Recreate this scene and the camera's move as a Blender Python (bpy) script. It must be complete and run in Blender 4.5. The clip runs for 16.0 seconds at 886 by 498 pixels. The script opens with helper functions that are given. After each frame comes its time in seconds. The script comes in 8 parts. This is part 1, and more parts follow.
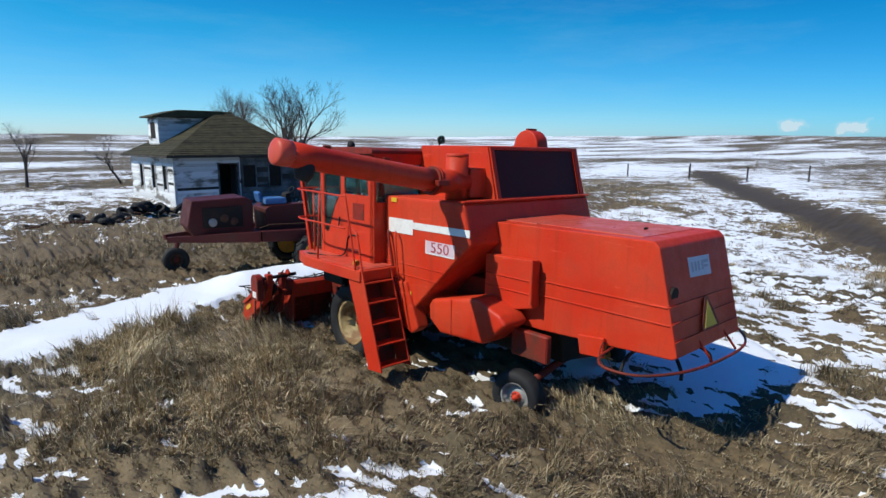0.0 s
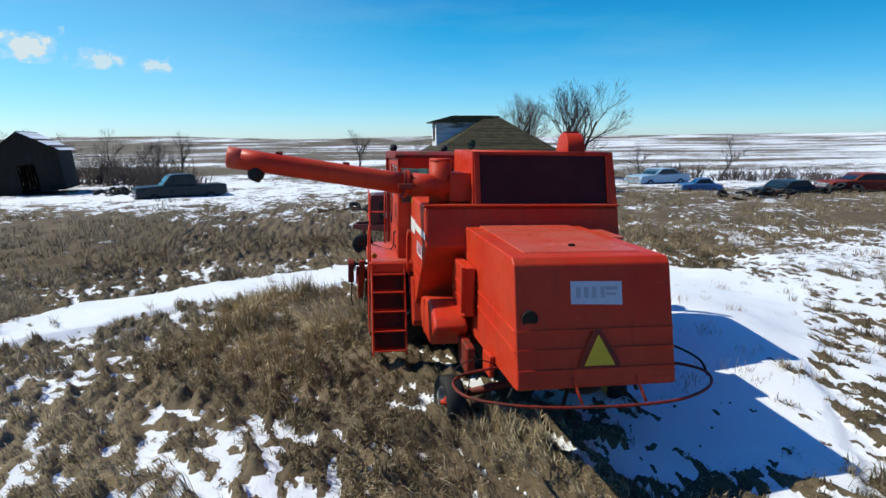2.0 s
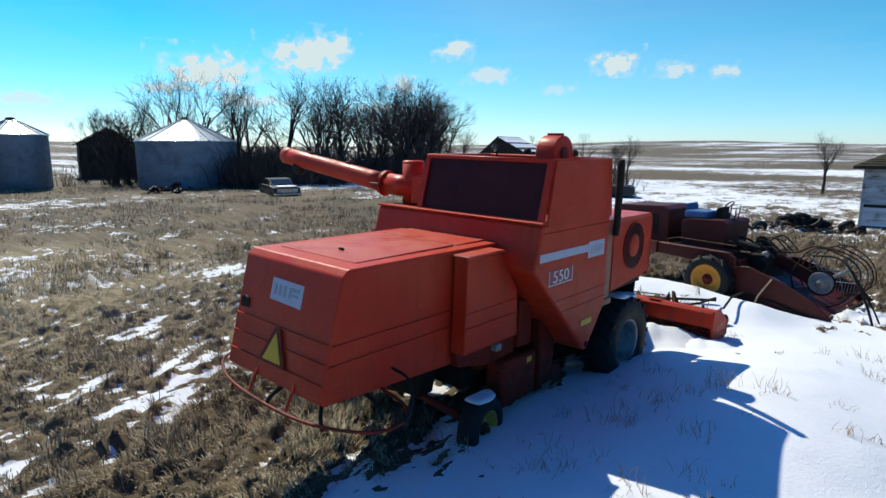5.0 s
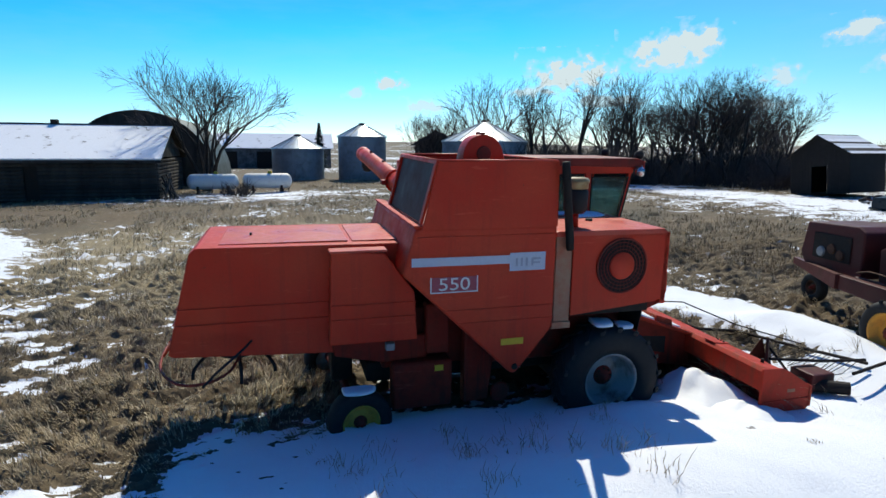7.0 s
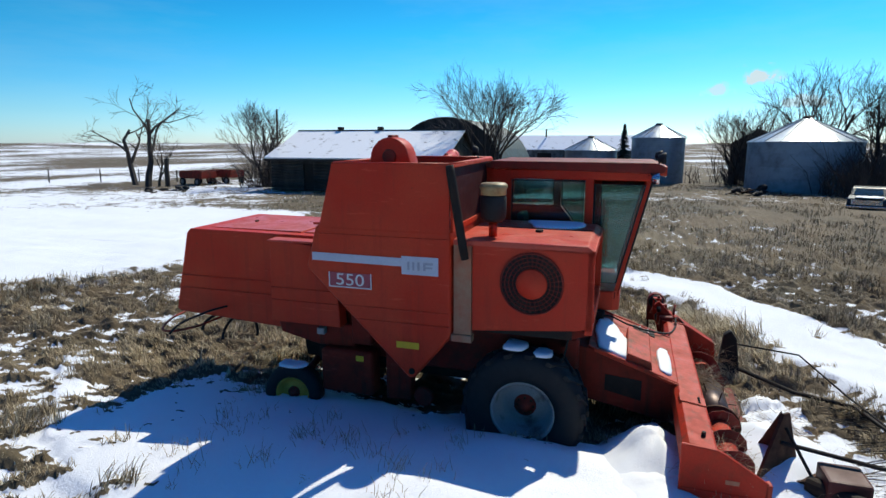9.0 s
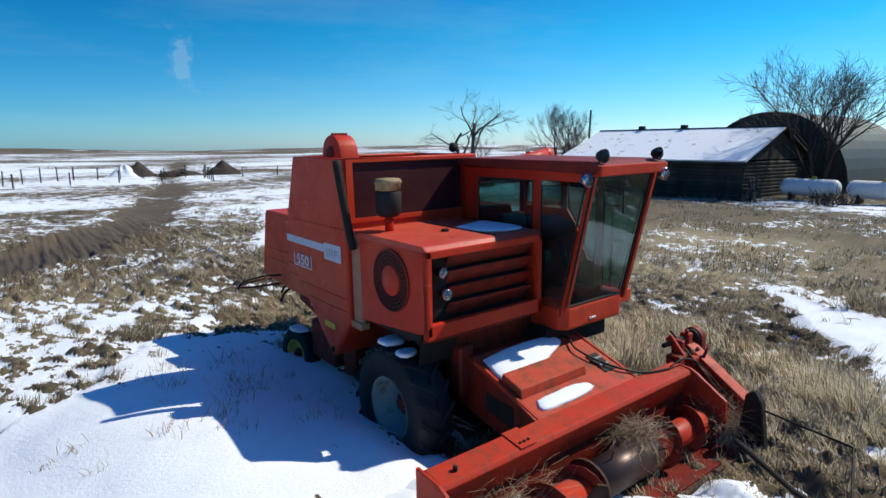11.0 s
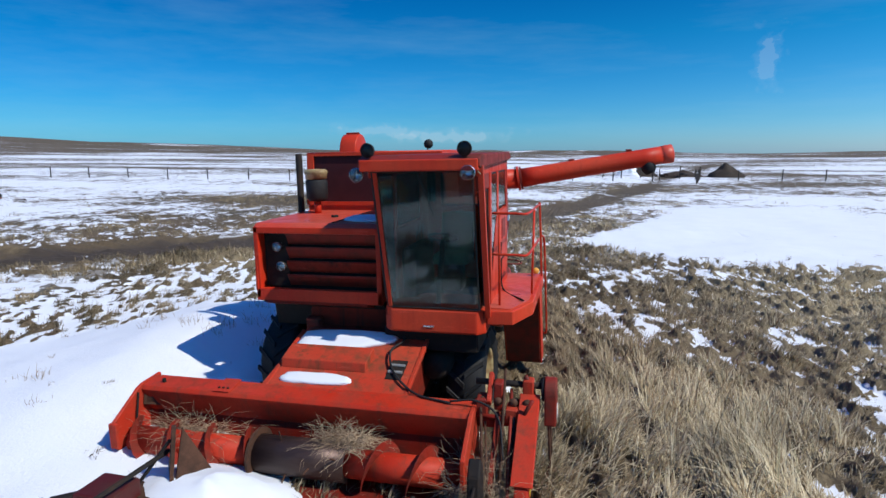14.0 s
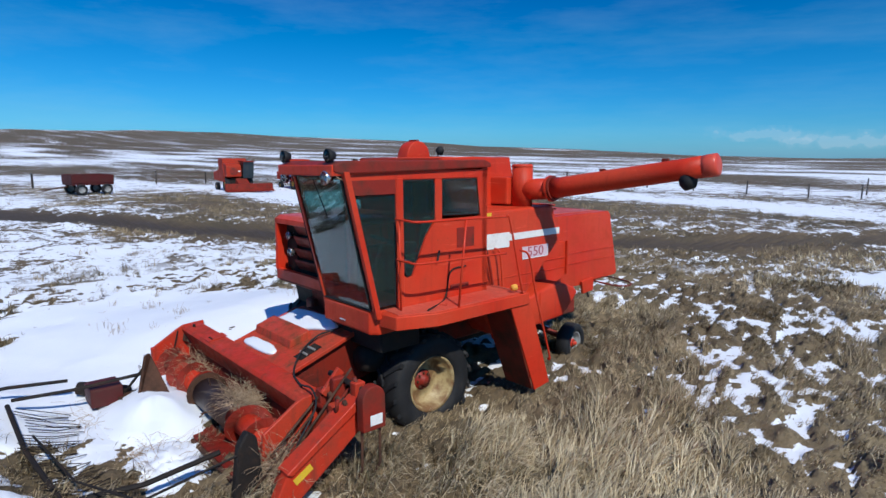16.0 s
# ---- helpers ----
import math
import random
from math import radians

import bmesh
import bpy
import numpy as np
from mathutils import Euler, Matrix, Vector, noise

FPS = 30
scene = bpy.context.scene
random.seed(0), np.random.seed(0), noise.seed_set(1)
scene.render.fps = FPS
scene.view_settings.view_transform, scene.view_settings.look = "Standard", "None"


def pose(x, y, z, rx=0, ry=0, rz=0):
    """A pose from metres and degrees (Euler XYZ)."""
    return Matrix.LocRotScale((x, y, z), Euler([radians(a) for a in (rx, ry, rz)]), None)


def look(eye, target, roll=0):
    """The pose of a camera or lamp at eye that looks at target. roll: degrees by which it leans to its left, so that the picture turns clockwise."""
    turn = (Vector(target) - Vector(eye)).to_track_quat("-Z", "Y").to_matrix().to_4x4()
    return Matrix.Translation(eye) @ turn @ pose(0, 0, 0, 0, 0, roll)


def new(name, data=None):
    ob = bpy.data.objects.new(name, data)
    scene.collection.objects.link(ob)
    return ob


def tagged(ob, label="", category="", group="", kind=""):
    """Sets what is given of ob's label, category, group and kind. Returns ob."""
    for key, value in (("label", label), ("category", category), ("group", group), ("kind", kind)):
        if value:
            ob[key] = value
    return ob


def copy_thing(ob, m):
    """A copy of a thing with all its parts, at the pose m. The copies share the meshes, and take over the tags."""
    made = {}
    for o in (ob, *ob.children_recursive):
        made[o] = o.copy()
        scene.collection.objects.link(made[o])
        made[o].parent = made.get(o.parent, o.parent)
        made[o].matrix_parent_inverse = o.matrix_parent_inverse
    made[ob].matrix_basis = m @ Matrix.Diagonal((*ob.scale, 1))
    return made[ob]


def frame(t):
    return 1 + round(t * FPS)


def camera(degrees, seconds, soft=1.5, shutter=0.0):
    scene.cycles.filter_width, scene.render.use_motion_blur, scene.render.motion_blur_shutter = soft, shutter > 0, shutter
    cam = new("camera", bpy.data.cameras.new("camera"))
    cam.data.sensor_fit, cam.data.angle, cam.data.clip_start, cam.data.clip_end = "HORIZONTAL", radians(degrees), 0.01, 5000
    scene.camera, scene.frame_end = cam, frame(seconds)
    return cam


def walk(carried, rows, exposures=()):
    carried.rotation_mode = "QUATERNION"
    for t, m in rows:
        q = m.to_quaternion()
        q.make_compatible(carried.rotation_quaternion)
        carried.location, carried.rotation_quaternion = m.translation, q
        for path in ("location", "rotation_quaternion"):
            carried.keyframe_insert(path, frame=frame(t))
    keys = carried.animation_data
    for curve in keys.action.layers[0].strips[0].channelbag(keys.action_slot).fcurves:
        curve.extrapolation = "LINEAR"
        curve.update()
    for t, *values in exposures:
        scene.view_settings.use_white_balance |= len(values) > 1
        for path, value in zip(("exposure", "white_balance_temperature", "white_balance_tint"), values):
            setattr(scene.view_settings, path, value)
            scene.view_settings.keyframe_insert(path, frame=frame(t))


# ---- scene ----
cam = camera(74.5, 16.0)
PATH = [
    (0.0, (-6.812, -7.886, 3.911), (-3.516, -4.235, 3.013), 0.07),
    (0.5, (-5.842, -8.713, 3.934), (-3.072, -4.647, 3.039), 0.10),
    (1.0, (-4.732, -9.473, 3.973), (-2.574, -5.054, 3.071), 0.00),
    (1.5, (-3.437, -10.062, 3.955), (-1.952, -5.373, 3.057), 0.07),
    (2.0, (-2.077, -10.492, 3.984), (-1.307, -5.633, 3.089), -0.51),
    (2.5, (-0.665, -10.610, 3.936), (-0.602, -5.688, 3.061), -0.16),
    (3.0, (0.778, -10.524, 3.927), (0.119, -5.644, 3.061), -0.18),
    (3.5, (2.198, -10.278, 3.932), (0.828, -5.547, 3.071), -0.27),
    (4.0, (3.556, -9.812, 3.936), (1.510, -5.330, 3.086), -0.06),
    (4.5, (4.839, -9.128, 3.936), (2.157, -4.994, 3.092), 0.02),
    (5.0, (6.001, -8.235, 3.938), (2.742, -4.538, 3.092), 0.16),
    (5.5, (7.010, -7.174, 3.940), (3.246, -3.994, 3.090), 0.31),
    (6.0, (7.847, -5.993, 3.944), (3.661, -3.394, 3.089), 0.42),
    (6.5, (8.510, -4.734, 3.949), (3.994, -2.766, 3.093), 0.43),
    (7.0, (9.008, -3.430, 3.961), (4.259, -2.124, 3.102), 0.35),
    (7.5, (9.291, -2.046, 3.964), (4.403, -1.442, 3.102), 0.33),
    (8.0, (9.373, -0.630, 3.968), (4.447, -0.735, 3.114), 0.23),
    (8.5, (9.259, 0.754, 3.973), (4.398, -0.050, 3.116), 0.27),
    (9.0, (8.968, 2.120, 4.006), (4.275, 0.626, 3.145), 0.24),
    (9.5, (8.459, 3.449, 4.009), (4.035, 1.285, 3.149), 0.21),
    (10.0, (7.748, 4.715, 3.998), (3.699, 1.910, 3.138), 0.15),
    (10.5, (6.848, 5.874, 3.979), (3.273, 2.487, 3.119), 0.09),
    (11.0, (5.788, 6.887, 3.959), (2.765, 2.999, 3.099), 0.07),
    (11.5, (4.605, 7.724, 3.945), (2.187, 3.433, 3.082), 0.09),
    (12.0, (3.296, 8.399, 3.917), (1.554, 3.792, 3.052), 0.14),
    (12.5, (1.933, 8.841, 3.920), (0.865, 4.034, 3.049), 0.25),
    (13.0, (0.535, 9.088, 3.913), (0.155, 4.179, 3.043), 0.24),
    (13.5, (-0.995, 9.116, 3.891), (-0.566, 4.209, 3.033), 0.11),
    (14.0, (-2.412, 8.900, 3.879), (-1.231, 4.116, 3.033), 0.10),
    (14.5, (-3.710, 8.502, 3.881), (-1.862, 3.932, 3.042), 0.11),
    (15.0, (-5.021, 7.884, 3.885), (-2.489, 3.650, 3.067), 0.29),
    (15.5, (-6.187, 7.089, 3.929), (-3.036, 3.295, 3.106), 0.37),
    (16.0, (-7.202, 6.160, 3.945), (-3.510, 2.890, 3.121), 0.59),
]
walk(cam, [(t, look(eye, target, roll)) for t, eye, target, roll in PATH], [(0, 0.0, 6650, 4), (3.5, 0.08, 7050, 2), (9, 0.05, 7000, 3), (12.5, 0.0, 6650, 4), (14, -0.08, 6350, 8), (16, -0.15, 6200, 8)])

# ---- light ----
SUN = Vector((-0.651, 0.203, 0.731))
sky_world = bpy.data.worlds.new("sky")
scene.world = sky_world
sky_world.use_nodes = True
wn = sky_world.node_tree
sky = wn.nodes.new("ShaderNodeTexSky")
sky.sky_type, sky.sun_disc = "NISHITA", False
sky.sun_elevation, sky.sun_rotation = radians(47), radians(-72.7)
sky.altitude, sky.air_density, sky.dust_density, sky.ozone_density = 900, 1.0, 0.8, 4.0
tone = wn.nodes.new("ShaderNodeHueSaturation")
tone.inputs["Saturation"].default_value = 1.3
wn.links.new(sky.outputs[0], tone.inputs["Color"])
cool = wn.nodes.new("ShaderNodeMix")
cool.data_type, cool.blend_type = "RGBA", "MULTIPLY"
cool.inputs[0].default_value = 1.0
dome = wn.nodes.new("ShaderNodeTexCoord")
height = wn.nodes.new("ShaderNodeSeparateXYZ")
wn.links.new(dome.outputs["Generated"], height.inputs[0])
clear = wn.nodes.new("ShaderNodeValToRGB")
stops = clear.color_ramp.elements
stops[0].position, stops[0].color = 0.0, (0.80, 0.93, 1.30, 1)
stops[1].position, stops[1].color = 0.85, (0.42, 0.86, 1.25, 1)
for at, tint in ((0.05, (0.54, 0.85, 1.10, 1)), (0.18, (0.15, 0.84, 0.95, 1)), (0.36, (0.035, 0.55, 0.78, 1)), (0.5, (0.16, 0.72, 1.0, 1))):
    stops.new(at).color = tint
wn.links.new(height.outputs["Z"], clear.inputs[0])
wn.links.new(clear.outputs[0], cool.inputs[7])
wn.links.new(tone.outputs[0], cool.inputs[6])
# the sky deepens to the south-east, away from sun and haze
away = wn.nodes.new("ShaderNodeVectorMath")
away.operation = "DOT_PRODUCT"
away.inputs[1].default_value = (0.74, -0.64, 0.2)
wn.links.new(dome.outputs["Generated"], away.inputs[0])
deep = wn.nodes.new("ShaderNodeValToRGB")
deep.color_ramp.interpolation = "EASE"
deep.color_ramp.elements[0].position, deep.color_ramp.elements[0].color = 0.0, (1, 1, 1, 1)
deep.color_ramp.elements[1].position, deep.color_ramp.elements[1].color = 1.0, (0.24, 0.55, 0.68, 1)
wider = wn.nodes.new("ShaderNodeMath")
wider.operation = "MULTIPLY_ADD"
wider.inputs[1].default_value, wider.inputs[2].default_value = 0.72, 0.26
wn.links.new(away.outputs["Value"], wider.inputs[0])
wn.links.new(wider.outputs[0], deep.inputs[0])
paler = wn.nodes.new("ShaderNodeMix")
paler.data_type, paler.blend_type = "RGBA", "MULTIPLY"
paler.inputs[0].default_value = 1.0
wn.links.new(cool.outputs[2], paler.inputs[6])
wn.links.new(deep.outputs[0], paler.inputs[7])
# thin veils of high cloud
drawn = wn.nodes.new("ShaderNodeMapping")
drawn.inputs["Rotation"].default_value, drawn.inputs["Scale"].default_value = (0.12, 0.0, 0.5), (2.0, 3.2, 15.0)
wn.links.new(dome.outputs["Generated"], drawn.inputs[0])
wisps = wn.nodes.new("ShaderNodeTexNoise")
wisps.inputs["Scale"].default_value, wisps.inputs["Detail"].default_value, wisps.inputs["Roughness"].default_value = 1.1, 7.0, 0.62
wn.links.new(drawn.outputs[0], wisps.inputs["Vector"])
thin = wn.nodes.new("ShaderNodeValToRGB")
thin.color_ramp.elements[0].position, thin.color_ramp.elements[0].color = 0.46, (0, 0, 0, 1)
thin.color_ramp.elements[1].position, thin.color_ramp.elements[1].color = 0.82, (0.13, 0.13, 0.13, 1)
wn.links.new(wisps.outputs["Fac"], thin.inputs[0])
# milky air low in the north-west, towards the sun
milky = wn.nodes.new("ShaderNodeVectorMath")
milky.operation = "DOT_PRODUCT"
milky.inputs[1].default_value = (-0.52, 0.854, 0.0)
wn.links.new(dome.outputs["Generated"], milky.inputs[0])
milk = wn.nodes.new("ShaderNodeMapRange")
milk.interpolation_type = "SMOOTHSTEP"
milk.inputs["From Min"].default_value, milk.inputs["From Max"].default_value = 0.72, 1.02
milk.inputs["To Min"].default_value, milk.inputs["To Max"].default_value = 0.0, 0.24
wn.links.new(milky.outputs["Value"], milk.inputs["Value"])
hazy = wn.nodes.new("ShaderNodeMath")
wn.links.new(milk.outputs["Result"], hazy.inputs[0])
wn.links.new(thin.outputs[0], hazy.inputs[1])
veil = wn.nodes.new("ShaderNodeMix")
veil.data_type = "RGBA"
wn.links.new(hazy.outputs[0], veil.inputs[0])
wn.links.new(paler.outputs[2], veil.inputs[6])
veil.inputs[7].default_value = (3.2, 4.6, 5.4, 1)
wn.links.new(veil.outputs[2], wn.nodes["Background"].inputs[0])
wn.nodes["Background"].inputs[1].default_value = 0.155
sun_data = bpy.data.lights.new("sun", "SUN")
sun_data.energy, sun_data.angle, sun_data.color = 4.8, radians(0.5), (1.0, 0.95, 0.86)
sun = new("sun", sun_data)
sun.matrix_world = look((0, 0, 60), Vector((0, 0, 60)) - SUN * 10)
scene.view_settings.exposure = 0.0


# ---- materials ----
def material(name, rough=0.6, metal=0.0):
    m = bpy.data.materials.new(name)
    m.use_nodes = True
    b = m.node_tree.nodes["Principled BSDF"]
    b.inputs["Roughness"].default_value, b.inputs["Metallic"].default_value = rough, metal
    return m, m.node_tree, b


def nd(nt, kind, **sockets):
    n = nt.nodes.new(kind)
    for k, v in sockets.items():
        n.inputs[k.replace("_", " ")].default_value = v
    return n


def noise_of(nt, scale, detail=4.0, rough=0.55, coord="Object", stretch=(1, 1, 1)):
    tc = nt.nodes.new("ShaderNodeTexCoord")
    mp = nt.nodes.new("ShaderNodeMapping")
    mp.inputs["Scale"].default_value = stretch
    nt.links.new(tc.outputs[coord], mp.inputs[0])
    n = nd(nt, "ShaderNodeTexNoise", Scale=scale, Detail=detail, Roughness=rough)
    nt.links.new(mp.outputs[0], n.inputs["Vector"])
    return n.outputs["Fac"]


def ramp(nt, fac, stops):
    r = nt.nodes.new("ShaderNodeValToRGB")
    e = r.color_ramp.elements
    while len(e) < len(stops):
        e.new(0.5)
    for el, (p, c) in zip(e, stops):
        el.position, el.color = p, (c, c, c, 1) if isinstance(c, float) else (*c, 1)
    nt.links.new(fac, r.inputs[0])
    return r.outputs[0]


def mix(nt, fac, a, b):
    n = nt.nodes.new("ShaderNodeMix")
    n.data_type = "RGBA"
    for sock, v in ((n.inputs[0], fac), (n.inputs[6], a), (n.inputs[7], b)):
        if isinstance(v, (int, float)):
            sock.default_value = v
        elif isinstance(v, tuple):
            sock.default_value = (*v, 1)
        else:
            nt.links.new(v, sock)
    return n.outputs[2]


def bump(nt, b, fac, strength=0.3, distance=0.01):
    n = nd(nt, "ShaderNodeBump", Strength=strength, Distance=distance)
    nt.links.new(fac, n.inputs["Height"])
    nt.links.new(n.outputs[0], b.inputs["Normal"])


def vary(nt, color, amount=0.25):
    """Shifts a colour's brightness from object to object."""
    oi = nt.nodes.new("ShaderNodeObjectInfo")
    h = nt.nodes.new("ShaderNodeHueSaturation")
    mr = nd(nt, "ShaderNodeMapRange", To_Min=1 - amount, To_Max=1 + amount)
    nt.links.new(oi.outputs["Random"], mr.inputs["Value"])
    nt.links.new(mr.outputs[0], h.inputs["Value"])
    nt.links.new(color, h.inputs["Color"])
    return h.outputs[0]


def surface(name, base, worn, rough=0.6, metal=0.0, scale=3.0, fine=40.0, amount=(0.5, 0.7), bumpy=0.15, dist=0.004,
            speck=None, object_vary=0.0, stretch=(1, 1, 1), spec=0.3):
    """Base colour with large worn patches, a fine grain and, where given, specks of a third colour."""
    m, nt, b = material(name, rough, metal)
    big = noise_of(nt, scale, 6, 0.65, stretch=stretch)
    small = noise_of(nt, fine, 4, 0.6, stretch=stretch)
    c = mix(nt, ramp(nt, big, [(amount[0], 0.0), (amount[1], 1.0)]), base, worn)
    c = mix(nt, ramp(nt, small, [(0.35, 0.0), (0.75, 0.28)]), c, tuple(0.55 * v for v in base))
    if speck:
        sp = noise_of(nt, fine * 0.3, 8, 0.75)
        c = mix(nt, ramp(nt, sp, [(0.64, 0.0), (0.69, 1.0)]), c, speck)
    if object_vary:
        c = vary(nt, c, object_vary)
    nt.links.new(c, b.inputs["Base Color"])
    rr = ramp(nt, big, [(0.3, max(0.05, rough - 0.12)), (0.75, min(1.0, rough + 0.18))])
    nt.links.new(rr, b.inputs["Roughness"])
    bump(nt, b, small, bumpy, dist)
    b.inputs["Specular IOR Level"].default_value = spec
    return m


def paint(name, base, faded, grime, rough=0.5, spec=0.2, wear=0.5, dirt=0.5):
    """Old enamel: chalky fading, runs of dirt down the sheets, scuffs and chips down to rust."""
    m, nt, b = material(name, rough)
    big = noise_of(nt, 0.8, 5, 0.6)
    cloud = noise_of(nt, 3.2, 6, 0.7)
    runs = noise_of(nt, 7.0, 5, 0.65, stretch=(1.0, 1.0, 0.07))
    grain = noise_of(nt, 55, 3, 0.6)
    chips = noise_of(nt, 16, 9, 0.78)
    scrape = noise_of(nt, 5.0, 6, 0.75, stretch=(0.25, 0.25, 2.2))
    c = mix(nt, ramp(nt, big, [(0.40, 0.0), (0.68, 1.0)]), base, faded)
    c = mix(nt, ramp(nt, cloud, [(0.47, 0.0), (0.70, 0.55 * dirt)]), c, grime)
    c = mix(nt, ramp(nt, runs, [(0.52, 0.0), (0.70, 0.75 * dirt)]), c, grime)
    c = mix(nt, ramp(nt, scrape, [(0.62, 0.0), (0.66, 0.55 * wear)]), c, tuple(min(1.0, 1.25 * v + 0.03) for v in faded))
    c = mix(nt, ramp(nt, grain, [(0.40, 0.0), (0.75, 0.22)]), c, tuple(0.5 * v for v in base))
    c = mix(nt, ramp(nt, chips, [(0.635, 0.0), (0.665, wear)]), c, (0.115, 0.038, 0.018))
    nt.links.new(c, b.inputs["Base Color"])
    nt.links.new(ramp(nt, cloud, [(0.32, max(0.1, rough - 0.16)), (0.70, min(1.0, rough + 0.2))]), b.inputs["Roughness"])
    b.inputs["Specular IOR Level"].default_value = spec
    dent = nt.nodes.new("ShaderNodeMath")
    dent.operation = "MULTIPLY_ADD"
    nt.links.new(noise_of(nt, 1.6, 2, 0.5), dent.inputs[0])
    dent.inputs[1].default_value = 6.0
    nt.links.new(grain, dent.inputs[2])
    bump(nt, b, dent.outputs[0], 0.10, 0.006)
    return m


RED = paint("faded_red_paint", (0.52, 0.029, 0.010), (0.56, 0.060, 0.022), (0.30, 0.030, 0.014), 0.46, 0.22, 0.7, 0.6)
FARRED = surface("dulled_red_paint", (0.36, 0.026, 0.010), (0.26, 0.04, 0.02), 0.6, 0, 1.5, 20, (0.4, 0.7), 0.1, 0.003, (0.12, 0.04, 0.02), spec=0.15)
HEADRED = paint("weathered_header_paint", (0.46, 0.026, 0.010), (0.44, 0.045, 0.020), (0.17, 0.040, 0.022), 0.55, 0.18, 1.0, 1.1)
TOPRED = paint("sun_faded_red_paint", (0.55, 0.060, 0.034), (0.52, 0.105, 0.066), (0.34, 0.06, 0.035), 0.40, 0.28, 0.8, 0.6)
# dark red for lower parts: grease, plus shade put into the colour
SHADEGREASE = paint("shaded_greasy_red_paint", (0.17, 0.013, 0.007), (0.22, 0.024, 0.012), (0.05, 0.018, 0.012), 0.6, 0.15, 0.8, 1.3)
# rust wear; base also deepened for the shade on lower parts
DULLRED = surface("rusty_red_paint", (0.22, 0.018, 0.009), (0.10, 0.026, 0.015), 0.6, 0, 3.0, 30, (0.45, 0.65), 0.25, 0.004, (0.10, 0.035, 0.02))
MAROON = surface("dark_maroon_paint", (0.072, 0.009, 0.008), (0.06, 0.02, 0.015), 0.55, 0, 2.5, 30, (0.5, 0.7), 0.15, 0.003, (0.07, 0.04, 0.03))
RUST = surface("rusted_steel", (0.10, 0.045, 0.026), (0.045, 0.024, 0.016), 0.8, 0.2, 5, 60, (0.4, 0.65), 0.35, 0.004)
DARK = surface("greasy_dark_steel", (0.018, 0.014, 0.012), (0.05, 0.03, 0.02), 0.75, 0.2, 4, 50, (0.5, 0.75), 0.2, 0.003)
BLACK = surface("black_rubber", (0.014, 0.014, 0.015), (0.032, 0.03, 0.028), 0.7, 0, 6, 70, (0.5, 0.8), 0.2, 0.003)
CREAM = surface("cream_rim_paint", (0.38, 0.29, 0.14), (0.17, 0.085, 0.035), 0.55, 0, 4, 40, (0.4, 0.6), 0.15, 0.003, (0.16, 0.08, 0.04))
YRIM = surface("yellow_rim_paint", (0.72, 0.34, 0.05), (0.52, 0.24, 0.05), 0.55, 0, 4, 40, (0.5, 0.7), 0.15, 0.003)
GREYRIM = surface("grey_rim_paint", (0.28, 0.28, 0.27), (0.13, 0.09, 0.07), 0.5, 0.1, 4, 40, (0.5, 0.7), 0.15, 0.003)
TAN = surface("weathered_tan_paint", (0.36, 0.20, 0.12), (0.38, 0.10, 0.05), 0.6, 0, 3, 30, (0.4, 0.7), 0.1, 0.003)
WHITE = surface("white_vinyl", (0.72, 0.71, 0.68), (0.55, 0.52, 0.48), 0.5, 0, 6, 40, (0.5, 0.75), 0.05, 0.001)
LABEL = surface("pale_grey_vinyl", (0.50, 0.52, 0.60), (0.44, 0.45, 0.5), 0.45, 0, 8, 40, (0.5, 0.75), 0.05, 0.001)
LABELDARK = surface("grey_lettering", (0.34, 0.35, 0.42), (0.3, 0.3, 0.36), 0.5, 0, 8, 40, (0.5, 0.75), 0.05, 0.001)
PURPLE = surface("faded_purple_vinyl", (0.36, 0.07, 0.09), (0.40, 0.14, 0.16), 0.5, 0, 8, 40, (0.5, 0.75), 0.05, 0.001)
LILAC = surface("pale_lilac_vinyl", (0.60, 0.46, 0.50), (0.52, 0.36, 0.40), 0.5, 0, 8, 40, (0.5, 0.75), 0.05, 0.001)
YELLOW = surface("yellow_reflector", (0.66, 0.42, 0.03), (0.55, 0.34, 0.04), 0.45, 0, 6, 50, (0.5, 0.8), 0.05, 0.001)
CHROME = surface("dull_chrome", (0.6, 0.6, 0.6), (0.42, 0.4, 0.38), 0.2, 0.9, 8, 60, (0.5, 0.75), 0.05, 0.001)
SEAT = surface("green_seat_vinyl", (0.16, 0.22, 0.15), (0.09, 0.11, 0.08), 0.6, 0, 5, 60, (0.5, 0.7), 0.2, 0.004)
BLUE = surface("faded_blue_paint", (0.04, 0.12, 0.30), (0.09, 0.16, 0.26), 0.5, 0, 3, 40, (0.5, 0.7), 0.1, 0.003)
PALEBLUE = surface("pale_blue_car_paint", (0.26, 0.40, 0.54), (0.3, 0.34, 0.38), 0.4, 0, 2, 30, (0.5, 0.7), 0.08, 0.003, (0.16, 0.09, 0.05))
NAVY = surface("dark_car_paint", (0.018, 0.03, 0.038), (0.05, 0.045, 0.04), 0.35, 0.1, 2, 30, (0.5, 0.75), 0.08, 0.003, (0.12, 0.07, 0.04))
TARP = surface("blue_tarpaulin", (0.02, 0.09, 0.28), (0.04, 0.13, 0.33), 0.5, 0, 2, 20, (0.4, 0.7), 0.3, 0.02)
BLACKWOOD = surface("blackened_old_boards", (0.020, 0.017, 0.015), (0.034, 0.030, 0.027), 0.9, 0, 2.5, 40, (0.5, 0.75), 0.3, 0.006)
WOOD = surface("weathered_grey_boards", (0.054, 0.046, 0.040), (0.020, 0.017, 0.015), 0.85, 0, 1.5, 25, (0.4, 0.7), 0.4, 0.01, None, 0.3, (1, 1, 0.25))
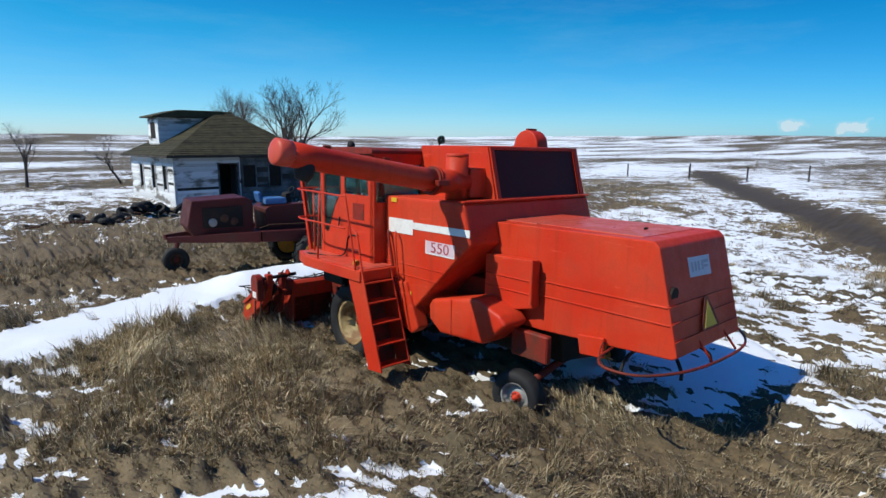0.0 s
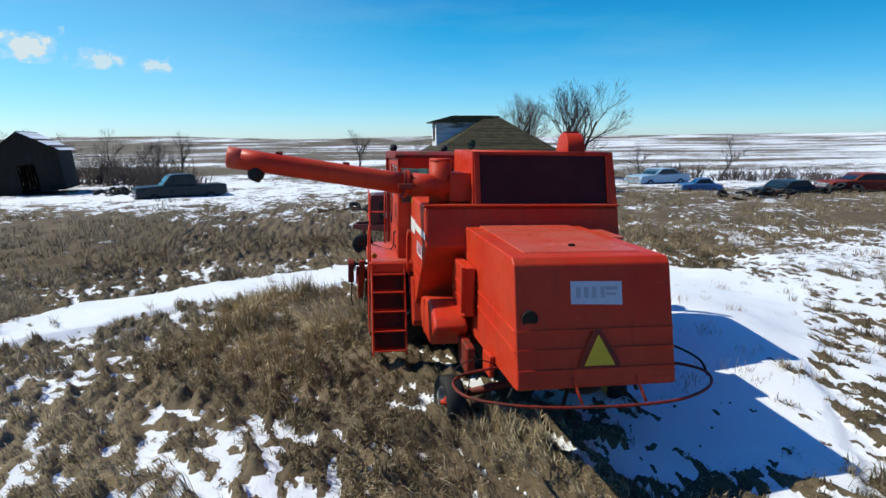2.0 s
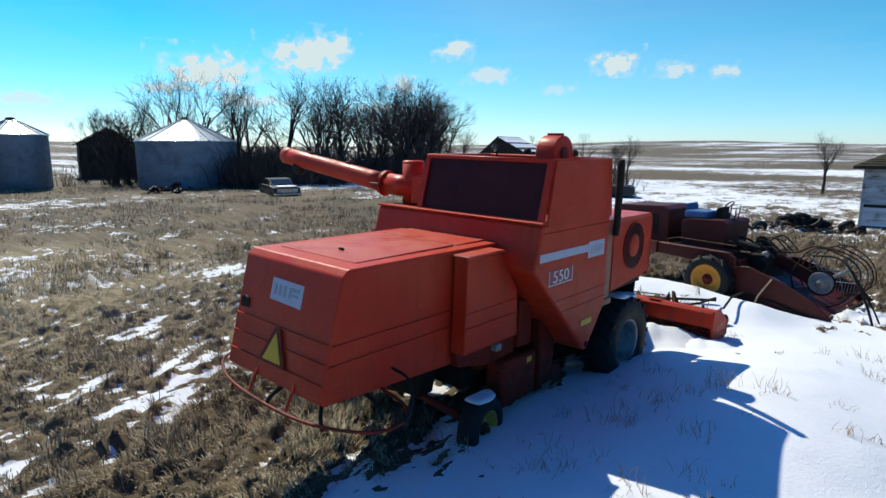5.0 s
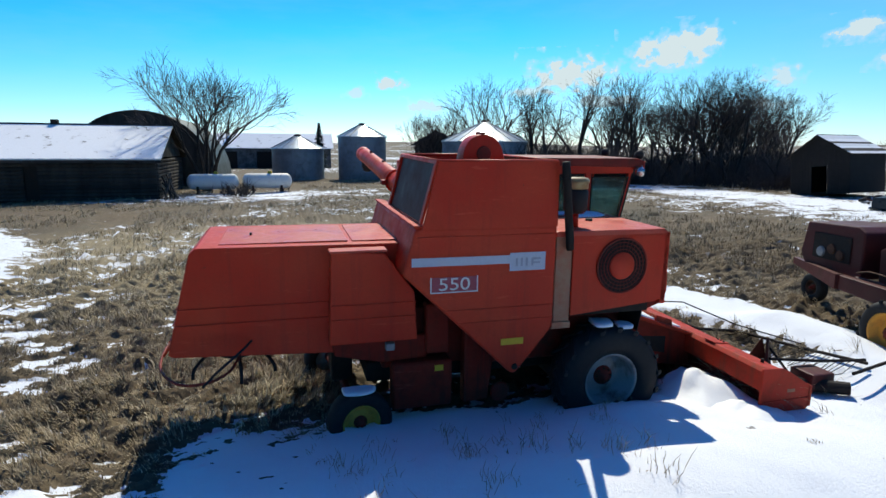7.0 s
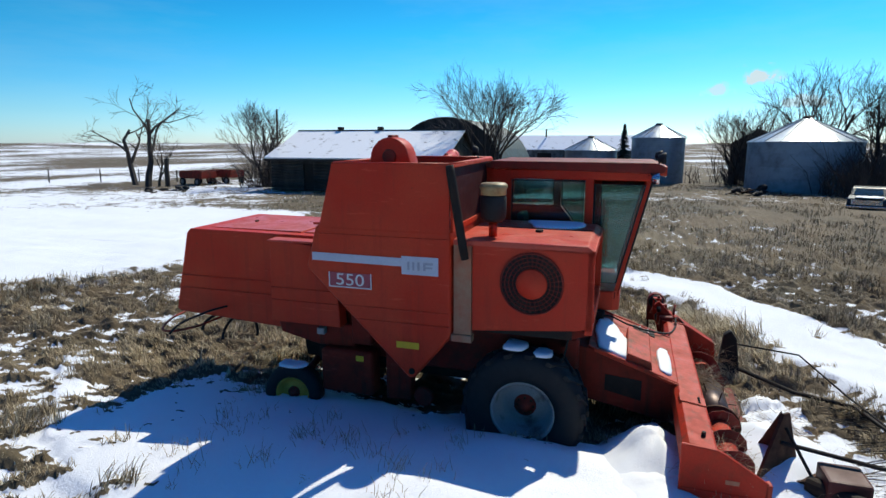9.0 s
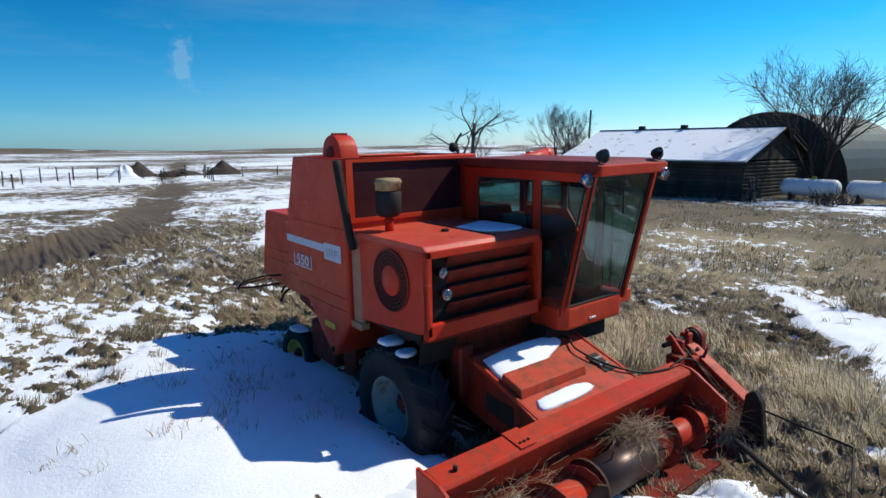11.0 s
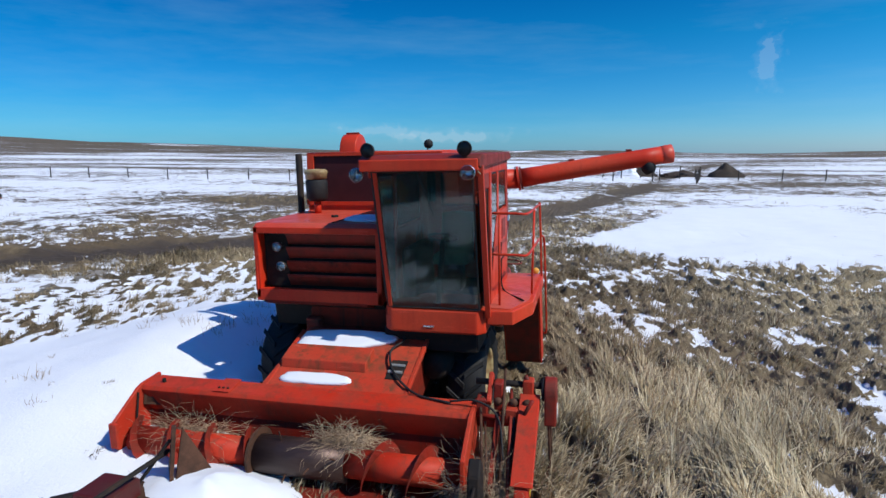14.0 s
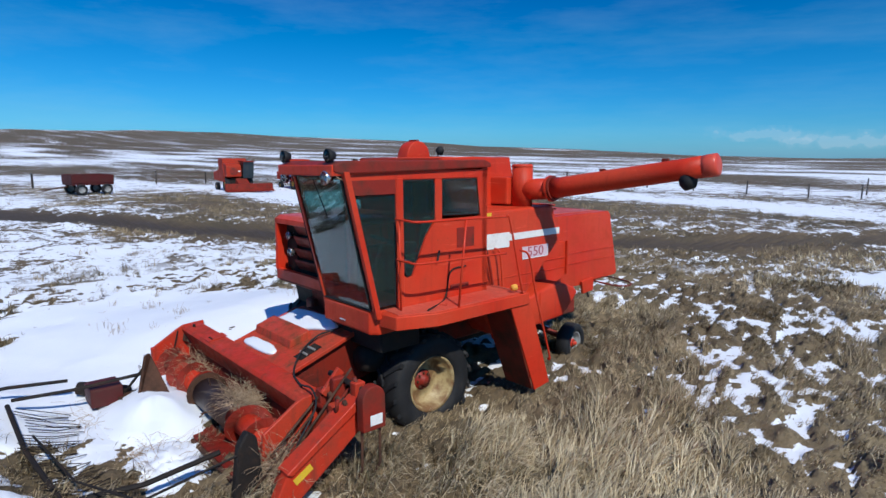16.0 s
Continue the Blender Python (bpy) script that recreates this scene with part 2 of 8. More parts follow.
OLDWHITE = surface("peeling_white_boards", (0.62, 0.63, 0.65), (0.17, 0.155, 0.14), 0.8, 0, 1.1, 20, (0.52, 0.60), 0.35, 0.008, (0.08, 0.07, 0.06), 0.2, (0.5, 0.5, 1.8))
GREYWALL = surface("bare_grey_boards", (0.14, 0.15, 0.165), (0.05, 0.05, 0.05), 0.85, 0, 1.3, 20, (0.4, 0.62), 0.35, 0.008, (0.3, 0.31, 0.33), 0.2)
SHINGLE = surface("mossy_brown_shingles", (0.062, 0.054, 0.026), (0.036, 0.031, 0.020), 0.9, 0, 2, 14, (0.4, 0.7), 0.4, 0.01, None, 0.25)
SNOWROOF = surface("snowy_roof_boards", (0.86, 0.88, 0.91), (0.22, 0.21, 0.20), 0.7, 0, 1.3, 12, (0.60, 0.68), 0.3, 0.01, None, 0.12)
GALV = surface("galvanised_sheet", (0.25, 0.30, 0.35), (0.17, 0.18, 0.2), 0.5, 0.35, 1.2, 20, (0.45, 0.7), 0.1, 0.004, (0.10, 0.09, 0.08), 0.08)
GALVROOF = surface("bright_galvanised_roof", (0.42, 0.46, 0.48), (0.3, 0.32, 0.33), 0.35, 0.6, 1.2, 20, (0.45, 0.7), 0.1, 0.004)
BARK = surface("dark_grey_bark", (0.06, 0.049, 0.044), (0.024, 0.02, 0.018), 0.9, 0, 3, 30, (0.4, 0.7), 0.4, 0.01, None, 0.25)
TWIG = surface("bare_twigs", (0.115, 0.088, 0.078), (0.06, 0.047, 0.043), 0.9, 0, 0.6, 10, (0.4, 0.7), 0.1, 0.004, None, 0.3)
SPRUCE = surface("spruce_needles", (0.012, 0.022, 0.014), (0.02, 0.032, 0.018), 0.8, 0, 2, 20, (0.4, 0.7), 0.2, 0.01)
WEED = surface("dry_weed_stems", (0.42, 0.31, 0.20), (0.24, 0.15, 0.09), 0.85, 0, 6, 40, (0.4, 0.7), 0.1, 0.002)
DRUM = surface("worn_dark_steel", (0.085, 0.055, 0.048), (0.05, 0.028, 0.022), 0.42, 0.5, 3, 40, (0.4, 0.7), 0.15, 0.003, stretch=(0.2, 1, 1))
RUSTRED = paint("rusting_top_sheet", (0.46, 0.040, 0.018), (0.42, 0.060, 0.030), (0.16, 0.050, 0.024), 0.55, 0.18, 1.0, 1.9)
SOIL = surface("dark_earth", (0.05, 0.038, 0.028), (0.03, 0.024, 0.018), 0.95, 0, 1, 10, (0.4, 0.7), 0.5, 0.03)


def snow_material():
    m, nt, b = material("crusted_snow", 0.62)
    big, small = noise_of(nt, 1.7, 5), noise_of(nt, 28, 5, 0.6)
    nt.links.new(mix(nt, big, (0.76, 0.78, 0.815), (0.68, 0.71, 0.76)), b.inputs["Base Color"])
    b.inputs["Subsurface Weight"].default_value = 0.0
    bump(nt, b, small, 0.25, 0.012)
    return m


SNOW = snow_material()


def glass(name, tint, rough=0.02, alpha=0.6):
    """A thin pane: part mirror by Fresnel gloss, part tinted see-through."""
    m, nt, b = material(name, rough)
    b.inputs["Base Color"].default_value = (*tint, 1)
    b.inputs["Transmission Weight"].default_value = alpha
    b.inputs["IOR"].default_value = 1.45
    return m


GLASS = glass("tinted_cab_glass", (0.24, 0.44, 0.43), 0.03, 0.965)
SCREEN = surface("dark_red_tank_screen", (0.045, 0.012, 0.014), (0.07, 0.018, 0.02), 0.5, 0, 2, 60, (0.4, 0.7), 0.1, 0.002, spec=0.12)
LENS = glass("lamp_lens", (0.9, 0.92, 0.95), 0.1, 1.0)


# ---- shape helpers ----
def part(name, bm, mat, parent=None, label="", smooth=False):
    """Links a bmesh as one mesh object under a thing or a part."""
    bmesh.ops.recalc_face_normals(bm, faces=bm.faces)
    me = bpy.data.meshes.new(name)
    bm.to_mesh(me)
    bm.free()
    if smooth:
        me.shade_smooth()
    me.materials.append(mat)
    ob = new(name, me)
    ob.parent = parent
    if label:
        ob["label"] = label
    return ob


def thing(name, m, label, category, group="", kind=""):
    ob = new(name)
    ob.empty_display_size = 0.2
    ob.matrix_world = m
    return tagged(ob, label, category, group, kind)


def merge(bm, other):
    me = bpy.data.meshes.new("tmp")
    other.to_mesh(me)
    other.free()
    bm.from_mesh(me)
    bpy.data.meshes.remove(me)
    return bm


def box(x0, x1, y0, y1, z0, z1, bevel=0.0, seg=2, bm=None):
    b = bmesh.new()
    bmesh.ops.create_cube(b, size=1)
    for v in b.verts:
        v.co = Vector(((x0 + x1) / 2 + v.co.x * (x1 - x0), (y0 + y1) / 2 + v.co.y * (y1 - y0), (z0 + z1) / 2 + v.co.z * (z1 - z0)))
    if bevel:
        bmesh.ops.bevel(b, geom=b.edges[:], offset=bevel, segments=seg, affect="EDGES", profile=0.6)
    return merge(bm, b) if bm else b


def prism(axis, pts, lo, hi, bevel=0.0, seg=2, bm=None):
    """A polygon of the two other axes, drawn out along an axis from lo to hi."""
    b = bmesh.new()
    place = {"x": lambda p, a: (a, p[0], p[1]), "y": lambda p, a: (p[0], a, p[1]), "z": lambda p, a: (p[0], p[1], a)}[axis]
    v0, v1 = [b.verts.new(place(p, lo)) for p in pts], [b.verts.new(place(p, hi)) for p in pts]
    b.faces.new(v0), b.faces.new(v1[::-1])
    for i in range(len(pts)):
        j = (i + 1) % len(pts)
        b.faces.new((v0[i], v1[i], v1[j], v0[j]))
    bmesh.ops.recalc_face_normals(b, faces=b.faces)
    if bevel:
        bmesh.ops.bevel(b, geom=b.edges[:], offset=bevel, segments=seg, affect="EDGES", profile=0.6)
    return merge(bm, b) if bm else b


def sheet(corners, thick, bm=None, bevel=0.0):
    """A flat plate of any outline, drawn out along its normal."""
    b = bm or bmesh.new()
    c = [Vector(p) for p in corners]
    n = (c[1] - c[0]).cross(c[2] - c[1]).normalized() * thick
    v0, v1 = [b.verts.new(p) for p in c], [b.verts.new(p + n) for p in c]
    b.faces.new(v0), b.faces.new(v1[::-1])
    for i in range(len(c)):
        j = (i + 1) % len(c)
        b.faces.new((v0[i], v1[i], v1[j], v0[j]))
    return b


def tube(pts, r, n=8, bm=None, closed=False, flat=1.0):
    """A round bar along a line of points; r may be a list."""
    b = bm or bmesh.new()
    pts = [Vector(p) for p in pts]
    rad = r if isinstance(r, (list, tuple)) else [r] * len(pts)
    rings, up = [], None
    for i, p in enumerate(pts):
        a = pts[i - 1] if i or closed else p
        c = pts[(i + 1) % len(pts)] if i + 1 < len(pts) or closed else p
        d = (c - a).normalized()
        if up is None:
            up = d.orthogonal().normalized()
        up = (up - d * up.dot(d)).normalized()
        side = d.cross(up)
        rings.append([b.verts.new(p + (up * math.cos(k * math.tau / n) + side * math.sin(k * math.tau / n)) * rad[i]) for k in range(n)])
    for i in range(len(rings) - (0 if closed else 1)):
        A, B = rings[i], rings[(i + 1) % len(rings)]
        for k in range(n):
            b.faces.new((A[k], A[(k + 1) % n], B[(k + 1) % n], B[k]))
    if not closed:
        if n > 2 and rad[0] > 1e-4:
            b.faces.new(rings[0][::-1])
        if n > 2 and rad[-1] > 1e-4:
            b.faces.new(rings[-1])
    return b


def curve(pts, steps=6):
    """A smooth line through points."""
    P = [Vector(p) for p in pts]
    P = [2 * P[0] - P[1]] + P + [2 * P[-1] - P[-2]]
    out = []
    for i in range(1, len(P) - 2):
        for k in range(steps):
            t = k / steps
            a, b, c, d = P[i - 1], P[i], P[i + 1], P[i + 2]
            out.append(0.5 * ((2 * b) + (c - a) * t + (2 * a - 5 * b + 4 * c - d) * t * t + (3 * b - a - 3 * c + d) * t ** 3))
    return out + [P[-2]]


def lathe(profile, centre, axis="x", n=32, bm=None, closed=True):
    """Turns a profile of (radius, along) about an axis through a point."""
    b = bm or bmesh.new()
    rows = []
    for k in range(n):
        a = k * math.tau / n
        c, s = math.cos(a), math.sin(a)
        row = []
        for r, h in profile:
            p = {"x": (h, r * c, r * s), "y": (r * c, h, r * s), "z": (r * c, r * s, h)}[axis]
            row.append(b.verts.new(Vector(centre) + Vector(p)))
        rows.append(row)
    m = len(profile)
    for k in range(n):
        A, B = rows[k], rows[(k + 1) % n]
        for i in range(m if closed else m - 1):
            j = (i + 1) % m
            b.faces.new((A[i], A[j], B[j], B[i]))
    bmesh.ops.remove_doubles(b, verts=b.verts, dist=1e-5)
    return b


def text(name, words, size, m, mat, parent, label=""):
    """Flat raised lettering in the built-in font."""
    c = bpy.data.curves.new(name, "FONT")
    c.body, c.size, c.extrude, c.align_x, c.align_y = words, size, 0.002, "CENTER", "CENTER"
    tmp = bpy.data.objects.new("tmp", c)
    me = bpy.data.meshes.new_from_object(tmp)
    bpy.data.objects.remove(tmp)
    me.materials.append(mat)
    ob = new(name, me)
    ob.parent = parent
    ob.matrix_local = m
    if label:
        ob["label"] = label
    return ob


def wheel(parent, centre, r, width, rim_r, rim_mat, out, lugs=0, tilt=0.0, name="front_wheel", hub_mat=None, dished=0.15):
    """Tyre, dished rim and hub on an x axis; out is the side on which the dish shows."""
    w = new(name)
    w.parent = parent
    w.matrix_local = pose(*centre, 0, 0, tilt)
    h = width / 2
    prof = [(rim_r, -h * 0.8), (rim_r + 0.3 * (r - rim_r), -h), (r - 0.10 * r, -h * 0.98), (r, -h * 0.75), (r * 1.01, 0), (r, h * 0.75), (r - 0.10 * r, h * 0.98), (rim_r + 0.3 * (r - rim_r), h), (rim_r, h * 0.8)]
    bm = lathe(prof, (0, 0, 0), "x", 40)
    for k in range(lugs):
        a = k * math.tau / lugs
        side = 1 if k % 2 else -1
        lug = box(0, 1, -0.035, 0.035, 0, 0.055, 0.008, 1)
        x0, x1 = (0.0, h * 0.98) if side > 0 else (-h * 0.98, 0.0)
        for v in lug.verts:
            u = v.co.x
            x = x0 + u * (x1 - x0)
            skew = abs(x) / h * 0.28
            ang = a + v.co.y / r + skew
            rad = r * (1 - 0.035 * (abs(x) / h) ** 2) - 0.012 + v.co.z
            v.co = Vector((x, rad * math.cos(ang), rad * math.sin(ang)))
        part("lug", lug, BLACK, w)
    part("tyre", bm, BLACK, w, "cracked black rubber tyre", True)
    dish = out * h * dished
    prof = [(0.0, dish), (rim_r * 0.45, dish + out * 0.03), (rim_r * 0.55, dish), (rim_r * 0.86, dish - out * 0.02), (rim_r * 0.93, out * h * 0.72),
            (rim_r * 1.03, out * h * 0.86), (rim_r * 1.03, out * h * 0.78), (rim_r * 0.97, -out * h * 0.6), (0.0, -out * h * 0.6)]
    part("rim", lathe(prof, (0, 0, 0), "x", 36, closed=False), rim_mat, w, "", True)
    prof = [(0.0, dish + out * 0.12), (rim_r * 0.16, dish + out * 0.11), (rim_r * 0.2, dish + out * 0.05), (rim_r * 0.36, dish + out * 0.045), (rim_r * 0.38, dish - out * 0.02)]
    hub = part("hub", lathe(prof, (0, 0, 0), "x", 20, closed=False), hub_mat or DULLRED, w, "", True)
    for k in range(8):
        a = k * math.tau / 8
        nut = tube([(dish + out * 0.02, rim_r * 0.28 * math.cos(a), rim_r * 0.28 * math.sin(a)), (dish + out * 0.075, rim_r * 0.28 * math.cos(a), rim_r * 0.28 * math.sin(a))], rim_r * 0.035, 6)
        part("wheel_nut", nut, RUST, w)
    return w


# ---- ground ----
def smooth01(a, b, v):
    t = np.clip((v - a) / (b - a), 0, 1)
    return t * t * (3 - 2 * t)


def lattice(ix, iy, seed):
    h = (ix.astype(np.int64) * 374761393 + iy.astype(np.int64) * 668265263 + seed * 974634777) & 0x7FFFFFFF
    h = ((h ^ (h >> 13)) * 1274126177) & 0x7FFFFFFF
    return ((h ^ (h >> 16)) & 0xFFFF) / 65535.0


def value_noise(x, y, seed=0):
    ix, iy = np.floor(x), np.floor(y)
    fx, fy = x - ix, y - iy
    fx, fy = fx * fx * (3 - 2 * fx), fy * fy * (3 - 2 * fy)
    a, b = lattice(ix, iy, seed), lattice(ix + 1, iy, seed)
    c, d = lattice(ix, iy + 1, seed), lattice(ix + 1, iy + 1, seed)
    return (a * (1 - fx) + b * fx) * (1 - fy) + (c * (1 - fx) + d * fx) * fy


def fbm(x, y, scale, octaves=4, seed=0, gain=0.5):
    total, amp, norm = 0.0, 1.0, 0.0
    for k in range(octaves):
        total = total + amp * value_noise(x * scale + 17.3 * k, y * scale - 9.1 * k, seed + k)
        norm, amp, scale = norm + amp, amp * gain, scale * 2.03
    return total / norm


def near_line(x, y, pts):
    """Distance to a broken line."""
    best = np.full(np.shape(x), 1e9)
    for (ax, ay), (bx, by) in zip(pts, pts[1:]):
        dx, dy = bx - ax, by - ay
        t = np.clip(((x - ax) * dx + (y - ay) * dy) / (dx * dx + dy * dy), 0, 1)
        best = np.minimum(best, np.hypot(x - ax - t * dx, y - ay - t * dy))
    return best


def inside(x, y, pts, soft):
    """About 1 within a polygon, 0 outside, with a soft edge."""
    inn = np.zeros(np.shape(x), bool)
    for (ax, ay), (bx, by) in zip(pts, pts[1:] + pts[:1]):
        cross = ((ay > y) != (by > y)) & (x < (bx - ax) * (y - ay) / (by - ay + 1e-12) + ax)
        inn ^= cross
    d = near_line(x, y, pts + pts[:1])
    return smooth01(-soft, soft, np.where(inn, d, -d))


TRACK = [(60, 22), (40, 11), (30, 4.5), (24, 0), (18.5, -3.8), (13, -9), (8.5, -13.5), (4, -18.5), (0, -27), (-6, -45), (-14, -80), (-30, -140)]
BAND = [(-10.5, 0.6), (-9.3, 2.0), (-7.6, 4.0), (-5, 5.4), (-1.5, 6.6), (1.0, 6.9), (3.2, 6.4)]
FIELD = [(0.9, -2.6), (1.4, -3.5), (2.0, -4.6), (2.8, -5.8), (3.9, -5.2), (4.5, -4.0), (5.0, -3.0), (5.8, -2.2), (6.6, -1.5), (8.0, 0.4), (9.6, 2.4), (9.2, 5.0), (6.6, 5.6), (4.0, 6.6), (1.6, 6.8), (0.6, 5.2), (0.3, 3.6), (1.6, 2.4), (1.4, 0.0), (1.0, -1.6)]
SWEEP = [(-2, -15), (-5.5, -11.6), (-9, -10.8), (-16, -12.3), (-20, -15), (-21, -22), (-17, -33), (-8, -30)]
EAST = [(3.6, -5.4), (1.2, -8.2), (-1, -10.5), (3, -13), (9, -9.5), (13.5, -5.5), (17, -1.5), (21, 3.5), (22, 9), (10, 7), (7, 3)]
HILLS = [(-180, -0.55), (-156, -0.25), (-132, 0.75), (-121, 1.0), (-95, 1.55), (-80, 0.6), (-40, 0.45), (0, 0.5), (30, 0.5), (70, 0.35), (120, 0.2), (145, 0.05), (165, -0.5), (180, -0.55)]


def coverage(x, y):
    """How much of the ground lies under snow, 0 to 1, before the fine break-up."""
    r = np.hypot(x, y)
    az = np.degrees(np.arctan2(-x, y))
    streak = fbm(x * 0.35 + y * 0.12, y * 1.0 - x * 0.1, 0.10, 4, 5)
    far_share = np.interp(az, [-180, -150, -120, -90, -60, -40, -10, 20, 60, 100, 130, 150, 180], [0.50, 0.50, 0.52, 0.56, 0.56, 0.52, 0.36, 0.30, 0.26, 0.26, 0.40, 0.50, 0.50])
    far = far_share + (streak - 0.5) * 1.5 - 0.35 * smooth01(160, 420, r) * np.interp(az, [-180, -85, -60, 140, 160], [1, 1, 0, 0, 1])
    near = 0.36 + 0.05 * smooth01(-2.5, -5.0, x) + (fbm(x, y, 0.22, 3, 11) - 0.5) * 0.40 + 0.15 * np.exp(-(((x + 7.6) / 2.8) ** 2 + ((y + 2.2) / 3.0) ** 2)) + 0.04 * np.exp(-((x - 1.8) ** 2 + (y + 4.4) ** 2) / 2.0)
    near = near + 0.06 * np.exp(-((x + 4.2) ** 2 + (y + 2.6) ** 2) / 5.0)
    near = near + 0.10 * np.exp(-((x - 0.5) ** 2 + (y + 8.0) ** 2) / 14.0) + 0.25 * np.exp(-((x - 5.0) ** 2 + (y + 6.5) ** 2) / 8.0)
    near = near + 0.09 * np.exp(-((x + 3.9) ** 2 + (y + 3.4) ** 2) / 0.9)
    near = near - 0.30 * np.exp(-(((x + 2.9) / 1.5) ** 2 + ((y - 1.0) / 2.6) ** 2)) - 0.3 * np.exp(-((x + 1.0) ** 2 + (y + 4.4) ** 2) / 3.0)
    near = near + 0.17 * np.exp(-((x - 2.2) ** 2 + (y + 3.7) ** 2) / 1.2) + 0.14 * np.exp(-((x - 1.5) ** 2 + (y + 4.8) ** 2) / 0.8) - 0.22 * np.exp(-((x - 0.6) ** 2 + (y + 5.4) ** 2) / 1.2) - 0.16 * np.exp(-((x + 5.5) ** 2 + (y + 6.3) ** 2) / 2.5)
    near = np.maximum(near, 0.70 * smooth01(0.45, 0.10, near_line(x, y, [(3.6, -4.9), (2.5, -6.1), (1.2, -7.4)]) + (fbm(x, y, 1.2, 2, 23) - 0.5) * 0.5))
    near = near - 0.05 * inside(x, y, [(-3.4, -3.2), (-2.6, -5.6), (-4.5, -9), (-9, -8), (-9, -1), (-5, 0.5)], 0.8)
    near = near - 0.07 * smooth01(7.5, 10, y) - 0.1 * smooth01(-7, -10, x)
    near = np.maximum(near, 0.50 * inside(x + (streak - 0.5) * 4, y + (streak - 0.5) * 3, [(2.8, 6.2), (7.2, 5.0), (10.5, 7.0), (8.6, 10.2), (5.4, 11.2), (3.6, 9.0)], 1.4))
    near = near - 0.12 * np.exp(-((x + 5.0) ** 2 + (y + 2.5) ** 2) / 2.2) - 0.10 * np.exp(-((x - 2.2) ** 2 + (y + 7.2) ** 2) / 2.6) - 0.30 * np.exp(-(((x - 0.9) / 1.5) ** 2 + ((y + 5.5) / 0.9) ** 2)) + 0.14 * np.exp(-((x + 3.7) ** 2 + (y + 3.9) ** 2) / 1.0)
    near = near - 0.10 * np.exp(-((x + 5.6) ** 2 + (y + 1.6) ** 2) / 4.0) - 0.16 * np.exp(-(((x + 5.0) / 5.0) ** 2 + ((y - 11.5) / 3.2) ** 2))
    c = near + (far - near) * smooth01(14, 34, r) - 0.20 * np.exp(-(((x + 13.5) / 8.0) ** 2 + ((y - 14.5) / 6.5) ** 2))
    c = np.maximum(c, np.interp(x, [-10, -8], [0.62, 0.98]) * smooth01(1.75, 0.4, near_line(x, y, BAND) + (fbm(x, y, 0.7, 3, 21) - 0.5) * 1.0))
    wob = (fbm(x, y, 0.9, 3, 31) - 0.5) * 1.6
    c = np.maximum(c, (0.68 + 0.32 * smooth01(-5.5, -0.5, y + 0.15 * x)) * inside(x + wob, y + wob, FIELD, 0.7))
    c = np.maximum(c, 0.95 * inside(x + wob, y + wob, SWEEP, 1.2))
    c = np.maximum(c, np.interp(y, [-9, -6, -2.5], [0.40, 0.47, 0.62]) * inside(x + wob, y - wob, EAST, 1.5))
    yard = np.exp(-(((x + 33) / 5) ** 2 + ((y + 5) / 14) ** 2)) + np.exp(-(((x + 36) / 9) ** 2 + ((y - 24) / 10) ** 2))
    c = np.maximum(c, 0.62 * np.clip(yard, 0, 1))
    c = c - np.interp(y, [-26, -15], [0.35, 0.8]) * smooth01(2.1, 0.8, near_line(x, y, TRACK) + (fbm(x, y, 0.5, 2, 41) - 0.5) * 1.2)
    return np.clip(c, 0, 1)


def hummocks(x, y):
    """Heights, 0 to 1, of the matted tussocks, drawn out along the prevailing wind."""
    u, v = 0.957 * y - 0.287 * x, 0.957 * x + 0.287 * y
    bend = (fbm(x, y, 0.5, 2, 53) - 0.5) * 1.2
    return 1 - (0.14 * fbm(v * 1.0, u * 0.7, 1.1, 3, 51, 0.6) + 0.50 * fbm(v * 6.4 + bend, u * 2.2, 1.0, 2, 57, 0.6) + 0.36 * fbm(v * 9.5 - bend, u * 4.6, 1.0, 2, 59, 0.6))


def snow_level(x, y):
    """The height among the tussocks up to which snow still lies."""
    return 0.5 + (coverage(x, y) - 0.5) * 0.56


def snow_mask(x, y):
    return smooth01(-0.035, 0.04, snow_level(x, y) - hummocks(x, y))


def base_height(x, y):
    r, az = np.hypot(x, y), np.degrees(np.arctan2(-x, y))
    north = np.interp(az, [-180, -140, -100, 0, 80, 105, 125, 180], [0.0, 0.3, 0.9, 1.0, 0.9, 0.6, 0.3, 0.0])
    z = 0.15 + 0.7 * north * smooth01(8, 32, r)
    z = z + 0.54 * np.exp(-(((x - 4.4) / 1.9) ** 2 + ((y - 0.3) / 3.3) ** 2)) + 0.12 * np.exp(-(((x - 2.55) / 0.4) ** 2 + ((y - 1.0) / 0.9) ** 2))
    z = z + 0.34 * np.exp(-(near_line(x, y, [(-0.6, 6.7), (0.8, 6.7), (1.9, 6.2), (2.8, 5.9)]) / 0.75) ** 2)
    z = z + 0.22 * np.exp(-((x + 1.9) ** 2 + (y - 8.4) ** 2) / 1.2)
    z = z - 0.16 * np.exp(-(((x - 0.3) / 0.9) ** 2 + ((y + 0.5) / 3.2) ** 2))
    z = z + (fbm(x, y, 0.35, 3, 61) - 0.5) * 0.22 * smooth01(2.0, 6.0, r)
    z = z - 0.18 * smooth01(2.0, 0.8, near_line(x, y, TRACK))
    target = 3.85 + r * np.tan(np.radians(np.interp(az, [h[0] for h in HILLS], [h[1] for h in HILLS])))
    roll = (fbm(x, y, 0.004, 4, 71) - 0.5) * 0.02 * r
    z = z + (target + roll - z) * smooth01(70, 700, r)
    return z - np.maximum(r - 760, 0) * 0.02


